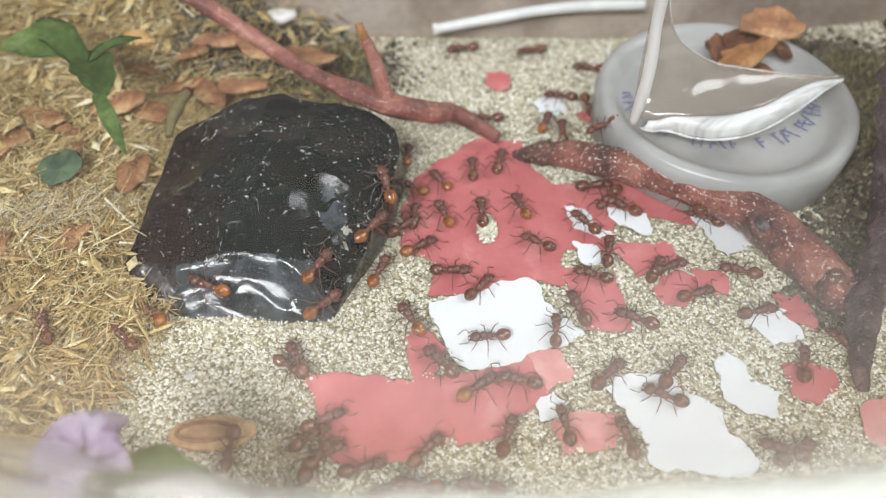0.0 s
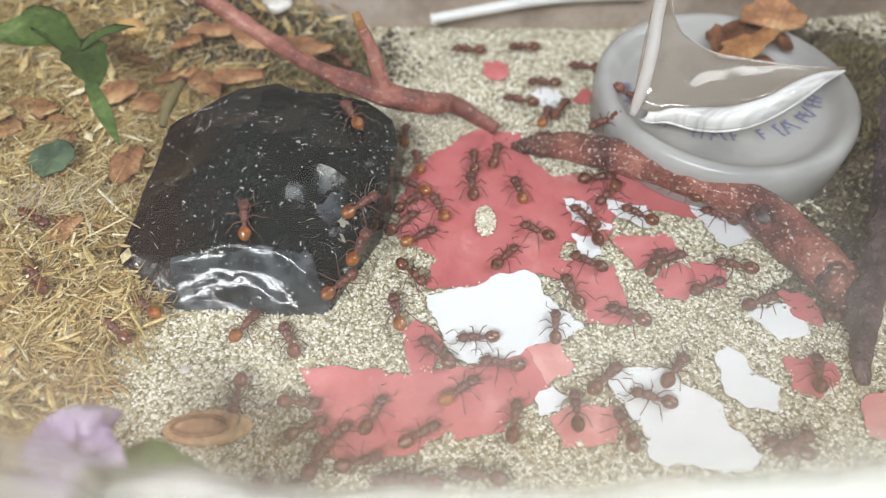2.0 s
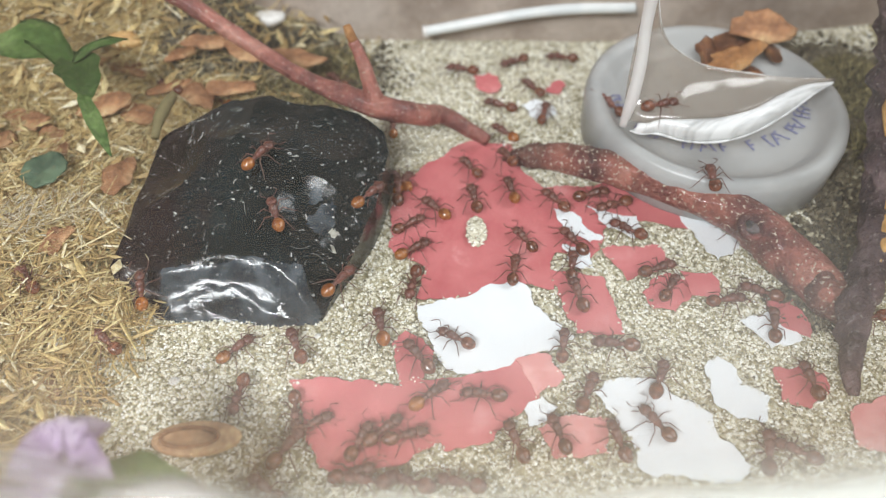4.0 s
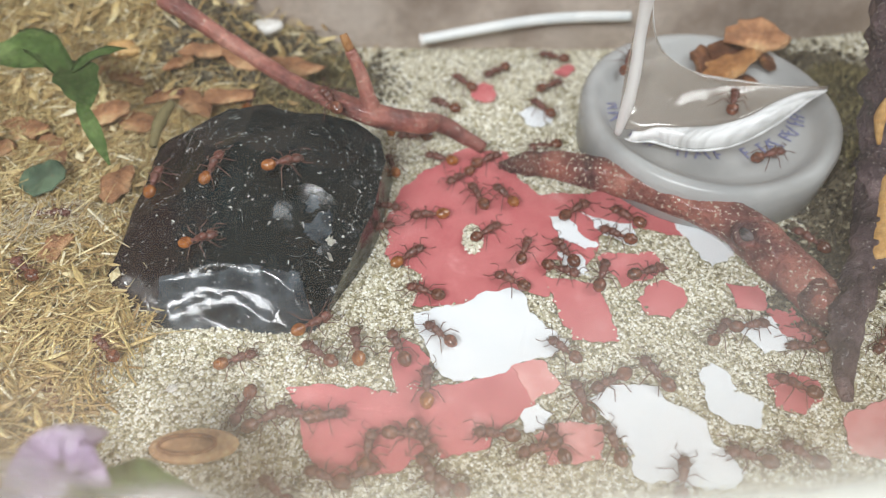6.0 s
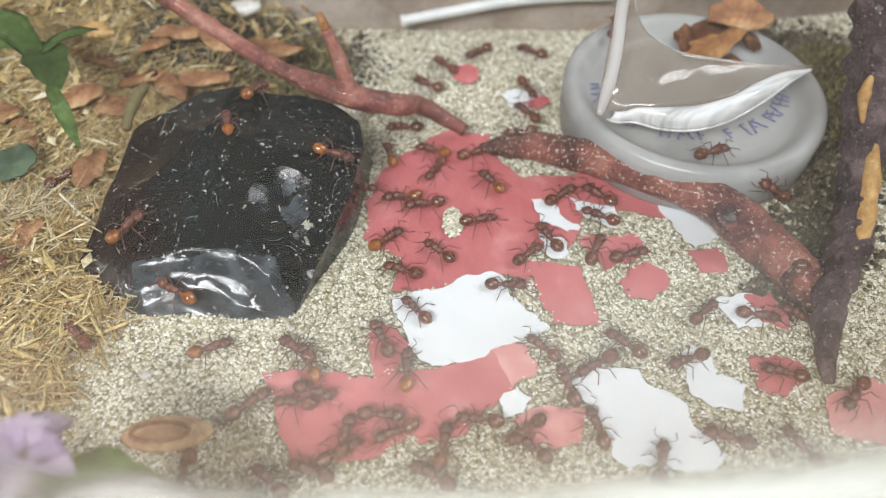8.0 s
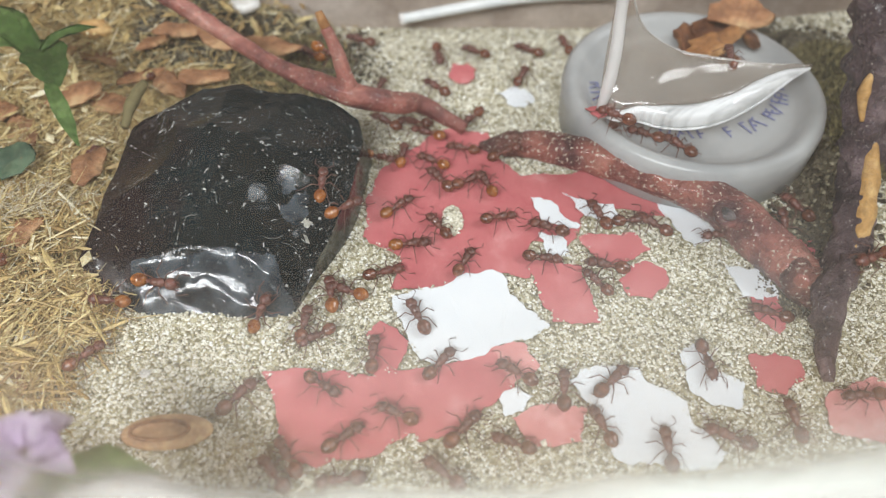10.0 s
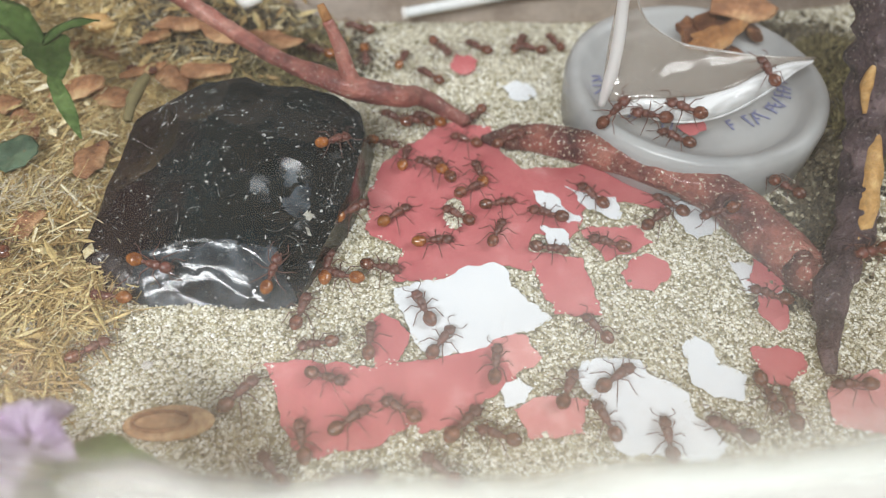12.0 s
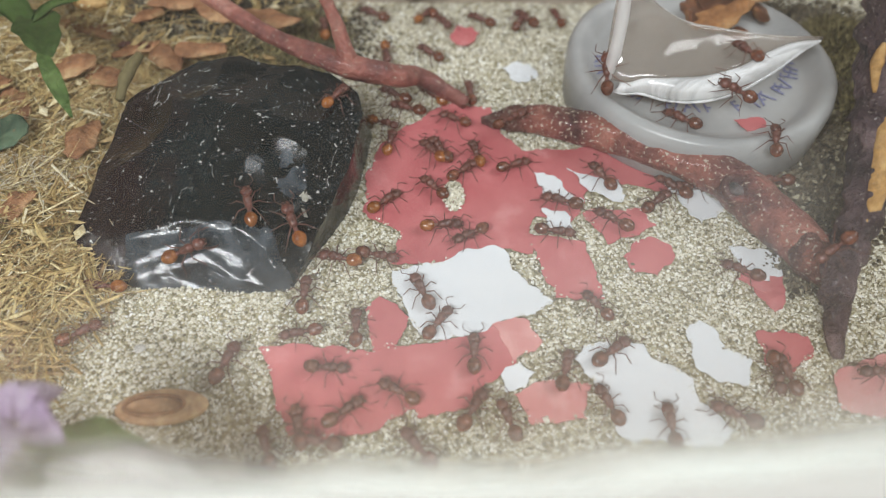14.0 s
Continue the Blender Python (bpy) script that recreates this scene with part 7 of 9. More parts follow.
    gait(ANTS[32], steps(ANTS[32], [(0, 0.77, 0.48, 0.03, 21, 0, 0), (0.5, 0.76, 0.48, 0.03, 21, 0, 0), (1, 0.76, 0.52, 0.03, 21, 0, 0), (1.5, 0.74, 0.56, 0.03, 21, 0, 0), (2, 0.77, 0.63, 0.03, 14, 0, 0), (2.5, 0.78, 0.70, 0.03, 10, 0, 0), (3, 0.84, 0.76, 0.03, 0, 0, 0), (5.5, 0.74, 0.88, 0.03, 37, 0, 0), (6, 0.78, 0.88, 0.03, 37, 0, 0), (6.5, 0.77, 0.87, 0.03, 37, 0, 0), (7, 0.76, 0.87, 0.03, 37, 0, 0), (7.5, 0.81, 0.81, 0.03, 37, 0, 0), (8, 0.84, 0.81, 0.03, 37, 0, 0), (10.5, 0.76, 0.73, 0.03, 22, 0, 0), (11, 0.73, 0.76, 0.03, 22, 0, 0), (11.5, 0.67, 0.80, 0.03, 15, 0, 0), (12, 0.66, 0.81, 0.03, 15, 0, 0), (12.5, 0.64, 0.83, 0.03, 15, 0, 0), (13, 0.62, 0.84, 0.03, 15, 0, 0), (13.5, 0.62, 0.84, 0.03, 15, 0, 0), (14, 0.62, 0.84, 0.03, 15, 0, 0)]), 32)
    gait(ANTS[33], steps(ANTS[33], [(0, 0.24, 0.37, 0.03, 4, 0, 0), (0.5, 0.21, 0.37, 0.03, 4, 0, 0), (1, 0.17, 0.42, 0.03, -1, 0, -0), (1.5, 0.18, 0.50, 0.02, -0, 0, -0), (2, 0.14, 0.71, 0.02, 5, 0, 0), (2.5, 0.25, 0.65, 0.02, 5, 0, 0), (3, 0.26, 0.65, 0.02, 5, 0, 0), (5.5, 0.38, 0.82, 0.03, 24, 0, 0), (6, 0.40, 0.86, 0.03, 24, 0, 0), (6.5, 0.31, 0.61, 0.03, 24, 0, 0), (7, 0.25, 0.57, 0.03, 41, 0, 0), (7.5, -0.00, 0.38, 0.02, 103, 0, -0), (8, -0.07, 0.40, 0.02, 98, 0, -0), (10.5, 0.17, 0.89, 0.02, 31, 0, 0), (11, 0.17, 0.90, 0.02, 31, 0, 0), (11.5, 0.18, 0.89, 0.02, 31, 0, 0), (12, 0.17, 0.89, 0.02, 31, 0, 0), (12.5, 0.17, 0.89, 0.02, 31, 0, 0), (13, 0.15, 0.91, 0.02, 31, 0, 0), (13.5, 0.13, 0.92, 0.02, 31, 0, 0), (14, 0.14, 0.92, 0.02, 31, 0, 0)]), 33)
    gait(ANTS[34], steps(ANTS[34], [(0, 0.52, 1.34, 0.04, -13, 0, -0), (0.5, 0.52, 1.33, 0.04, -13, 0, -0), (1, 0.49, 1.30, 0.04, -13, 0, -0), (1.5, 0.50, 1.28, 0.04, -13, 0, -0), (2, 0.49, 1.29, 0.04, -13, 0, -0), (2.5, 0.50, 1.26, 0.03, -13, 0, -0), (3, 0.53, 1.30, 0.04, -13, 0, -0), (4.25, 0.89, 1.35, 0.22, 45, -21, -18), (5.5, 1.22, 1.29, 0.36, 102, 7, -10), (6, 1.43, 1.92, -0.00, 102, 0, 0), (6.5, 1.53, 1.92, -0.00, 102, 0, 0), (7, 1.49, 1.86, -0.02, 102, -1, -0), (7.5, 1.34, 1.84, -0.02, 100, 0, -1), (8, 1.31, 1.86, -0.02, 100, 1, -1), (10.5, 0.55, 2.13, 0.01, 143, 0, 0), (11, 0.55, 2.14, 0.01, 143, 0, 0), (11.5, 0.55, 2.09, 0.01, 143, 0, 0), (12, 0.64, 2.03, -0.01, 143, 1, -0), (12.25, 0.60, 2.04, 0.01, 101, 0, 0), (12.5, 0.55, 2.08, 0.01, 59, 0, 0), (13, 0.56, 2.08, 0.01, 59, 0, 0), (13.5, 0.55, 2.09, 0.01, 59, 0, 0), (14, 0.58, 2.11, 0.01, 6, 0, 0)]), 34)
    gait(ANTS[35], steps(ANTS[35], [(0, 0.13, 1.21, 0.02, 1, 0, 0), (0.5, 0.13, 1.22, 0.02, 1, 0, 0), (1, 0.15, 1.20, 0.02, 1, 0, 0), (1.5, 0.14, 1.19, 0.02, 1, 0, 0), (2, 0.18, 1.20, 0.02, 1, 0, 0), (2.5, 0.24, 1.25, 0.03, -7, 0, -0), (3, 0.29, 1.29, 0.03, -15, 0, -0), (4.25, 0.23, 1.29, 0.03, 56, 0, 0), (5.5, 0.16, 1.28, 0.03, 126, 0, -0), (6, 0.16, 1.26, 0.02, 126, 0, -0), (6.5, 0.15, 1.26, 0.02, 126, 0, -0), (7, 0.11, 1.26, 0.02, 126, 0, -0), (7.5, 0.11, 1.07, 0.02, 150, 0, -0), (8, 0.08, 1.06, 0.02, 150, 0, -0), (9.25, 0.30, 1.27, 0.03, 108, 0, 0), (10.5, 0.52, 1.48, 0.04, 66, 0, 0), (11, 0.51, 1.49, 0.04, 66, 0, 0), (11.5, 0.50, 1.47, 0.04, 66, 0, 0), (12, 0.49, 1.46, 0.04, 66, 0, 0), (12.5, 0.42, 1.44, 0.04, 57, 0, 0), (13, 0.36, 1.44, 0.04, 62, 0, 0), (13.5, 0.34, 1.47, 0.04, 62, 0, 0), (14, 0.34, 1.51, 0.04, 62, 0, 0)]), 35)
    gait(ANTS[36], steps(ANTS[36], [(0, 1.84, 0.89, 0.00, -83, 0, -0), (0.5, 1.81, 0.85, 0.00, -83, 0, -0), (1, 1.85, 0.87, 0.00, -83, 0, -0), (1.5, 1.86, 0.85, 0.00, -83, 0, -0), (2, 1.88, 0.87, 0.01, -83, 0, -0), (2.5, 1.96, 0.86, 0.01, -85, 0, -0), (3, 2.00, 0.85, 0.01, -85, 0, -0), (5.5, 1.74, 0.63, 0.00, -53, 0, -0), (6, 1.73, 0.62, 0.00, -53, 0, -0), (6.5, 1.73, 0.62, 0.00, -53, 0, -0), (7, 1.74, 0.63, 0.00, -53, 0, -0), (7.5, 1.77, 0.58, 0.00, -53, 0, -0), (8, 1.78, 0.57, 0.00, -53, 0, -0), (10.5, 2.50, 1.39, 0.56, -33, -21, 13), (11, 2.48, 1.42, 0.56, -33, -21, 15), (11.5, 2.47, 1.48, 0.56, -33, -17, 13), (12, 2.41, 1.07, 0.93, -52, 44, 13), (12.5, 2.40, 1.06, 0.97, -52, 45, 14), (13, 2.37, 1.10, 0.94, -52, -10, -56), (13.5, 2.27, 1.18, 1.05, -15, 45, -19), (14, 2.27, 1.25, 1.10, -14, 47, -18)]), 36)
    gait(ANTS[37], steps(ANTS[37], [(0, 1.99, 0.64, 0.01, 139, 0, -0), (0.5, 1.99, 0.62, 0.01, 139, 0, -0), (1, 1.99, 0.62, 0.01, 139, 0, -0), (1.5, 2.00, 0.61, 0.01, 139, 0, -0), (2, 1.98, 0.57, 0.01, 139, 0, -0), (2.5, 2.07, 0.63, 0.01, 139, 0, -0), (3, 2.04, 0.61, 0.01, 139, 0, -0), (4.25, 2.25, 0.56, 0.02, 95, 0, 0), (5.5, 2.46, 0.52, 0.03, 51, 0, 0), (6, 2.42, 0.48, 0.02, 51, 0, 0), (6.5, 2.39, 0.49, 0.02, 51, 0, 0), (7, 2.33, 0.56, 0.02, 49, 0, 0), (7.5, 2.31, 0.57, 0.02, 49, 0, 0), (8, 2.28, 0.55, 0.02, 49, 0, 0), (10.5, 2.58, 1.14, 1.16, 60, 0, -29), (11, 2.86, 1.03, 1.21, 60, -1, -12), (11.5, 3.09, 0.92, 1.17, 60, 13, -48), (12, 3.21, 0.86, 1.13, 60, 3, -21), (12.5, 3.34, 0.86, 1.16, 60, 15, -29), (13, 3.75, 0.91, 1.04, 60, 24, -30), (13.5, 3.78, 0.92, 1.06, 60, 26, -31), (14, 3.78, 0.92, 1.08, 60, 26, -31)]), 37)
    gait(ANTS[38], steps(ANTS[38], [(0, 2.16, 0.49, 0.01, 56, 0, 0), (0.5, 2.26, 0.34, 0.02, 56, 0, 0), (1, 2.32, 0.22, 0.02, 56, 0, 0), (1.5, 2.34, 0.21, 0.02, 56, 0, 0), (2, 2.33, 0.19, 0.02, 56, 0, 0), (2.5, 2.30, 0.18, 0.02, 56, 0, 0), (3, 2.34, 0.10, 0.02, 56, 0, 0), (5.5, 2.22, 0.17, 0.01, 62, 0, 0), (6, 2.23, 0.16, 0.01, 62, 0, 0), (6.5, 2.22, 0.14, 0.01, 62, 0, 0), (7, 2.24, 0.16, 0.01, 62, 0, 0), (7.5, 2.23, 0.18, 0.01, 62, 0, 0), (8, 2.24, 0.18, 0.01, 62, 0, 0), (10.5, 3.01, 1.38, 0.53, 65, 0, 1), (11, 3.00, 1.40, 0.53, 65, 0, 1), (11.5, 3.05, 1.39, 0.52, 65, 0, 1), (12, 2.84, 0.97, 0.96, 74, -0, -38), (12.5, 2.83, 0.96, 0.99, 74, -4, -36), (13, 3.01, 1.42, 0.52, 85, 1, 1), (13.5, 3.01, 1.42, 0.52, 85, 1, 1), (14, 3.01, 1.43, 0.52, 85, 1, 1)]), 38)
    gait(ANTS[39], steps(ANTS[39], [(0, 1.86, -0.28, 0.00, -12, 0, -0), (0.5, 1.84, -0.27, 0.00, -12, 0, -0), (1, 1.84, -0.17, 0.00, -15, 0, -0), (1.5, 1.83, -0.12, 0.00, -15, 0, -0), (2, 1.70, -0.06, 0.01, 11, 0, 0), (2.5, 1.59, -0.07, 0.01, 34, 0, 0), (3, 1.58, -0.03, 0.01, 34, 0, 0), (5.5, 1.52, -0.14, 0.01, 29, 0, 0), (6, 1.51, -0.14, 0.01, 29, 0, 0), (6.5, 1.50, -0.13, 0.01, 29, 0, 0), (7, 1.49, -0.11, 0.01, 29, 0, 0), (7.5, 1.51, -0.11, 0.01, 29, 0, 0), (8, 1.53, -0.17, 0.01, 29, 0, 0), (10.5, 1.55, 0.01, 0.01, 72, 0, 0), (11, 1.56, 0.05, 0.01, 72, 0, 0), (11.5, 1.52, 0.04, 0.01, 72, 0, 0), (12, 1.52, 0.07, 0.01, 72, 0, 0), (12.5, 1.58, 0.02, 0.01, 72, 0, 0), (13, 1.59, 0.01, 0.01, 72, 0, 0), (13.5, 1.59, 0.01, 0.01, 72, 0, 0), (14, 1.67, -0.01, 0.01, 72, 0, 0)]), 39)
    gait(ANTS[40], steps(ANTS[40], [(0, 3.21, 0.28, 0.02, 62, 0, 0), (0.5, 3.19, 0.26, 0.02, 62, 0, 0), (1, 3.26, 0.25, 0.02, 62, 0, 0), (1.5, 3.34, 0.22, 0.02, 62, 0, 0), (2, 3.39, 0.18, 0.02, 62, 0, 0), (2.5, 3.39, 0.18, 0.02, 62, 0, 0), (3, 3.38, 0.17, 0.02, 62, 0, 0), (5.5, 4.63, -0.10, 0.05, 8, 0, 0), (6, 4.75, 0.04, 0.05, 40, 0, 0), (6.5, 4.62, 0.31, 0.05, 73, 0, 0), (7, 4.63, 0.39, 0.05, 57, 0, 0), (7.5, 4.54, 0.36, 0.28, 55, -28, 17), (8, 4.38, 0.30, 0.47, 52, 45, -39), (10.5, 4.87, 0.21, 0.07, 31, 0, 0), (11, 4.77, 0.40, 0.07, 35, 0, 0), (11.5, 4.82, 0.52, 0.08, 61, 0, 0), (12, 4.74, 0.48, 0.07, 46, 0, 0), (12.5, 4.74, 0.41, 0.06, 46, 0, 0), (13, 4.66, 0.29, 0.06, 80, 0, 0), (13.5, 4.46, 0.26, 0.04, 88, 0, 0), (14, 4.46, 0.31, 0.04, 88, 0, 0)]), 40)
    gait(ANTS[41], steps(ANTS[41], [(0, 2.95, 0.31, 0.26, 32, -8, 7), (0.5, 2.93, 0.30, 0.32, 32, 22, -52), (1, 2.97, 0.33, 0.21, 32, -17, 28), (1.5, 2.90, 0.36, 0.24, 29, -18, 28), (2, 2.90, 0.36, 0.24, 29, -18, 28), (2.5, 2.89, 0.37, 0.25, 29, -18, 28), (3, 2.89, 0.31, 0.33, 29, 20, -41), (4.25, 3.49, 0.34, 0.81, -21, -12, -3), (5.5, 4.54, 1.23, 0.53, -70, 1, -2), (6, 4.36, 1.15, 0.53, -70, 1, -2), (6.5, 4.19, 1.07, 0.53, -70, 0, -1), (7, 4.10, 1.01, 0.53, -70, 0, -1), (7.5, 3.97, 0.94, 0.53, -70, -0, -2), (8, 3.74, 0.83, 0.53, -70, -1, -4), (9.25, 3.51, 0.89, 0.53, -8, -3, 0), (10.5, 3.25, 0.94, 0.53, 54, -1, 3), (11, 3.25, 0.94, 0.53, 54, -1, 3), (11.5, 3.25, 0.94, 0.53, 54, -1, 3), (12, 3.25, 0.94, 0.53, 54, -1, 3), (12.5, 3.25, 0.94, 0.53, 54, -1, 3), (13, 3.27, 0.94, 0.53, 54, -1, 3), (13.5, 3.27, 0.94, 0.53, 54, -1, 3), (14, 3.27, 0.94, 0.53, 54, -1, 3)]), 41)
    gait(ANTS[42], steps(ANTS[42], [(0, 1.61, -0.68, 0.01, 71, 0, 0), (0.5, 1.60, -0.66, 0.01, 71, 0, 0), (1, 1.58, -0.65, 0.01, 71, 0, 0), (1.5, 1.58, -0.65, 0.01, 71, 0, 0), (2, 1.57, -0.59, 0.01, 62, 0, 0), (2.5, 1.54, -0.55, 0.01, 62, 0, 0), (3, 1.54, -0.52, 0.01, 62, 0, 0), (3.88, 1.51, -0.48, 0.01, 1, 0, 0), (4.75, 1.48, -0.45, 0.01, -60, 0, 0), (5.5, 1.46, -0.42, 0.01, -112, 0, -0), (6, 1.43, -0.43, 0.01, -112, 0, -0), (6.5, 1.47, -0.55, 0.01, -92, 0, -0), (7, 1.33, -0.74, 0.01, -92, 0, -0), (7.5, 1.04, -0.86, 0.02, -92, 0, -0), (8, 0.94, -0.94, 0.02, -92, 0, -0), (10.5, 1.49, -0.50, 0.01, -101, 0, -0), (11, 1.49, -0.50, 0.01, -101, 0, -0), (11.5, 1.50, -0.51, 0.01, -101, 0, -0), (12, 1.50, -0.51, 0.01, -101, 0, -0), (12.5, 1.52, -0.52, 0.01, -101, 0, -0), (13, 1.53, -0.52, 0.01, -101, 0, -0), (13.5, 1.52, -0.52, 0.01, -101, 0, -0), (14, 1.55, -0.51, 0.01, -101, 0, -0)]), 42)
    gait(ANTS[43], steps(ANTS[43], [(0, 1.37, -1.19, 0.02, 18, 0, 0), (0.5, 1.36, -1.15, 0.02, 18, 0, 0), (1, 1.33, -1.12, 0.02, 18, 0, 0), (1.5, 1.34, -1.06, 0.01, 18, 0, 0), (2, 1.32, -1.04, 0.01, 18, 0, 0), (2.5, 1.31, -1.05, 0.01, 18, 0, 0), (3, 1.29, -1.04, 0.01, 18, 0, 0), (5.5, 1.96, -0.61, 0.00, -12, 0, -0), (6, 1.94, -0.51, 0.00, -19, 0, -0), (6.5, 2.01, -0.40, 0.00, -12, 0, -0), (7, 2.11, -0.35, 0.00, -25, 0, -0), (7.5, 2.15, -0.34, 0.01, -25, 0, -0), (8, 2.11, -0.37, 0.00, -25, 0, -0), (10.5, 2.25, 0.25, 0.01, 27, 0, 0), (11, 2.23, 0.21, 0.01, 27, 0, 0), (11.5, 2.19, 0.22, 0.01, 27, 0, 0), (12, 2.15, 0.40, 0.01, 38, 0, 0), (12.5, 2.21, 0.26, 0.01, 38, 0, 0), (13, 2.24, 0.29, 0.01, 38, 0, 0), (13.5, 2.24, 0.32, 0.02, 38, 0, 0), (14, 2.25, 0.42, 0.02, 27, 0, 0)]), 43)
    gait(ANTS[44], steps(ANTS[44], [(0, 2.04, -1.34, 0.01, 65, 0, 0), (0.5, 2.03, -1.37, 0.01, 65, 0, 0), (1, 2.00, -1.38, 0.01, 65, 0, 0), (1.5, 1.97, -1.38, 0.01, 65, 0, 0), (2, 1.94, -1.38, 0.01, 65, 0, 0), (2.5, 1.93, -1.38, 0.01, 65, 0, 0), (3, 1.91, -1.39, 0.01, 65, 0, 0), (5.5, 1.82, -2.05, 0.02, 118, 0, -0), (6, 1.81, -2.05, 0.02, 118, 0, -0), (6.5, 1.82, -2.04, 0.02, 118, 0, -0), (7, 1.81, -2.03, 0.02, 118, 0, -0), (7.5, 1.86, -2.04, 0.02, 118, 0, -0), (8, 1.87, -2.05, 0.02, 118, 0, -0), (10.5, 2.24, -0.45, 0.01, 70, 0, 0), (11, 2.24, -0.42, 0.01, 70, 0, 0), (11.5, 2.23, -0.43, 0.01, 70, 0, 0), (12, 2.24, -0.43, 0.01, 70, 0, 0), (12.5, 2.24, -0.43, 0.01, 70, 0, 0), (13, 2.23, -0.41, 0.01, 70, 0, 0), (13.5, 2.25, -0.39, 0.01, 70, 0, 0), (14, 2.28, -0.32, 0.01, 54, 0, 0)]), 44)
    gait(ANTS[45], steps(ANTS[45], [(0, 2.42, -0.58, 0.01, -30, 0, -0), (0.5, 2.42, -0.58, 0.01, -30, 0, -0), (1, 2.42, -0.58, 0.01, -30, 0, -0), (1.5, 2.42, -0.58, 0.01, -30, 0, -0), (2, 2.41, -0.59, 0.01, -30, 0, -0), (2.5, 2.41, -0.59, 0.01, -30, 0, -0), (3, 2.41, -0.59, 0.01, -30, 0, -0), (5.5, 3.20, -1.34, 0.03, -41, 0, -0), (6, 3.21, -1.38, 0.03, -41, 0, -0), (6.5, 3.19, -1.40, 0.03, -41, 0, -0), (7, 3.19, -1.38, 0.03, -41, 0, -0), (7.5, 3.19, -1.34, 0.03, -41, 0, -0), (8, 3.25, -1.35, 0.03, -50, 0, -0), (8.88, 3.46, -0.85, 0.03, 8, 0, 0), (9.75, 3.67, -0.34, 0.02, 65, 0, 0), (10.5, 3.69, -0.31, 0.59, 115, -37, -5), (11, 3.70, -0.35, 0.57, 102, -35, -15), (11.5, 3.68, -0.32, 0.58, 102, -35, -13), (12, 3.58, -0.27, 0.49, 100, -39, -24), (12.5, 3.54, 0.08, 0.02, 117, 0, -0), (13, 3.41, 0.22, 0.01, 85, 0, 0), (13.5, 3.38, 0.24, 0.02, 85, 0, 0), (14, 3.38, 0.23, 0.02, 85, 0, 0)]), 45)
    gait(ANTS[46], steps(ANTS[46], [(0, 2.59, -0.56, 0.02, -69, 0, -0), (0.5, 2.59, -0.54, 0.02, -69, 0, -0), (1, 2.58, -0.54, 0.02, -69, 0, -0), (1.5, 2.58, -0.53, 0.02, -69, 0, -0), (2, 2.58, -0.55, 0.02, -69, 0, -0), (2.5, 2.58, -0.54, 0.02, -69, 0, -0), (3, 2.58, -0.55, 0.02, -69, 0, -0), (5.5, 2.54, -0.48, 0.02, -74, 0, -0), (6, 2.52, -0.47, 0.02, -74, 0, -0), (6.5, 2.52, -0.48, 0.02, -74, 0, -0), (7, 2.52, -0.47, 0.02, -74, 0, -0), (7.5, 2.52, -0.48, 0.02, -74, 0, -0), (8, 2.52, -0.48, 0.02, -74, 0, -0), (10.5, 2.73, 0.12, 0.02, -87, 0, -0), (11, 2.81, 0.09, 0.02, -82, 0, -0), (11.5, 2.89, 0.06, 0.02, -75, 0, -0), (12, 2.93, -0.03, 0.02, -51, 0, -0), (12.5, 2.89, -0.04, 0.02, -51, 0, -0), (13, 2.90, -0.04, 0.02, -51, 0, -0), (13.5, 2.89, -0.03, 0.02, -51, 0, -0), (14, 2.89, -0.03, 0.02, -51, 0, -0)]), 46)
    gait(ANTS[47], steps(ANTS[47], [(0, 3.45, -0.63, 0.03, 75, 0, 0), (0.5, 3.45, -0.69, 0.03, 75, 0, 0), (1, 3.44, -0.69, 0.03, 75, 0, 0), (1.5, 3.41, -0.68, 0.03, 75, 0, 0), (2, 3.39, -0.66, 0.03, 75, 0, 0), (2.5, 3.38, -0.67, 0.03, 75, 0, 0), (3, 3.39, -0.66, 0.03, 75, 0, 0), (5.5, 4.38, -1.41, 0.02, 53, 0, 0), (6, 4.37, -1.43, 0.02, 53, 0, 0), (6.5, 4.36, -1.42, 0.02, 53, 0, 0), (7, 4.37, -1.41, 0.02, 53, 0, 0), (7.5, 4.37, -1.41, 0.02, 53, 0, 0), (8, 4.37, -1.42, 0.02, 53, 0, 0), (10.5, 5.01, -1.09, 0.90, 117, 3, -38), (11, 4.96, -1.13, 0.88, 112, 3, -30), (11.5, 4.95, -1.15, 0.84, 107, 10, -34), (12, 4.88, -1.18, 0.81, 105, 11, -23), (12.5, 4.70, -1.25, 0.84, 101, -20, -25), (13, 4.58, -1.19, 0.74, 103, -37, 0), (13.5, 4.52, -1.24, 0.67, 110, -34, 0), (14, 4.48, -1.27, 0.65, 113, -33, 2)]), 47)
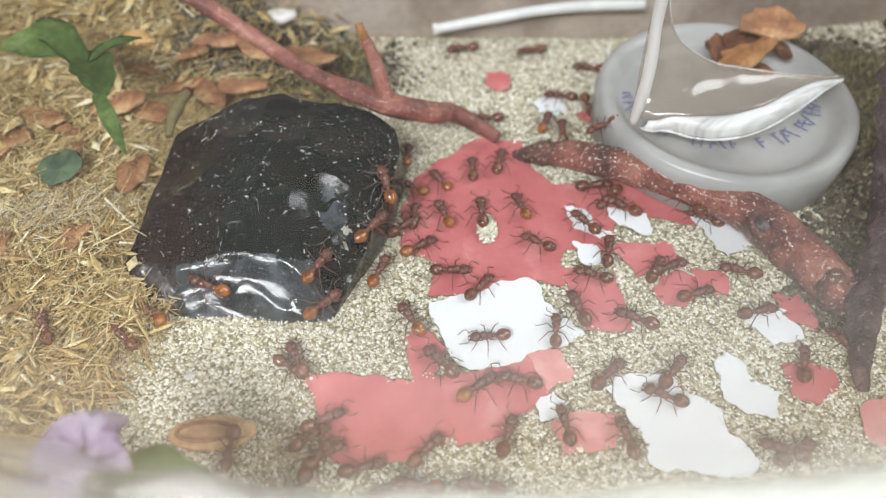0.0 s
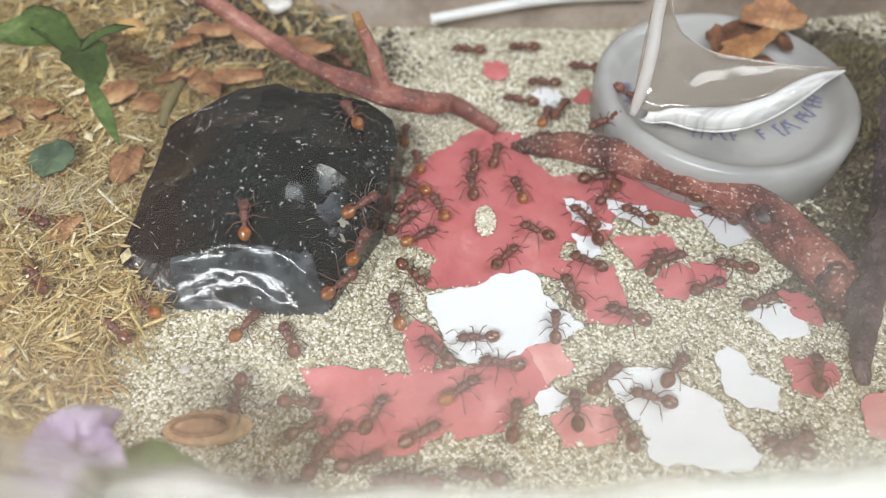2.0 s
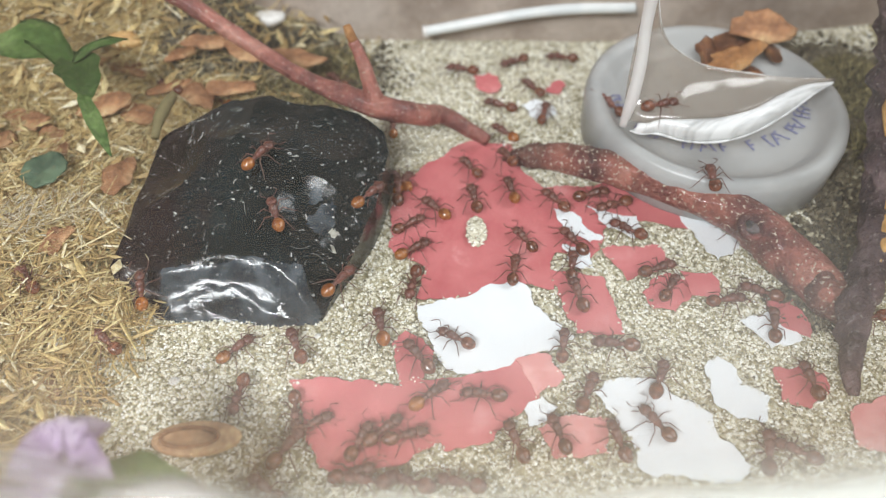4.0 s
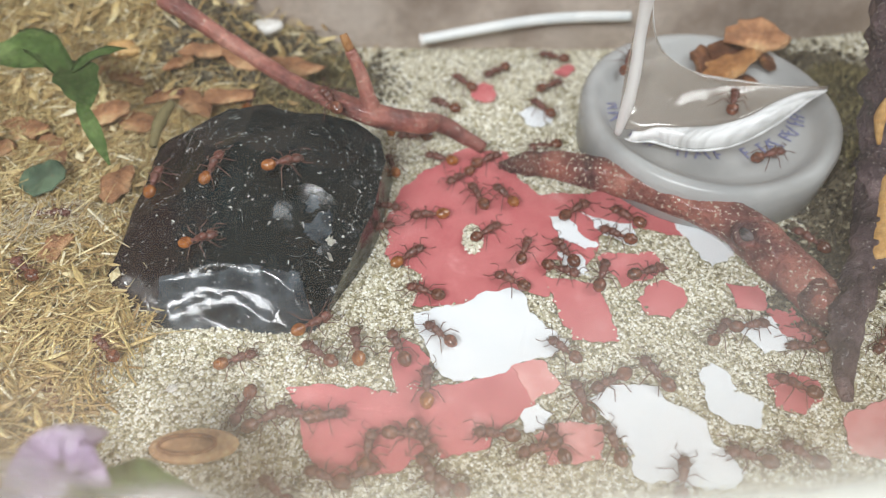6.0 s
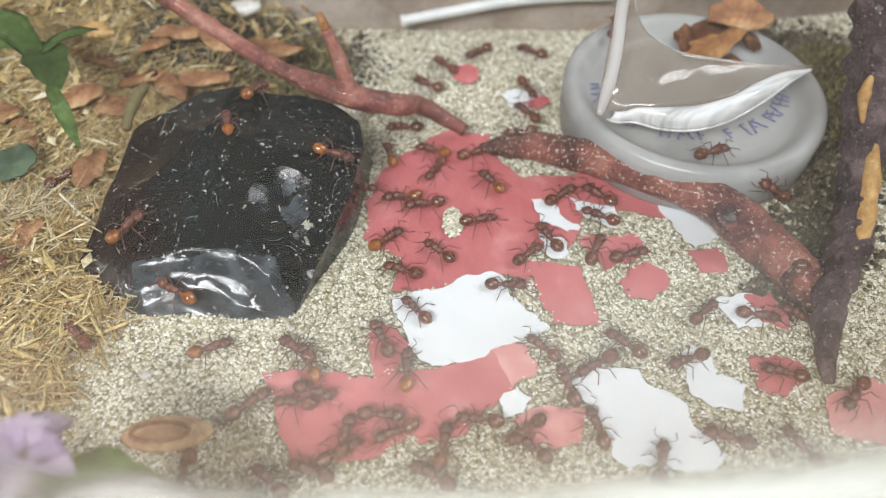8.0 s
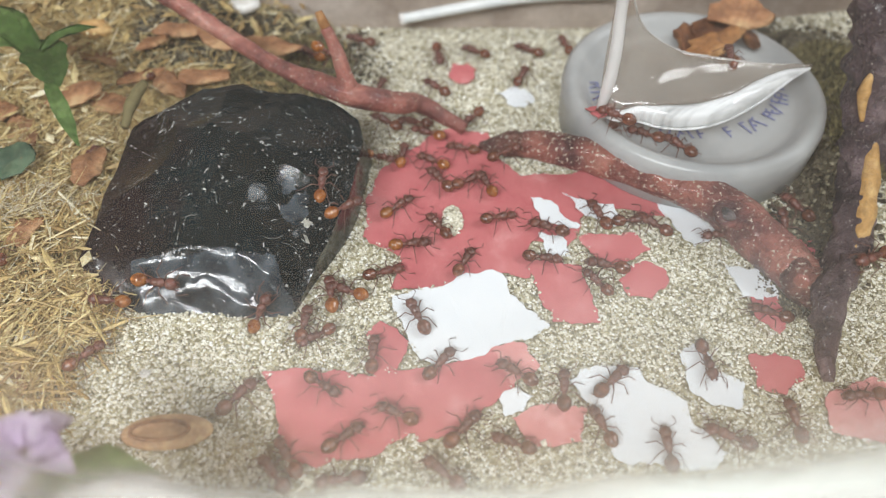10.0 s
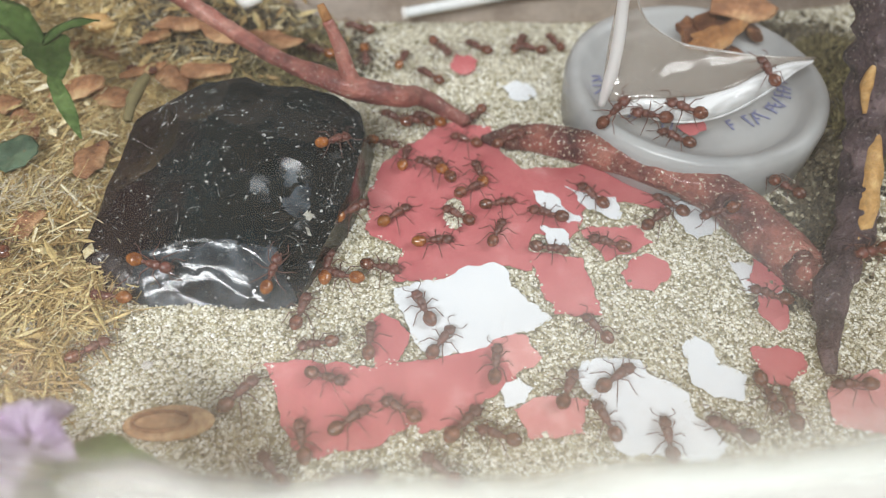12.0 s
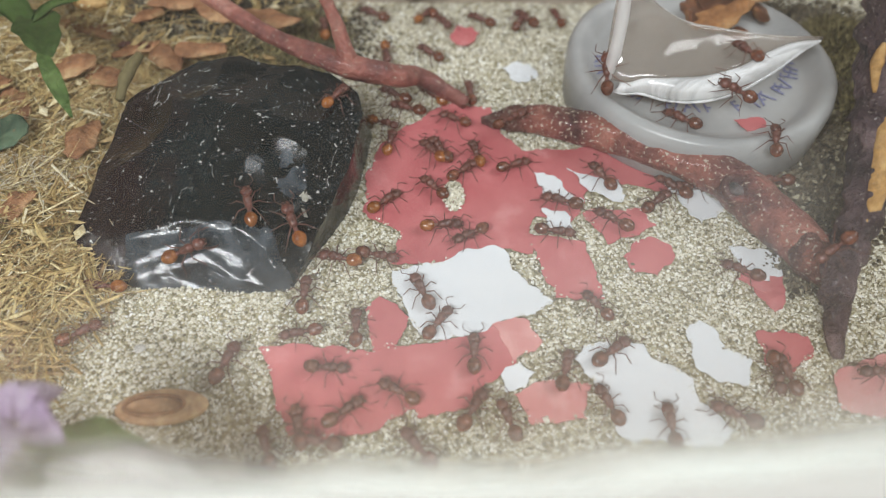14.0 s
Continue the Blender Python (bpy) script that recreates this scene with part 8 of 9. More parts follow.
    gait(ANTS[48], steps(ANTS[48], [(0, 2.84, -0.98, 0.03, -74, 0, -0), (0.5, 2.95, -0.93, 0.03, -78, 0, -0), (1, 3.05, -0.97, 0.03, -66, 0, -0), (1.5, 3.01, -0.98, 0.03, -66, 0, -0), (2, 2.98, -0.97, 0.03, -66, 0, -0), (2.5, 2.99, -1.00, 0.03, -66, 0, -0), (3, 3.05, -1.00, 0.03, -66, 0, -0), (5.5, 3.63, -1.20, 0.02, -108, 0, -0), (6, 3.60, -1.29, 0.02, -82, 0, -0), (6.5, 3.73, -1.30, 0.02, -79, 0, -0), (7, 3.79, -1.35, 0.02, -89, 0, -0), (7.5, 3.84, -1.32, 0.02, -89, 0, -0), (8, 3.88, -1.40, 0.02, -102, 0, -0), (9.25, 4.11, -0.92, 0.55, -42, 37, -7), (10.5, 4.63, 0.22, 0.05, 18, 0, 0), (11, 4.54, 0.35, 0.35, 29, -20, 0), (11.5, 4.55, 0.36, 0.36, 29, -20, 0), (12, 4.42, 0.30, 0.38, 1, -37, -17), (12.5, 4.25, 0.23, 0.57, -6, 24, 12), (13, 4.21, 0.23, 0.71, -10, 24, 12), (13.5, 4.19, 0.28, 0.80, -12, 8, 4), (14, 4.19, 0.28, 0.80, -12, 8, 4)]), 48)
    gait(ANTS[49], steps(ANTS[49], [(0, 3.52, -1.24, 0.03, -77, 0, -0), (0.5, 3.48, -1.25, 0.03, -77, 0, -0), (1, 3.43, -1.28, 0.03, -77, 0, -0), (1.5, 3.46, -1.27, 0.03, -77, 0, -0), (2, 3.56, -1.19, 0.03, -69, 0, -0), (2.5, 3.58, -1.21, 0.03, -69, 0, -0), (3, 3.58, -1.24, 0.02, -69, 0, -0), (4.25, 3.89, -1.41, 0.02, 9, 0, 0), (5.5, 4.19, -1.58, 0.01, 88, 0, 0), (6, 4.19, -1.58, 0.01, 88, 0, 0), (6.5, 4.07, -1.61, 0.01, 81, 0, 0), (7, 3.94, -1.64, 0.01, 88, 0, 0), (7.5, 3.46, -1.78, 0.02, 103, 0, -0), (8, 2.91, -1.99, 0.02, 109, 0, -0), (9.25, 3.04, -2.02, 0.02, 158, 0, 0), (10.5, 3.18, -2.05, 0.02, 207, 0, -0), (11, 3.29, -2.35, 0.02, 225, 0, -0), (11.5, 3.47, -2.50, 0.02, 217, 0, -0), (12, 3.63, -2.53, 0.02, 192, 0, -0), (12.5, 3.72, -2.55, 0.02, 176, 0, -0), (13, 3.71, -2.49, 0.02, 176, 0, -0), (13.5, 3.70, -2.48, 0.02, 176, 0, -0), (14, 3.68, -2.48, 0.02, 176, 0, -0)]), 49)
    gait(ANTS[50], steps(ANTS[50], [(0, 3.85, -1.94, 0.02, -18, 0, -0), (0.5, 3.86, -2.25, 0.02, -18, 0, -0), (1, 3.87, -2.26, 0.02, -18, 0, -0), (1.5, 3.92, -2.19, 0.02, -13, 0, -0), (2, 3.94, -2.14, 0.02, -13, 0, -0), (2.5, 3.95, -2.10, 0.02, -13, 0, -0), (3, 4.00, -2.13, 0.02, -28, 0, -0), (4.25, 3.98, -2.09, 0.02, 22, 0, 0), (5.5, 3.96, -2.05, 0.02, 73, 0, 0), (6, 3.91, -2.10, 0.02, 60, 0, 0), (6.5, 3.92, -2.13, 0.02, 60, 0, 0), (7, 3.99, -2.11, 0.02, 60, 0, 0), (7.5, 3.93, -2.16, 0.02, 74, 0, 0), (8, 3.94, -2.16, 0.02, 74, 0, 0), (10.5, 4.03, -1.24, 0.02, 67, 0, 0), (11, 3.99, -1.21, 0.02, 67, 0, 0), (11.5, 4.05, -1.23, 0.02, 67, 0, 0), (12, 4.04, -1.24, 0.02, 67, 0, 0), (12.5, 3.90, -1.23, 0.02, 58, 0, 0), (13, 3.70, -1.16, 0.02, 64, 0, 0), (13.5, 3.70, -1.15, 0.02, 64, 0, 0), (14, 3.67, -1.13, 0.03, 64, 0, 0)]), 50)
    gait(ANTS[51], steps(ANTS[51], [(0, 1.61, -2.10, 0.03, -47, 0, -0), (0.5, 1.58, -2.17, 0.03, -47, 0, -0), (1, 1.59, -2.18, 0.03, -47, 0, -0), (1.5, 1.57, -2.21, 0.03, -47, 0, -0), (2, 1.56, -2.23, 0.03, -47, 0, -0), (2.5, 1.56, -2.23, 0.03, -47, 0, -0), (3, 1.53, -2.26, 0.03, -47, 0, -0), (5.5, 1.45, -2.27, 0.03, 15, 0, 0), (6, 1.46, -2.29, 0.03, 15, 0, 0), (6.5, 1.49, -2.29, 0.03, 15, 0, 0), (7, 1.49, -2.29, 0.03, 15, 0, 0), (7.5, 1.52, -2.30, 0.03, 15, 0, 0), (8, 1.52, -2.30, 0.03, 15, 0, 0), (10.5, 2.07, -2.27, 0.02, -56, 0, -0), (11, 2.07, -2.31, 0.02, -56, 0, -0), (11.5, 2.06, -2.32, 0.02, -56, 0, -0), (12, 2.03, -2.33, 0.02, -56, 0, -0), (12.5, 2.00, -2.31, 0.02, -56, 0, -0), (13, 1.95, -2.28, 0.02, -56, 0, -0), (13.5, 2.01, -2.23, 0.02, -54, 0, -0), (14, 1.98, -2.20, 0.02, -54, 0, -0)]), 51)
    gait(ANTS[52], steps(ANTS[52], [(0, 2.19, -2.36, 0.02, 67, 0, 0), (0.5, 2.18, -2.42, 0.02, 67, 0, 0), (1, 2.11, -2.42, 0.02, 63, 0, 0), (1.5, 2.15, -2.45, 0.02, 63, 0, 0), (2, 2.04, -2.46, 0.02, 71, 0, 0), (2.5, 2.02, -2.39, 0.02, 63, 0, 0), (3, 2.02, -2.39, 0.02, 63, 0, 0), (5.5, 2.42, -3.15, 0.03, -17, 0, -0), (6, 2.38, -3.17, 0.03, -17, 0, -0), (6.5, 2.40, -3.16, 0.03, -17, 0, -0), (7, 2.38, -3.15, 0.03, -17, 0, -0), (7.5, 2.36, -3.20, 0.03, -17, 0, -0), (8, 2.37, -3.18, 0.03, -17, 0, -0), (10.5, 2.47, -3.03, 0.03, 1, 0, 0), (11, 2.47, -3.02, 0.03, 1, 0, 0), (11.5, 2.46, -3.03, 0.03, 1, 0, 0), (12, 2.45, -3.04, 0.03, 1, 0, 0), (12.5, 2.46, -3.05, 0.03, 1, 0, 0), (13, 2.44, -3.04, 0.03, 1, 0, 0), (13.5, 2.44, -3.05, 0.03, 1, 0, 0), (14, 2.44, -3.05, 0.03, 1, 0, 0)]), 52)
    gait(ANTS[53], steps(ANTS[53], [(0, 2.35, -2.05, 0.01, -40, 0, -0), (0.5, 2.32, -2.08, 0.01, -40, 0, -0), (1, 2.31, -2.07, 0.01, -40, 0, -0), (1.5, 2.33, -2.09, 0.01, -40, 0, -0), (2, 2.36, -2.11, 0.01, -40, 0, -0), (2.5, 2.33, -2.09, 0.01, -40, 0, -0), (3, 2.30, -2.09, 0.01, -40, 0, -0), (5.5, 2.33, -2.04, 0.01, 23, 0, 0), (6, 2.35, -1.94, 0.01, 34, 0, 0), (6.5, 2.34, -1.82, 0.01, 44, 0, 0), (7, 2.25, -1.80, 0.01, 50, 0, 0), (7.5, 2.25, -1.79, 0.01, 50, 0, 0), (8, 2.24, -1.77, 0.01, 50, 0, 0), (10.5, 3.03, 0.24, 0.02, 47, 0, 0), (11, 3.05, 0.26, 0.02, 47, 0, 0), (11.5, 3.11, 0.23, 0.02, 47, 0, 0), (12, 3.15, 0.22, 0.02, 47, 0, 0), (12.5, 3.16, 0.20, 0.02, 47, 0, 0), (13, 3.15, 0.22, 0.02, 47, 0, 0), (13.5, 3.14, 0.22, 0.02, 47, 0, 0), (14, 3.14, 0.23, 0.02, 47, 0, 0)]), 53)
    gait(ANTS[54], steps(ANTS[54], [(0, 1.70, -2.85, 0.02, 16, 0, 0), (0.5, 1.70, -2.85, 0.02, 16, 0, 0), (1, 1.71, -2.84, 0.02, 16, 0, 0), (1.5, 1.69, -2.83, 0.02, 16, 0, 0), (2, 1.69, -2.83, 0.02, 16, 0, 0), (2.5, 1.69, -2.84, 0.02, 16, 0, 0), (3, 1.70, -2.84, 0.02, 16, 0, 0), (5.5, 1.74, -2.80, 0.02, 14, 0, 0), (6, 1.74, -2.80, 0.02, 14, 0, 0), (6.5, 1.75, -2.80, 0.02, 14, 0, 0), (7, 1.74, -2.80, 0.02, 14, 0, 0), (7.5, 1.76, -2.80, 0.02, 14, 0, 0), (8, 1.77, -2.79, 0.03, 14, 0, 0), (10.5, 1.83, -2.80, 0.03, 23, 0, 0), (11, 1.83, -2.82, 0.03, 23, 0, 0), (11.5, 1.83, -2.83, 0.03, 23, 0, 0), (12, 1.84, -2.83, 0.03, 23, 0, 0), (12.5, 1.84, -2.83, 0.03, 23, 0, 0), (13, 1.84, -2.82, 0.03, 23, 0, 0), (13.5, 1.84, -2.83, 0.03, 23, 0, 0), (14, 1.85, -2.82, 0.03, 23, 0, 0)]), 54)
    gait(ANTS[55], steps(ANTS[55], [(0, 3.43, -3.01, 0.02, -64, 0, -0), (0.5, 3.48, -2.97, 0.02, -64, 0, -0), (1, 3.43, -2.96, 0.02, -64, 0, -0), (1.5, 3.43, -2.98, 0.02, -64, 0, -0), (2, 3.42, -2.97, 0.02, -64, 0, -0), (2.5, 3.38, -2.93, 0.02, -64, 0, -0), (3, 3.36, -2.94, 0.02, -64, 0, -0), (4.25, 3.23, -2.95, 0.02, 4, 0, 0), (5.5, 3.10, -2.96, 0.02, 71, 0, 0), (6, 3.15, -2.94, 0.02, 71, 0, 0), (6.5, 3.14, -2.91, 0.02, 71, 0, 0), (7, 3.13, -2.89, 0.02, 71, 0, 0), (7.5, 3.13, -2.89, 0.02, 71, 0, 0), (8, 3.12, -2.92, 0.02, 71, 0, 0), (10.5, 3.13, -2.93, 0.02, 64, 0, 0), (11, 3.13, -2.92, 0.02, 64, 0, 0), (11.5, 3.14, -2.93, 0.02, 64, 0, 0), (12, 3.13, -2.94, 0.02, 64, 0, 0), (12.5, 3.13, -2.95, 0.02, 64, 0, 0), (13, 3.12, -2.95, 0.02, 64, 0, 0), (13.5, 3.12, -2.95, 0.02, 64, 0, 0), (14, 3.12, -2.94, 0.02, 64, 0, 0)]), 55)
    gait(ANTS[56], steps(ANTS[56], [(0, 0.01, 4.08, 0.02, 100, 0, -0), (0.5, 0.18, 3.96, 0.02, 100, 0, -0), (1, 0.14, 3.87, 0.02, 85, 0, 0), (1.5, 0.18, 3.81, 0.02, 85, 0, 0), (2, 0.15, 3.78, 0.02, 85, 0, 0), (2.5, 0.17, 3.75, 0.02, 85, 0, 0), (3, 0.16, 3.69, 0.02, 97, 0, -0), (5.5, 0.22, 3.46, 0.03, 42, 0, 0), (6, 0.25, 3.43, 0.03, 42, 0, 0), (6.5, 0.24, 3.38, 0.03, 42, 0, 0), (7, 0.24, 3.35, 0.03, 42, 0, 0), (7.5, 0.21, 3.37, 0.03, 42, 0, 0), (8, 0.24, 3.40, 0.03, 42, 0, 0), (8.88, 0.20, 3.50, 0.02, 103, 0, 0), (9.75, 0.16, 3.60, 0.02, 164, 0, 0), (10.5, 0.13, 3.69, 0.02, 215, 0, -0), (11, 0.14, 3.69, 0.02, 215, 0, -0), (11.5, 0.18, 3.62, 0.02, 217, 0, -0), (12, 0.15, 3.69, 0.02, 217, 0, -0), (12.5, 0.13, 3.74, 0.02, 217, 0, -0), (13, 0.15, 3.80, 0.02, 217, 0, -0), (13.5, 0.17, 3.84, 0.02, 217, 0, -0), (14, 0.16, 3.89, 0.02, 217, 0, -0)]), 56)
    gait(ANTS[57], steps(ANTS[57], [(0, 1.17, 4.02, 0.02, 102, 0, -0), (0.5, 1.15, 4.04, 0.02, 102, 0, -0), (1, 1.12, 3.98, 0.02, 93, 0, -0), (1.5, 1.09, 3.91, 0.02, 79, 0, 0), (2, 1.06, 3.86, 0.02, 90, 0, 0), (2.5, 1.08, 3.78, 0.02, 109, 0, -0), (3, 1.13, 3.79, 0.02, 109, 0, -0), (5.5, 0.81, 3.80, 0.02, 126, 0, -0), (6, 0.80, 3.76, 0.02, 126, 0, -0), (6.5, 0.79, 3.74, 0.02, 126, 0, -0), (7, 0.80, 3.77, 0.02, 126, 0, -0), (7.5, 0.78, 3.76, 0.02, 126, 0, -0), (8, 0.79, 3.77, 0.02, 126, 0, -0), (10.5, 0.74, 3.71, 0.02, 55, 0, 0), (11, 0.75, 3.69, 0.03, 55, 0, 0), (11.5, 0.77, 3.67, 0.03, 55, 0, 0), (12, 0.76, 3.68, 0.03, 55, 0, 0), (12.5, 0.77, 3.79, 0.02, 76, 0, 0), (13, 0.81, 3.87, 0.02, 57, 0, 0), (13.5, 0.79, 3.86, 0.02, 57, 0, 0), (14, 0.81, 3.90, 0.02, 57, 0, 0)]), 57)
    gait(ANTS[58], steps(ANTS[58], [(0, 1.53, 2.82, 0.03, 82, 0, 0), (0.5, 1.54, 2.85, 0.03, 82, 0, 0), (1, 1.47, 2.89, 0.03, 87, 0, 0), (1.5, 1.38, 2.91, 0.03, 90, 0, 0), (2, 1.31, 2.93, 0.03, 87, 0, 0), (2.5, 1.20, 2.96, 0.03, 84, 0, 0), (3, 1.07, 2.92, 0.03, 91, 0, -0), (4.25, 1.38, 3.20, 0.02, 16, 0, 0), (5.5, 1.70, 3.48, 0.02, -59, 0, -0), (6, 1.65, 3.37, 0.02, -59, 0, -0), (6.5, 1.43, 3.34, 0.02, -59, 0, -0), (7, 1.55, 3.15, 0.03, -106, 0, -0), (7.5, 1.54, 3.01, 0.03, -132, 0, -0), (8, 1.51, 2.82, 0.03, -156, 0, -0), (9.25, 1.48, 3.02, 0.03, -82, 0, 0), (10.5, 1.44, 3.23, 0.03, -8, 0, -0), (11, 1.50, 3.65, 0.02, -8, 0, -0), (11.5, 1.49, 3.77, 0.02, -11, 0, -0), (12, 1.43, 3.79, 0.02, -26, 0, -0), (12.5, 1.45, 3.80, 0.02, -26, 0, -0), (13, 1.47, 3.83, 0.02, -26, 0, -0), (13.5, 1.46, 3.85, 0.02, -26, 0, -0), (14, 1.44, 3.86, 0.02, -26, 0, -0)]), 58)
    gait(ANTS[59], steps(ANTS[59], [(0, 0.35, 2.31, 0.01, 90, 0, 0), (0.5, 0.51, 2.35, 0.02, 90, 0, 0), (1, 0.82, 2.47, 0.02, 90, 0, 0), (1.5, 0.99, 2.41, 0.02, 90, 0, 0), (2, 0.92, 2.50, 0.02, 76, 0, 0), (2.5, 0.86, 2.60, 0.02, 66, 0, 0), (3, 0.86, 2.60, 0.02, 66, 0, 0), (5.5, 0.14, 2.83, 0.02, 69, 0, 0), (6, -0.06, 2.86, 0.02, 58, 0, 0), (6.5, -0.06, 2.88, 0.02, 58, 0, 0), (7, -0.05, 2.90, 0.02, 58, 0, 0), (7.5, -0.06, 2.92, 0.02, 58, 0, 0), (8, -0.04, 2.93, 0.02, 58, 0, 0), (10.5, -1.26, 4.19, 0.03, 67, 0, 0), (11, -1.26, 4.21, 0.03, 67, 0, 0), (11.5, -1.23, 4.20, 0.03, 67, 0, 0), (12, -1.20, 4.21, 0.03, 67, 0, 0), (12.5, -0.95, 4.04, 0.02, 67, 0, 0), (13, -0.92, 3.99, 0.02, 67, 0, 0), (13.5, -0.92, 4.05, 0.02, 57, 0, 0), (14, -0.91, 4.05, 0.02, 57, 0, 0)]), 59)
    gait(ANTS[60], steps(ANTS[60], [(0, 1.49, 2.02, 0.01, -2, 0, -0), (0.5, 1.53, 1.89, 0.01, -2, 0, -0), (1, 1.38, 2.02, 0.01, -40, 0, -0), (1.5, 1.50, 2.18, 0.01, -44, 0, -0), (2, 1.51, 2.32, 0.02, -31, 0, -0), (2.5, 1.57, 2.29, 0.02, -44, 0, -0), (3, 1.38, 2.32, 0.02, -44, 0, -0), (4.25, 1.42, 2.55, 0.02, -3, 0, 0), (5.5, 1.47, 2.79, 0.03, 38, 0, 0), (6, 1.47, 2.79, 0.03, 38, 0, 0), (6.5, 1.49, 2.56, 0.03, 38, 0, 0), (7, 1.52, 2.34, 0.02, 38, 0, 0), (7.5, 1.48, 2.30, 0.02, 38, 0, 0), (8, 1.45, 2.25, 0.02, 38, 0, 0), (10.5, -0.03, 2.92, 0.02, 48, 0, 0), (11, -0.03, 2.94, 0.02, 48, 0, 0), (11.5, -0.02, 2.94, 0.02, 48, 0, 0), (12, -0.02, 2.95, 0.02, 48, 0, 0), (12.5, -0.02, 2.97, 0.02, 48, 0, 0), (13, -0.01, 3.00, 0.02, 48, 0, 0), (13.5, -0.02, 3.01, 0.02, 48, 0, 0), (14, -0.01, 3.03, 0.02, 48, 0, 0)]), 60)
    gait(ANTS[61], steps(ANTS[61], [(0, 1.94, 2.62, 0.00, -173, -0, -0), (0.5, 1.93, 1.80, 0.72, -151, 13, 31), (1, 1.95, 1.63, 0.74, -109, 14, 7), (1.5, 2.12, 1.75, 0.79, -58, -16, 7), (2, 2.34, 1.97, 0.57, -109, -23, -8), (2.5, 2.34, 1.97, 0.57, -109, -23, -8), (3, 2.33, 1.96, 0.57, -109, -23, -9), (4.25, 2.89, 1.21, 1.24, -62, 9, 13), (5.5, 3.72, 1.28, 1.24, -14, -3, -4), (6, 3.72, 1.42, 1.24, -19, 4, 2), (6.5, 4.38, 2.91, 0.53, -23, 4, -1), (7, 4.42, 3.14, 0.56, -21, 25, -5), (7.5, 4.39, 3.23, 0.60, -21, 32, -4), (8, 4.37, 3.25, 0.61, -21, 32, -4), (10.5, 4.06, 1.56, 1.24, -5, 4, -0), (11, 4.17, 1.30, 1.25, -5, 12, 11), (11.5, 4.30, 1.41, 1.25, 16, 22, 10), (12, 4.35, 1.44, 1.24, 16, 10, 7), (12.5, 4.36, 1.40, 1.24, 16, 22, 11), (13, 4.14, 1.30, 1.26, 22, 28, 7), (13.5, 4.01, 1.40, 1.25, 26, -7, -2), (14, 4.01, 1.40, 1.25, 26, -7, -2)]), 61)
    gait(ANTS[62], steps(ANTS[62], [(0, 1.96, 1.50, 0.58, 98, -26, -3), (0.5, 1.97, 1.47, 0.58, 98, -26, -4), (1, 1.98, 1.46, 0.56, 98, -26, -4), (1.5, 1.99, 1.43, 0.57, 98, -26, -5), (2, 1.99, 1.42, 0.58, 98, -26, -6), (2.5, 2.00, 1.40, 0.59, 98, -26, -6), (3, 1.98, 1.43, 0.57, 98, -26, -5), (4.25, 2.32, 2.23, 0.59, 42, 26, 23), (5.5, 2.65, 3.03, 0.67, -15, 18, 35), (6, 2.68, 3.10, 0.71, -13, 21, 34), (6.5, 2.72, 3.20, 0.77, -9, 20, 23), (7, 2.76, 3.28, 0.81, -13, 9, 11), (7.5, 2.76, 3.28, 0.81, -13, 9, 11), (8, 2.76, 3.29, 0.81, -13, 9, 11), (10.5, 2.06, 3.87, 0.01, 18, 0, 0), (11, 1.99, 3.80, 0.01, 18, 0, 0), (11.5, 1.99, 3.78, 0.01, 18, 0, 0), (12, 2.02, 3.84, 0.01, 26, 0, 0), (12.5, 2.02, 3.87, 0.01, 26, 0, 0), (13, 2.05, 3.94, 0.01, 16, 0, 0), (13.5, 2.06, 3.98, 0.01, 16, 0, 0), (14, 2.05, 3.98, 0.01, 16, 0, 0)]), 62)
    gait(ANTS[63], steps(ANTS[63], [(0, 4.42, -1.67, 0.02, 41, 0, 0), (0.5, 4.41, -1.80, 0.33, 41, 8, -39), (1, 4.36, -1.65, 0.35, 69, -22, -40), (1.5, 4.47, -1.42, 0.02, 69, 0, 0), (2, 4.46, -1.43, 0.02, 69, 0, 0), (2.5, 4.46, -1.42, 0.02, 69, 0, 0), (3, 4.43, -1.43, 0.02, 69, 0, 0), (4.25, 5.14, -1.18, 0.00, 109, 0, 0), (5.5, 5.38, -1.02, 0.01, 149, 0, -0), (6, 5.13, -1.49, 0.01, 136, 0, -0), (6.5, 4.89, -1.96, 0.02, 71, 0, 0), (7, 4.64, -2.43, 0.02, 136, 0, -0), (7.5, 4.64, -2.43, 0.02, 136, 0, -0), (8, 4.64, -2.43, 0.02, 136, 0, -0), (10.5, 4.73, -2.47, 0.02, 88, 0, 0), (11, 4.69, -2.45, 0.02, 88, 0, 0), (11.5, 4.70, -2.44, 0.02, 88, 0, 0), (12, 4.60, -2.43, 0.02, 90, 0, 0), (12.5, 4.70, -2.42, 0.02, 90, 0, 0), (13, 4.84, -2.44, 0.02, 90, 0, 0), (13.5, 4.82, -2.48, 0.02, 90, 0, 0), (14, 4.80, -2.46, 0.02, 90, 0, 0)]), 63)
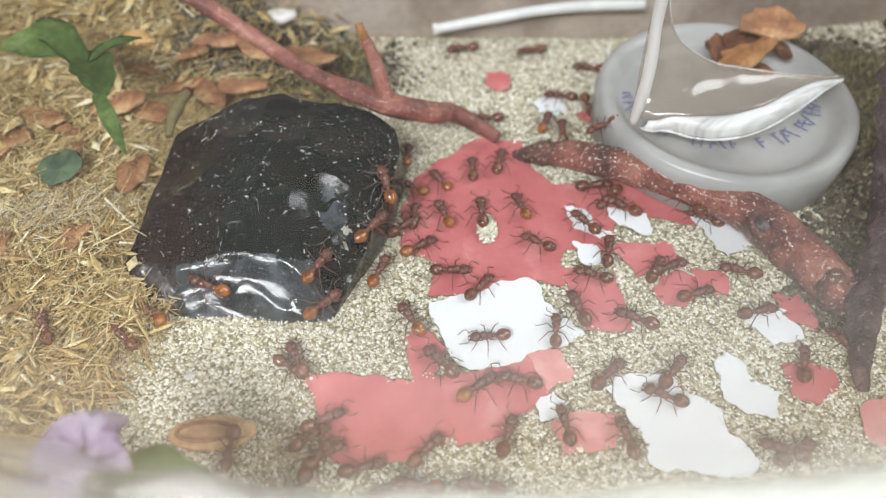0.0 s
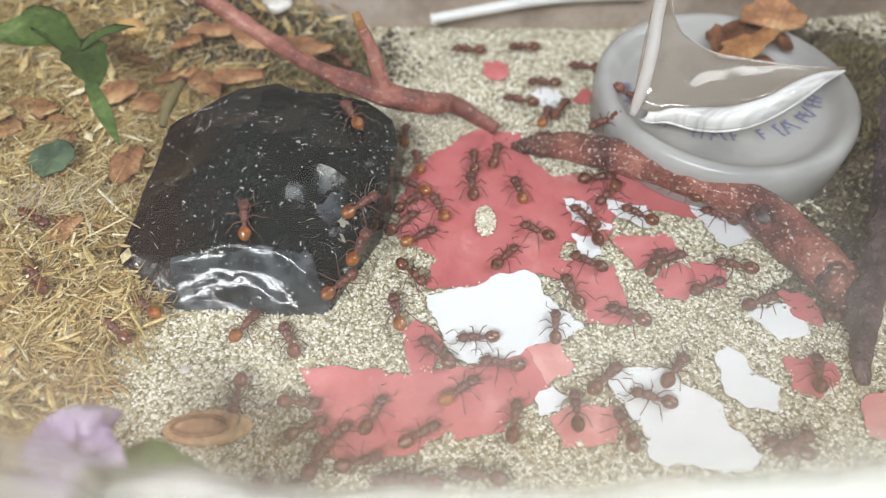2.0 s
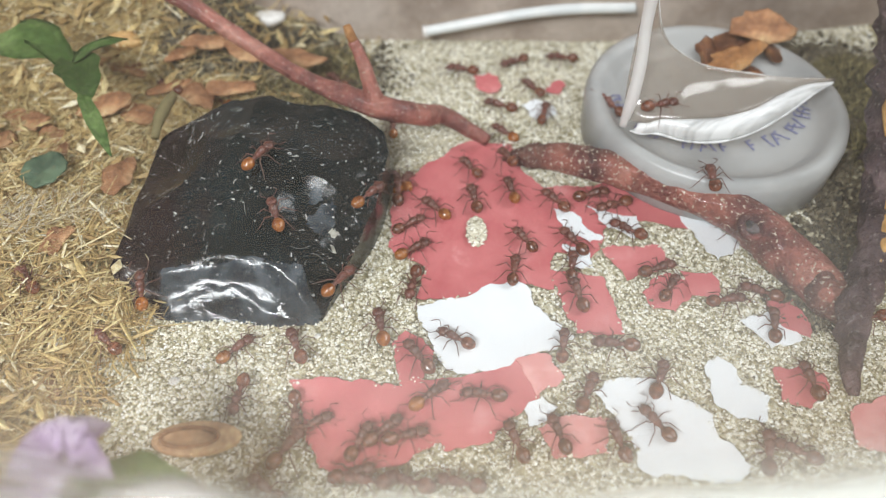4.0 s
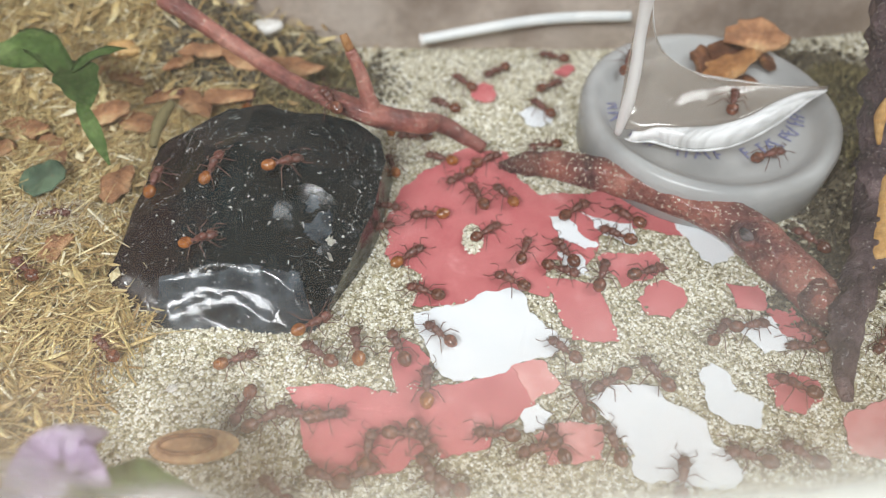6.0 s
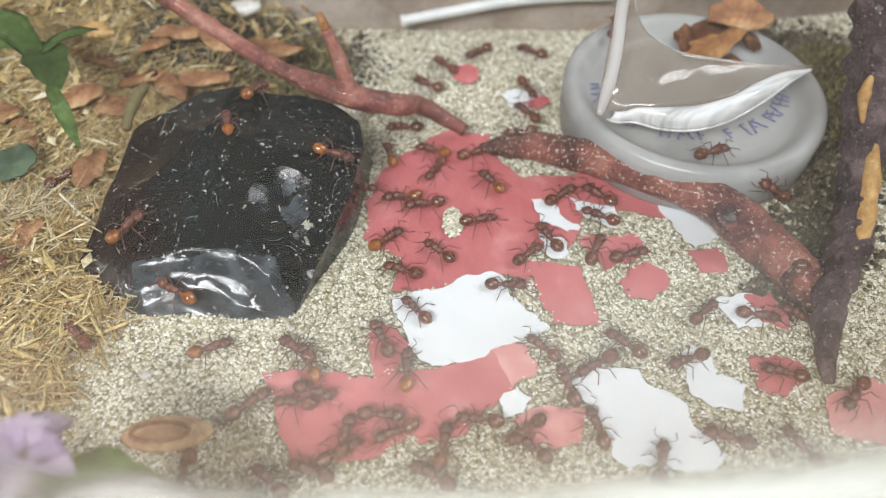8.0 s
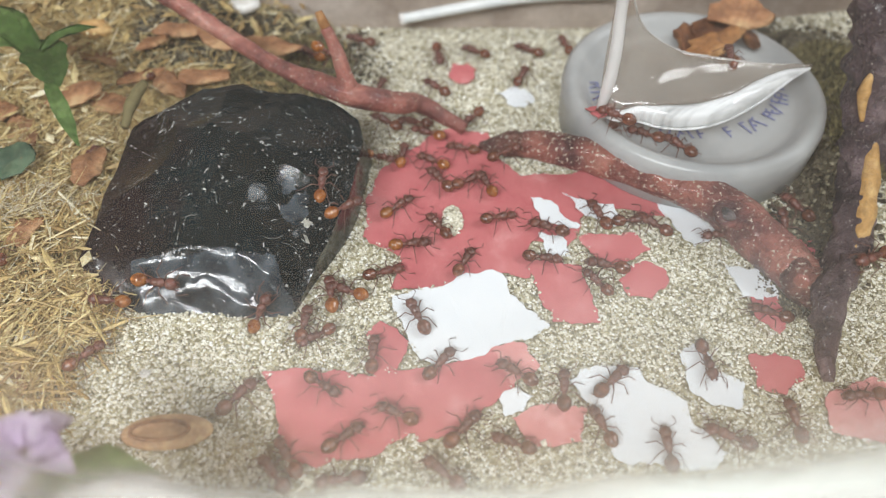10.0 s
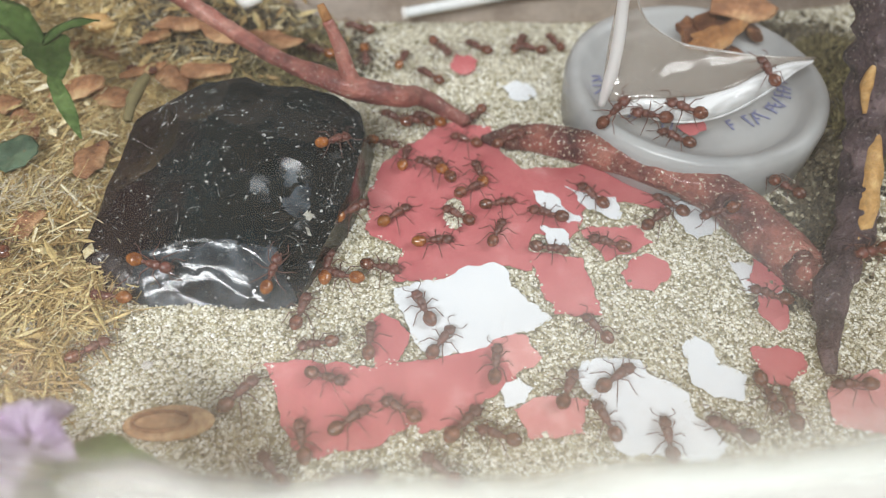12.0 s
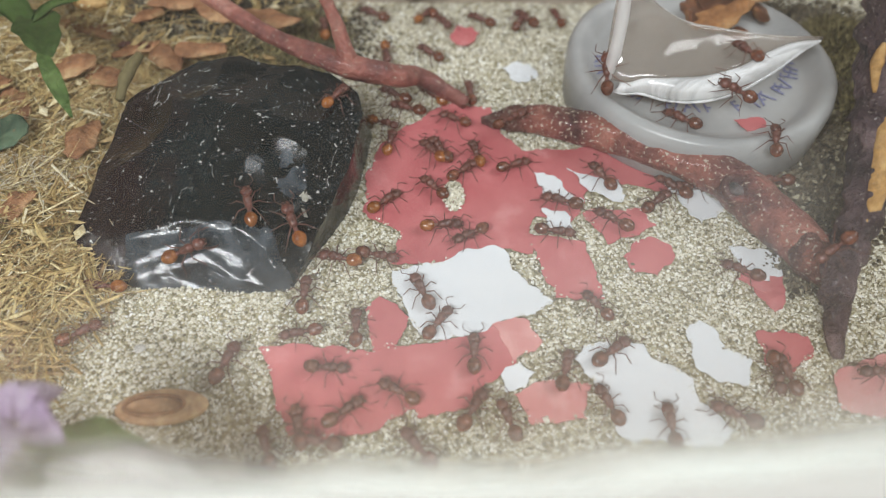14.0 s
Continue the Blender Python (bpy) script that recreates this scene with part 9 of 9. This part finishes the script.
    gait(ANTS[64], steps(ANTS[64], [(0, -4.79, -1.70, 0.33, 31, 0, 0), (0.5, -4.80, -1.70, 0.33, 31, 0, 0), (1, -4.91, -1.47, 0.36, 40, 0, 0), (1.5, -4.93, -1.32, 0.38, 57, 0, 0), (2, -4.96, -1.16, 0.38, 40, 0, 0), (2.5, -4.96, -1.16, 0.38, 40, 0, 0), (3, -4.96, -1.16, 0.38, 40, 0, 0), (5.5, -5.11, -0.76, 0.43, 51, 0, 0), (6, -5.11, -0.76, 0.43, 51, 0, 0), (6.5, -5.11, -0.76, 0.43, 51, 0, 0), (7, -5.11, -0.76, 0.43, 51, 0, 0), (7.5, -5.11, -0.76, 0.43, 51, 0, 0), (8, -5.11, -0.76, 0.43, 51, 0, 0), (14, -5.11, -0.76, 0.43, 51, 0, 0)]), 64)
    gait(ANTS[65], steps(ANTS[65], [(0, -4.22, 2.53, 0.43, 40, 0, 0), (0.5, -4.23, 2.53, 0.43, 40, 0, 0), (1, -4.21, 2.53, 0.43, 40, 0, 0), (1.5, -4.22, 2.52, 0.43, 40, 0, 0), (2, -4.22, 2.54, 0.43, 40, 0, 0), (2.5, -4.21, 2.53, 0.43, 40, 0, 0), (3, -4.22, 2.54, 0.43, 40, 0, 0), (5.5, -4.22, 2.59, 0.44, 91, 0, -0), (6, -4.22, 2.59, 0.44, 91, 0, -0), (6.5, -4.23, 2.58, 0.44, 91, 0, -0), (7, -4.23, 2.58, 0.44, 91, 0, -0), (7.5, -4.26, 2.61, 0.44, 91, 0, -0), (8, -4.26, 2.61, 0.44, 91, 0, -0), (10.5, -4.26, 2.54, 0.44, 84, 0, 0), (11, -4.27, 2.55, 0.44, 84, 0, 0), (11.5, -4.27, 2.55, 0.44, 84, 0, 0), (12, -4.26, 2.55, 0.44, 84, 0, 0), (12.5, -4.27, 2.56, 0.44, 84, 0, 0), (13, -4.26, 2.57, 0.44, 84, 0, 0), (13.5, -4.28, 2.59, 0.45, 84, 0, 0), (14, -4.28, 2.60, 0.45, 84, 0, 0)]), 65)
    gait(ANTS[66], steps(ANTS[66], [(0, -2.08, 3.38, 0.06, 23, 0, 0), (0.5, -1.99, 3.27, 0.16, 38, 0, 0), (1, -1.85, 3.21, 0.16, 38, 0, 0), (1.5, -1.85, 3.27, 0.16, 45, 0, 0), (2, -1.92, 3.31, 0.16, 49, 0, 0), (2.5, -1.81, 3.21, 0.16, 49, 0, 0), (3, -1.81, 3.17, 0.16, 49, 0, 0), (5.5, -1.75, 2.67, -0.00, 31, 0, 1), (6, -1.57, 1.54, 1.18, 31, 9, -17), (6.5, -1.76, 2.64, 0.02, 31, 0, 0), (7, -1.69, 2.63, 0.01, 31, 0, 0), (7.5, -1.61, 2.58, 0.01, 31, 0, 0), (8, -1.62, 2.59, 0.01, 31, 0, 0), (10.5, -0.52, 1.94, 0.03, 58, 0, 0), (11, -0.52, 1.95, 0.03, 58, 0, 0), (11.5, -0.52, 1.95, 0.03, 58, 0, 0), (12, -0.52, 1.94, 0.03, 58, 0, 0), (12.5, -0.51, 1.97, 0.03, 58, 0, 0), (13, -0.52, 1.98, 0.03, 58, 0, 0), (13.5, -0.52, 2.01, 0.03, 58, 0, 0), (14, -0.51, 2.04, 0.03, 58, 0, 0)]), 66)
    gait(ANTS[67], steps(ANTS[67], [(0, -5.55, -0.27, 0.35, -100, 0, 0), (0.5, -5.56, -0.26, 0.35, -100, 0, 0), (1, -5.27, -0.33, 0.48, -118, 0, -0), (1.5, -5.25, -0.34, 0.48, -118, 0, -0), (2, -5.25, -0.32, 0.48, -118, 0, -0), (2.5, -5.26, -0.34, 0.48, -118, 0, -0), (3, -5.56, -0.27, 0.35, -118, 0, 0), (6.75, -4.95, 0.26, 0.43, -69, 0, 0), (10.5, -4.52, 0.92, 0.37, -20, 0, -0), (11, -4.52, 0.91, 0.37, -20, 0, -0), (11.5, -4.49, 0.89, 0.36, -20, 0, -0), (12, -4.44, 0.88, 0.36, -20, 0, -0), (12.5, -4.44, 0.86, 0.36, -20, 0, -0), (13, -4.35, 0.77, 0.34, -20, 0, -0), (13.5, -4.42, 0.86, 0.21, -20, 0, 0), (14, -4.42, 0.86, 0.21, -20, 0, 0)]), 67)
    gait(ANTS[68], steps(ANTS[68], [(0, -0.50, -3.39, 0.03, 81, 0, 0), (0.5, -0.50, -3.41, 0.03, 81, 0, 0), (1, -0.50, -3.40, 0.03, 81, 0, 0), (1.5, -0.51, -3.40, 0.03, 81, 0, 0), (2, -0.50, -3.39, 0.03, 81, 0, 0), (2.5, -0.50, -3.40, 0.03, 81, 0, 0), (3, -0.51, -3.37, 0.03, 81, 0, 0), (6.75, -0.06, -3.08, 0.02, 18, 0, 0), (10.5, 0.38, -2.78, 0.01, -45, 0, -0), (11, 0.37, -2.76, 0.01, -45, 0, -0), (11.5, 0.34, -2.80, 0.01, -45, 0, -0), (12, 0.36, -2.85, 0.01, -45, 0, -0), (12.5, 0.42, -2.89, 0.01, -31, 0, -0), (13, 0.44, -2.86, 0.01, -31, 0, -0), (13.5, 0.44, -2.86, 0.01, -31, 0, -0), (14, 0.46, -2.86, 0.01, -31, 0, -0)]), 68)
    gait(ANTS[69], steps(ANTS[69], [(0, -0.71, 0.83, 0.03, 60, 0, 0), (1.5, -0.64, 0.69, 0.03, 60, 0, 0), (3, -0.65, 0.71, 0.03, 55, 0, 0), (5.5, -0.88, 1.53, 0.03, 20, 0, 0), (7, -0.61, 1.33, 0.03, 20, 0, 0), (8, -0.56, 1.35, 0.03, 15, 0, 0), (10.5, -0.35, 1.27, 0.03, -10, 0, 0), (12, -0.36, 1.12, 0.03, -10, 0, 0), (14, -0.54, 1.06, 0.03, -10, 0, 0)]), 0.0)
    gait(ANTS[70], steps(ANTS[70], [(0, -0.79, 0.10, 0.03, -50, 0, 0), (1.5, -0.77, 0.02, 0.03, -45, 0, 0), (3, -0.81, 0.09, 0.03, -40, 0, 0), (4.25, -0.73, 1.11, 0.03, 20, 0, 0), (5.5, -0.62, 2.15, 0.03, 80, 0, 0), (7, -0.37, 1.93, 0.03, 90, 0, 0), (8, -0.37, 1.91, 0.03, 90, 0, 0), (10.5, -0.20, 1.99, 0.03, 80, 0, 0), (12, -0.21, 1.87, 0.03, 80, 0, 0), (14, -0.33, 1.75, 0.03, 70, 0, 0)]), 0.7)
    gait(ANTS[71], steps(ANTS[71], [(0, 2.07, 3.53, 0.03, 80, 0, 0), (1, 2.09, 3.38, 0.03, 80, 0, 0), (2, 1.99, 3.32, 0.03, 80, 0, 0), (3, 1.86, 3.54, 0.03, 85, 0, 0), (5.5, 1.80, 4.18, 0.03, 75, 0, 0), (8, 1.65, 3.76, 0.03, 60, 0, 0), (10.5, 1.61, 3.74, 0.03, 60, 0, 0), (12, 1.61, 3.64, 0.03, 70, 0, 0), (14, 1.53, 3.92, 0.03, 40, 0, 0)]), 1.4)
    gait(ANTS[72], steps(ANTS[72], [(0, 1.25, 2.20, 0.03, -20, 0, 0), (1, 1.31, 2.13, 0.03, -20, 0, 0), (2, 1.26, 2.13, 0.03, -20, 0, 0), (3, 1.28, 2.12, 0.03, 10, 0, 0), (5.5, -0.15, 1.73, 0.03, 70, 0, 0), (7, 0.01, 1.47, 0.03, 70, 0, 0), (8, 0.04, 1.43, 0.03, 70, 0, 0), (10.5, 0.05, 1.10, 0.03, 60, 0, 0), (12, -0.00, 0.96, 0.03, 60, 0, 0), (14, 0.03, 0.89, 0.03, 40, 0, 0)]), 2.1)
    gait(ANTS[73], steps(ANTS[73], [(0, 1.61, 0.19, 0.03, 40, 0, 0), (2, 1.61, 0.15, 0.03, 40, 0, 0), (3, 1.70, 0.07, 0.03, 30, 0, 0), (4.25, 1.22, 0.89, 0.03, 40, 0, 0), (5.5, 0.53, 1.64, 0.03, -40, 0, 0), (7, 0.63, 1.43, 0.03, -70, 0, 0), (8, 0.64, 1.37, 0.03, -70, 0, 0), (10.5, 0.54, 0.66, 0.03, -60, 0, 0), (12, 0.55, 0.52, 0.03, -60, 0, 0), (14, 0.44, 0.52, 0.03, -50, 0, 0)]), 2.8)
    gait(ANTS[74], steps(ANTS[74], [(0, 0.13, -3.40, 0.03, 80, 0, 0), (2, 0.15, -3.34, 0.03, 80, 0, 0), (3, 0.14, -3.34, 0.03, 80, 0, 0), (5.5, -0.07, -3.22, 0.03, 70, 0, 0), (7, 0.01, -3.29, 0.03, 60, 0, 0), (8, 0.04, -3.30, 0.03, 60, 0, 0), (10.5, 0.16, -3.29, 0.03, 50, 0, 0), (12, 0.11, -3.35, 0.03, 50, 0, 0), (14, -0.10, -3.27, 0.03, 40, 0, 0)]), 3.5)
    gait(ANTS[75], steps(ANTS[75], [(0, -0.78, -3.47, 0.03, 100, 0, 0), (2, -0.70, -3.40, 0.03, 90, 0, 0), (3, -0.68, -3.37, 0.03, 90, 0, 0), (5.5, -1.28, -3.16, 0.03, 70, 0, 0), (7, -1.24, -3.22, 0.03, 70, 0, 0), (8, -1.19, -3.24, 0.03, 70, 0, 0), (10.5, -0.82, -3.40, 0.03, 100, 0, 0), (12, -0.78, -3.46, 0.03, 100, 0, 0), (14, -1.10, -3.21, 0.03, 80, 0, 0)]), 4.2)
    gait(ANTS[76], steps(ANTS[76], [(0, -2.02, -3.55, 0.03, 60, 0, 0), (2, -1.93, -3.50, 0.03, 60, 0, 0), (3, -1.90, -3.44, 0.03, 60, 0, 0), (5.5, -1.83, -3.30, 0.03, 50, 0, 0), (7, -1.62, -3.37, 0.03, 50, 0, 0), (8, -1.58, -3.34, 0.03, 50, 0, 0), (10.5, -1.55, -3.28, 0.03, 40, 0, 0), (12, -1.57, -3.34, 0.03, 40, 0, 0), (14, -1.59, -3.26, 0.03, 20, 0, 0)]), 4.9)
    gait(ANTS[77], steps(ANTS[77], [(0, 1.06, -2.71, 0.03, 10, 0, 0), (2, 1.19, -2.61, 0.03, 0, 0, 0), (3, 1.11, -2.69, 0.03, 15, 0, 0), (5.5, 1.10, -2.78, 0.03, 20, 0, 0), (7, 1.22, -2.88, 0.03, 30, 0, 0), (8, 1.06, -3.01, 0.03, 50, 0, 0), (10.5, 0.83, -2.98, 0.03, 70, 0, 0), (12, 0.70, -2.99, 0.03, 70, 0, 0), (14, 0.81, -2.98, 0.03, 20, 0, 0)]), 5.6)
    gait(ANTS[78], steps(ANTS[78], [(0, 3.30, -2.98, 0.03, 70, 0, 0), (2, 3.33, -3.03, 0.03, 70, 0, 0), (3, 3.45, -3.00, 0.03, 65, 0, 0), (5.5, 3.66, -2.90, 0.03, 60, 0, 0), (8, 3.85, -3.03, 0.03, 30, 0, 0), (10.5, 3.87, -2.71, 0.03, 0, 0, 0), (12, 3.82, -2.70, 0.03, 0, 0, 0), (14, 3.79, -2.48, 0.03, 10, 0, 0)]), 6.3)
    gait(ANTS[79], steps(ANTS[79], [(0, -1.56, -3.13, 0.03, -30, 0, 0), (1.5, -1.49, -3.15, 0.03, -30, 0, 0), (3, -1.54, -3.16, 0.03, -20, 0, 0), (5.5, -2.03, -2.50, 0.03, -60, 0, 0), (7, -1.88, -2.57, 0.03, -60, 0, 0), (8, -1.92, -2.51, 0.03, -50, 0, 0), (10.5, -2.05, -2.43, 0.03, -40, 0, 0), (12, -2.03, -2.50, 0.03, -40, 0, 0), (14, -2.15, -2.32, 0.03, -20, 0, 0)]), 7.0)
    steps(SCRAPS["a"], [(0, 0.60, 3.28, 0.04, 0, 0, 0), (1.5, 0.59, 3.31, 0.04, 0, 0, 0), (3, 0.59, 3.29, 0.04, 8, 0, 0), (5.5, 0.58, 3.27, 0.04, 10, 0, 0), (6.5, 0.56, 3.23, 0.04, 10, 0, 0), (7.5, 0.60, 3.26, 0.04, 0, 0, 0), (8, 0.59, 3.26, 0.04, 0, 0, 0), (10.5, 0.53, 3.21, 0.04, -10, 0, 0), (11.5, 0.51, 3.22, 0.04, -10, 0, 0), (12.5, 0.56, 3.41, 0.04, -15, 0, 0), (14, 0.55, 3.53, 0.04, -20, 0, 0)])
    steps(SCRAPS["b"], [(0, 1.92, 2.37, 0.04, 0, 0, 0), (1.5, 1.92, 2.55, 0.04, 30, 0, 0), (2, 1.89, 2.58, 0.04, 35, 0, 0), (3, 1.65, 2.63, 0.04, 40, 0, 0), (5.5, 1.78, 3.85, 0.02, 20, 0, 0), (6, 1.93, 3.79, 0.02, 20, 0, 0), (6.5, 1.82, 3.52, 0.02, 20, 0, 0), (7, 1.78, 3.10, 0.04, 15, 0, 0), (7.5, 1.69, 2.90, 0.04, 10, 0, 0), (8, 1.64, 2.48, 0.04, 10, 0, 0), (10.5, 2.60, 1.06, 1.08, 0, 0, 0), (11, 2.97, 1.02, 1.04, 0, 0, 0), (11.5, 3.14, 0.86, 0.97, 0, 0, 0), (12.5, 3.76, 1.09, 0.51, -5, 0, 0), (13, 3.95, 0.80, 0.52, -10, 0, 0), (14, 4.17, 0.89, 0.52, -10, 0, 0)])
    steps(SCRAPS["c"], [(0, 3.07, -0.75, 0.04, 0, 0, 0), (1.5, 3.03, -0.77, 0.04, 0, 0, 0), (3, 3.06, -0.70, 0.04, 0, 0, 0), (5.5, 3.27, -0.81, 0.04, 5, 0, 0), (6, 3.70, -0.83, 0.04, 0, 0, 0), (6.5, 3.82, -0.89, 0.04, 0, 0, 0), (7, 3.43, -0.53, 0.04, 10, 0, 0), (7.5, 3.50, -0.42, 0.04, 10, 0, 0), (8, 3.50, -0.54, 0.04, 10, 0, 0), (10.5, 4.80, -0.37, 0.05, -20, 0, 0), (11, 4.23, -0.48, 0.05, -20, 0, 0), (11.5, 4.11, -0.75, 0.05, -30, 0, 0), (14, 3.87, -1.16, 0.03, -30, 0, 0)])
    steps(SCRAPS["d"], [(0, 3.98, -1.21, 0.03, 20, 0, 0), (1.5, 4.02, -1.27, 0.03, 20, 0, 0), (3, 4.00, -1.25, 0.03, 20, 0, 0), (5.5, 4.05, -1.29, 0.03, 20, 0, 0), (6.5, 4.09, -1.26, 0.03, 20, 0, 0), (7.5, 4.09, -1.34, 0.03, 20, 0, 0), (8, 4.00, -1.33, 0.03, 20, 0, 0), (10.5, 3.98, -1.36, 0.03, 0, 0, 0), (11, 3.97, -1.36, 0.03, 0, 0, 0), (12.5, 4.00, -1.45, 0.03, -10, 0, 0), (14, 3.90, -1.37, 0.03, -10, 0, 0)])
    steps(SCRAPS["w"], [(0, 3.64, -1.42, 0.03, 0, 0, 0), (1.5, 3.66, -1.45, 0.03, 0, 0, 0), (3, 3.74, -1.44, 0.03, 0, 0, 0), (5.5, 3.73, -1.37, 0.03, 0, 0, 0), (6.5, 3.75, -1.42, 0.03, 0, 0, 0), (7.5, 3.78, -1.36, 0.03, 0, 0, 0), (8, 3.68, -1.30, 0.03, -5, 0, 0), (10.5, 3.96, -0.89, 0.04, -25, 0, 0), (11, 3.96, -0.92, 0.04, -25, 0, 0), (12.5, 3.91, -0.98, 0.04, -25, 0, 0), (14, 3.86, -0.98, 0.04, -25, 0, 0)])


motions()
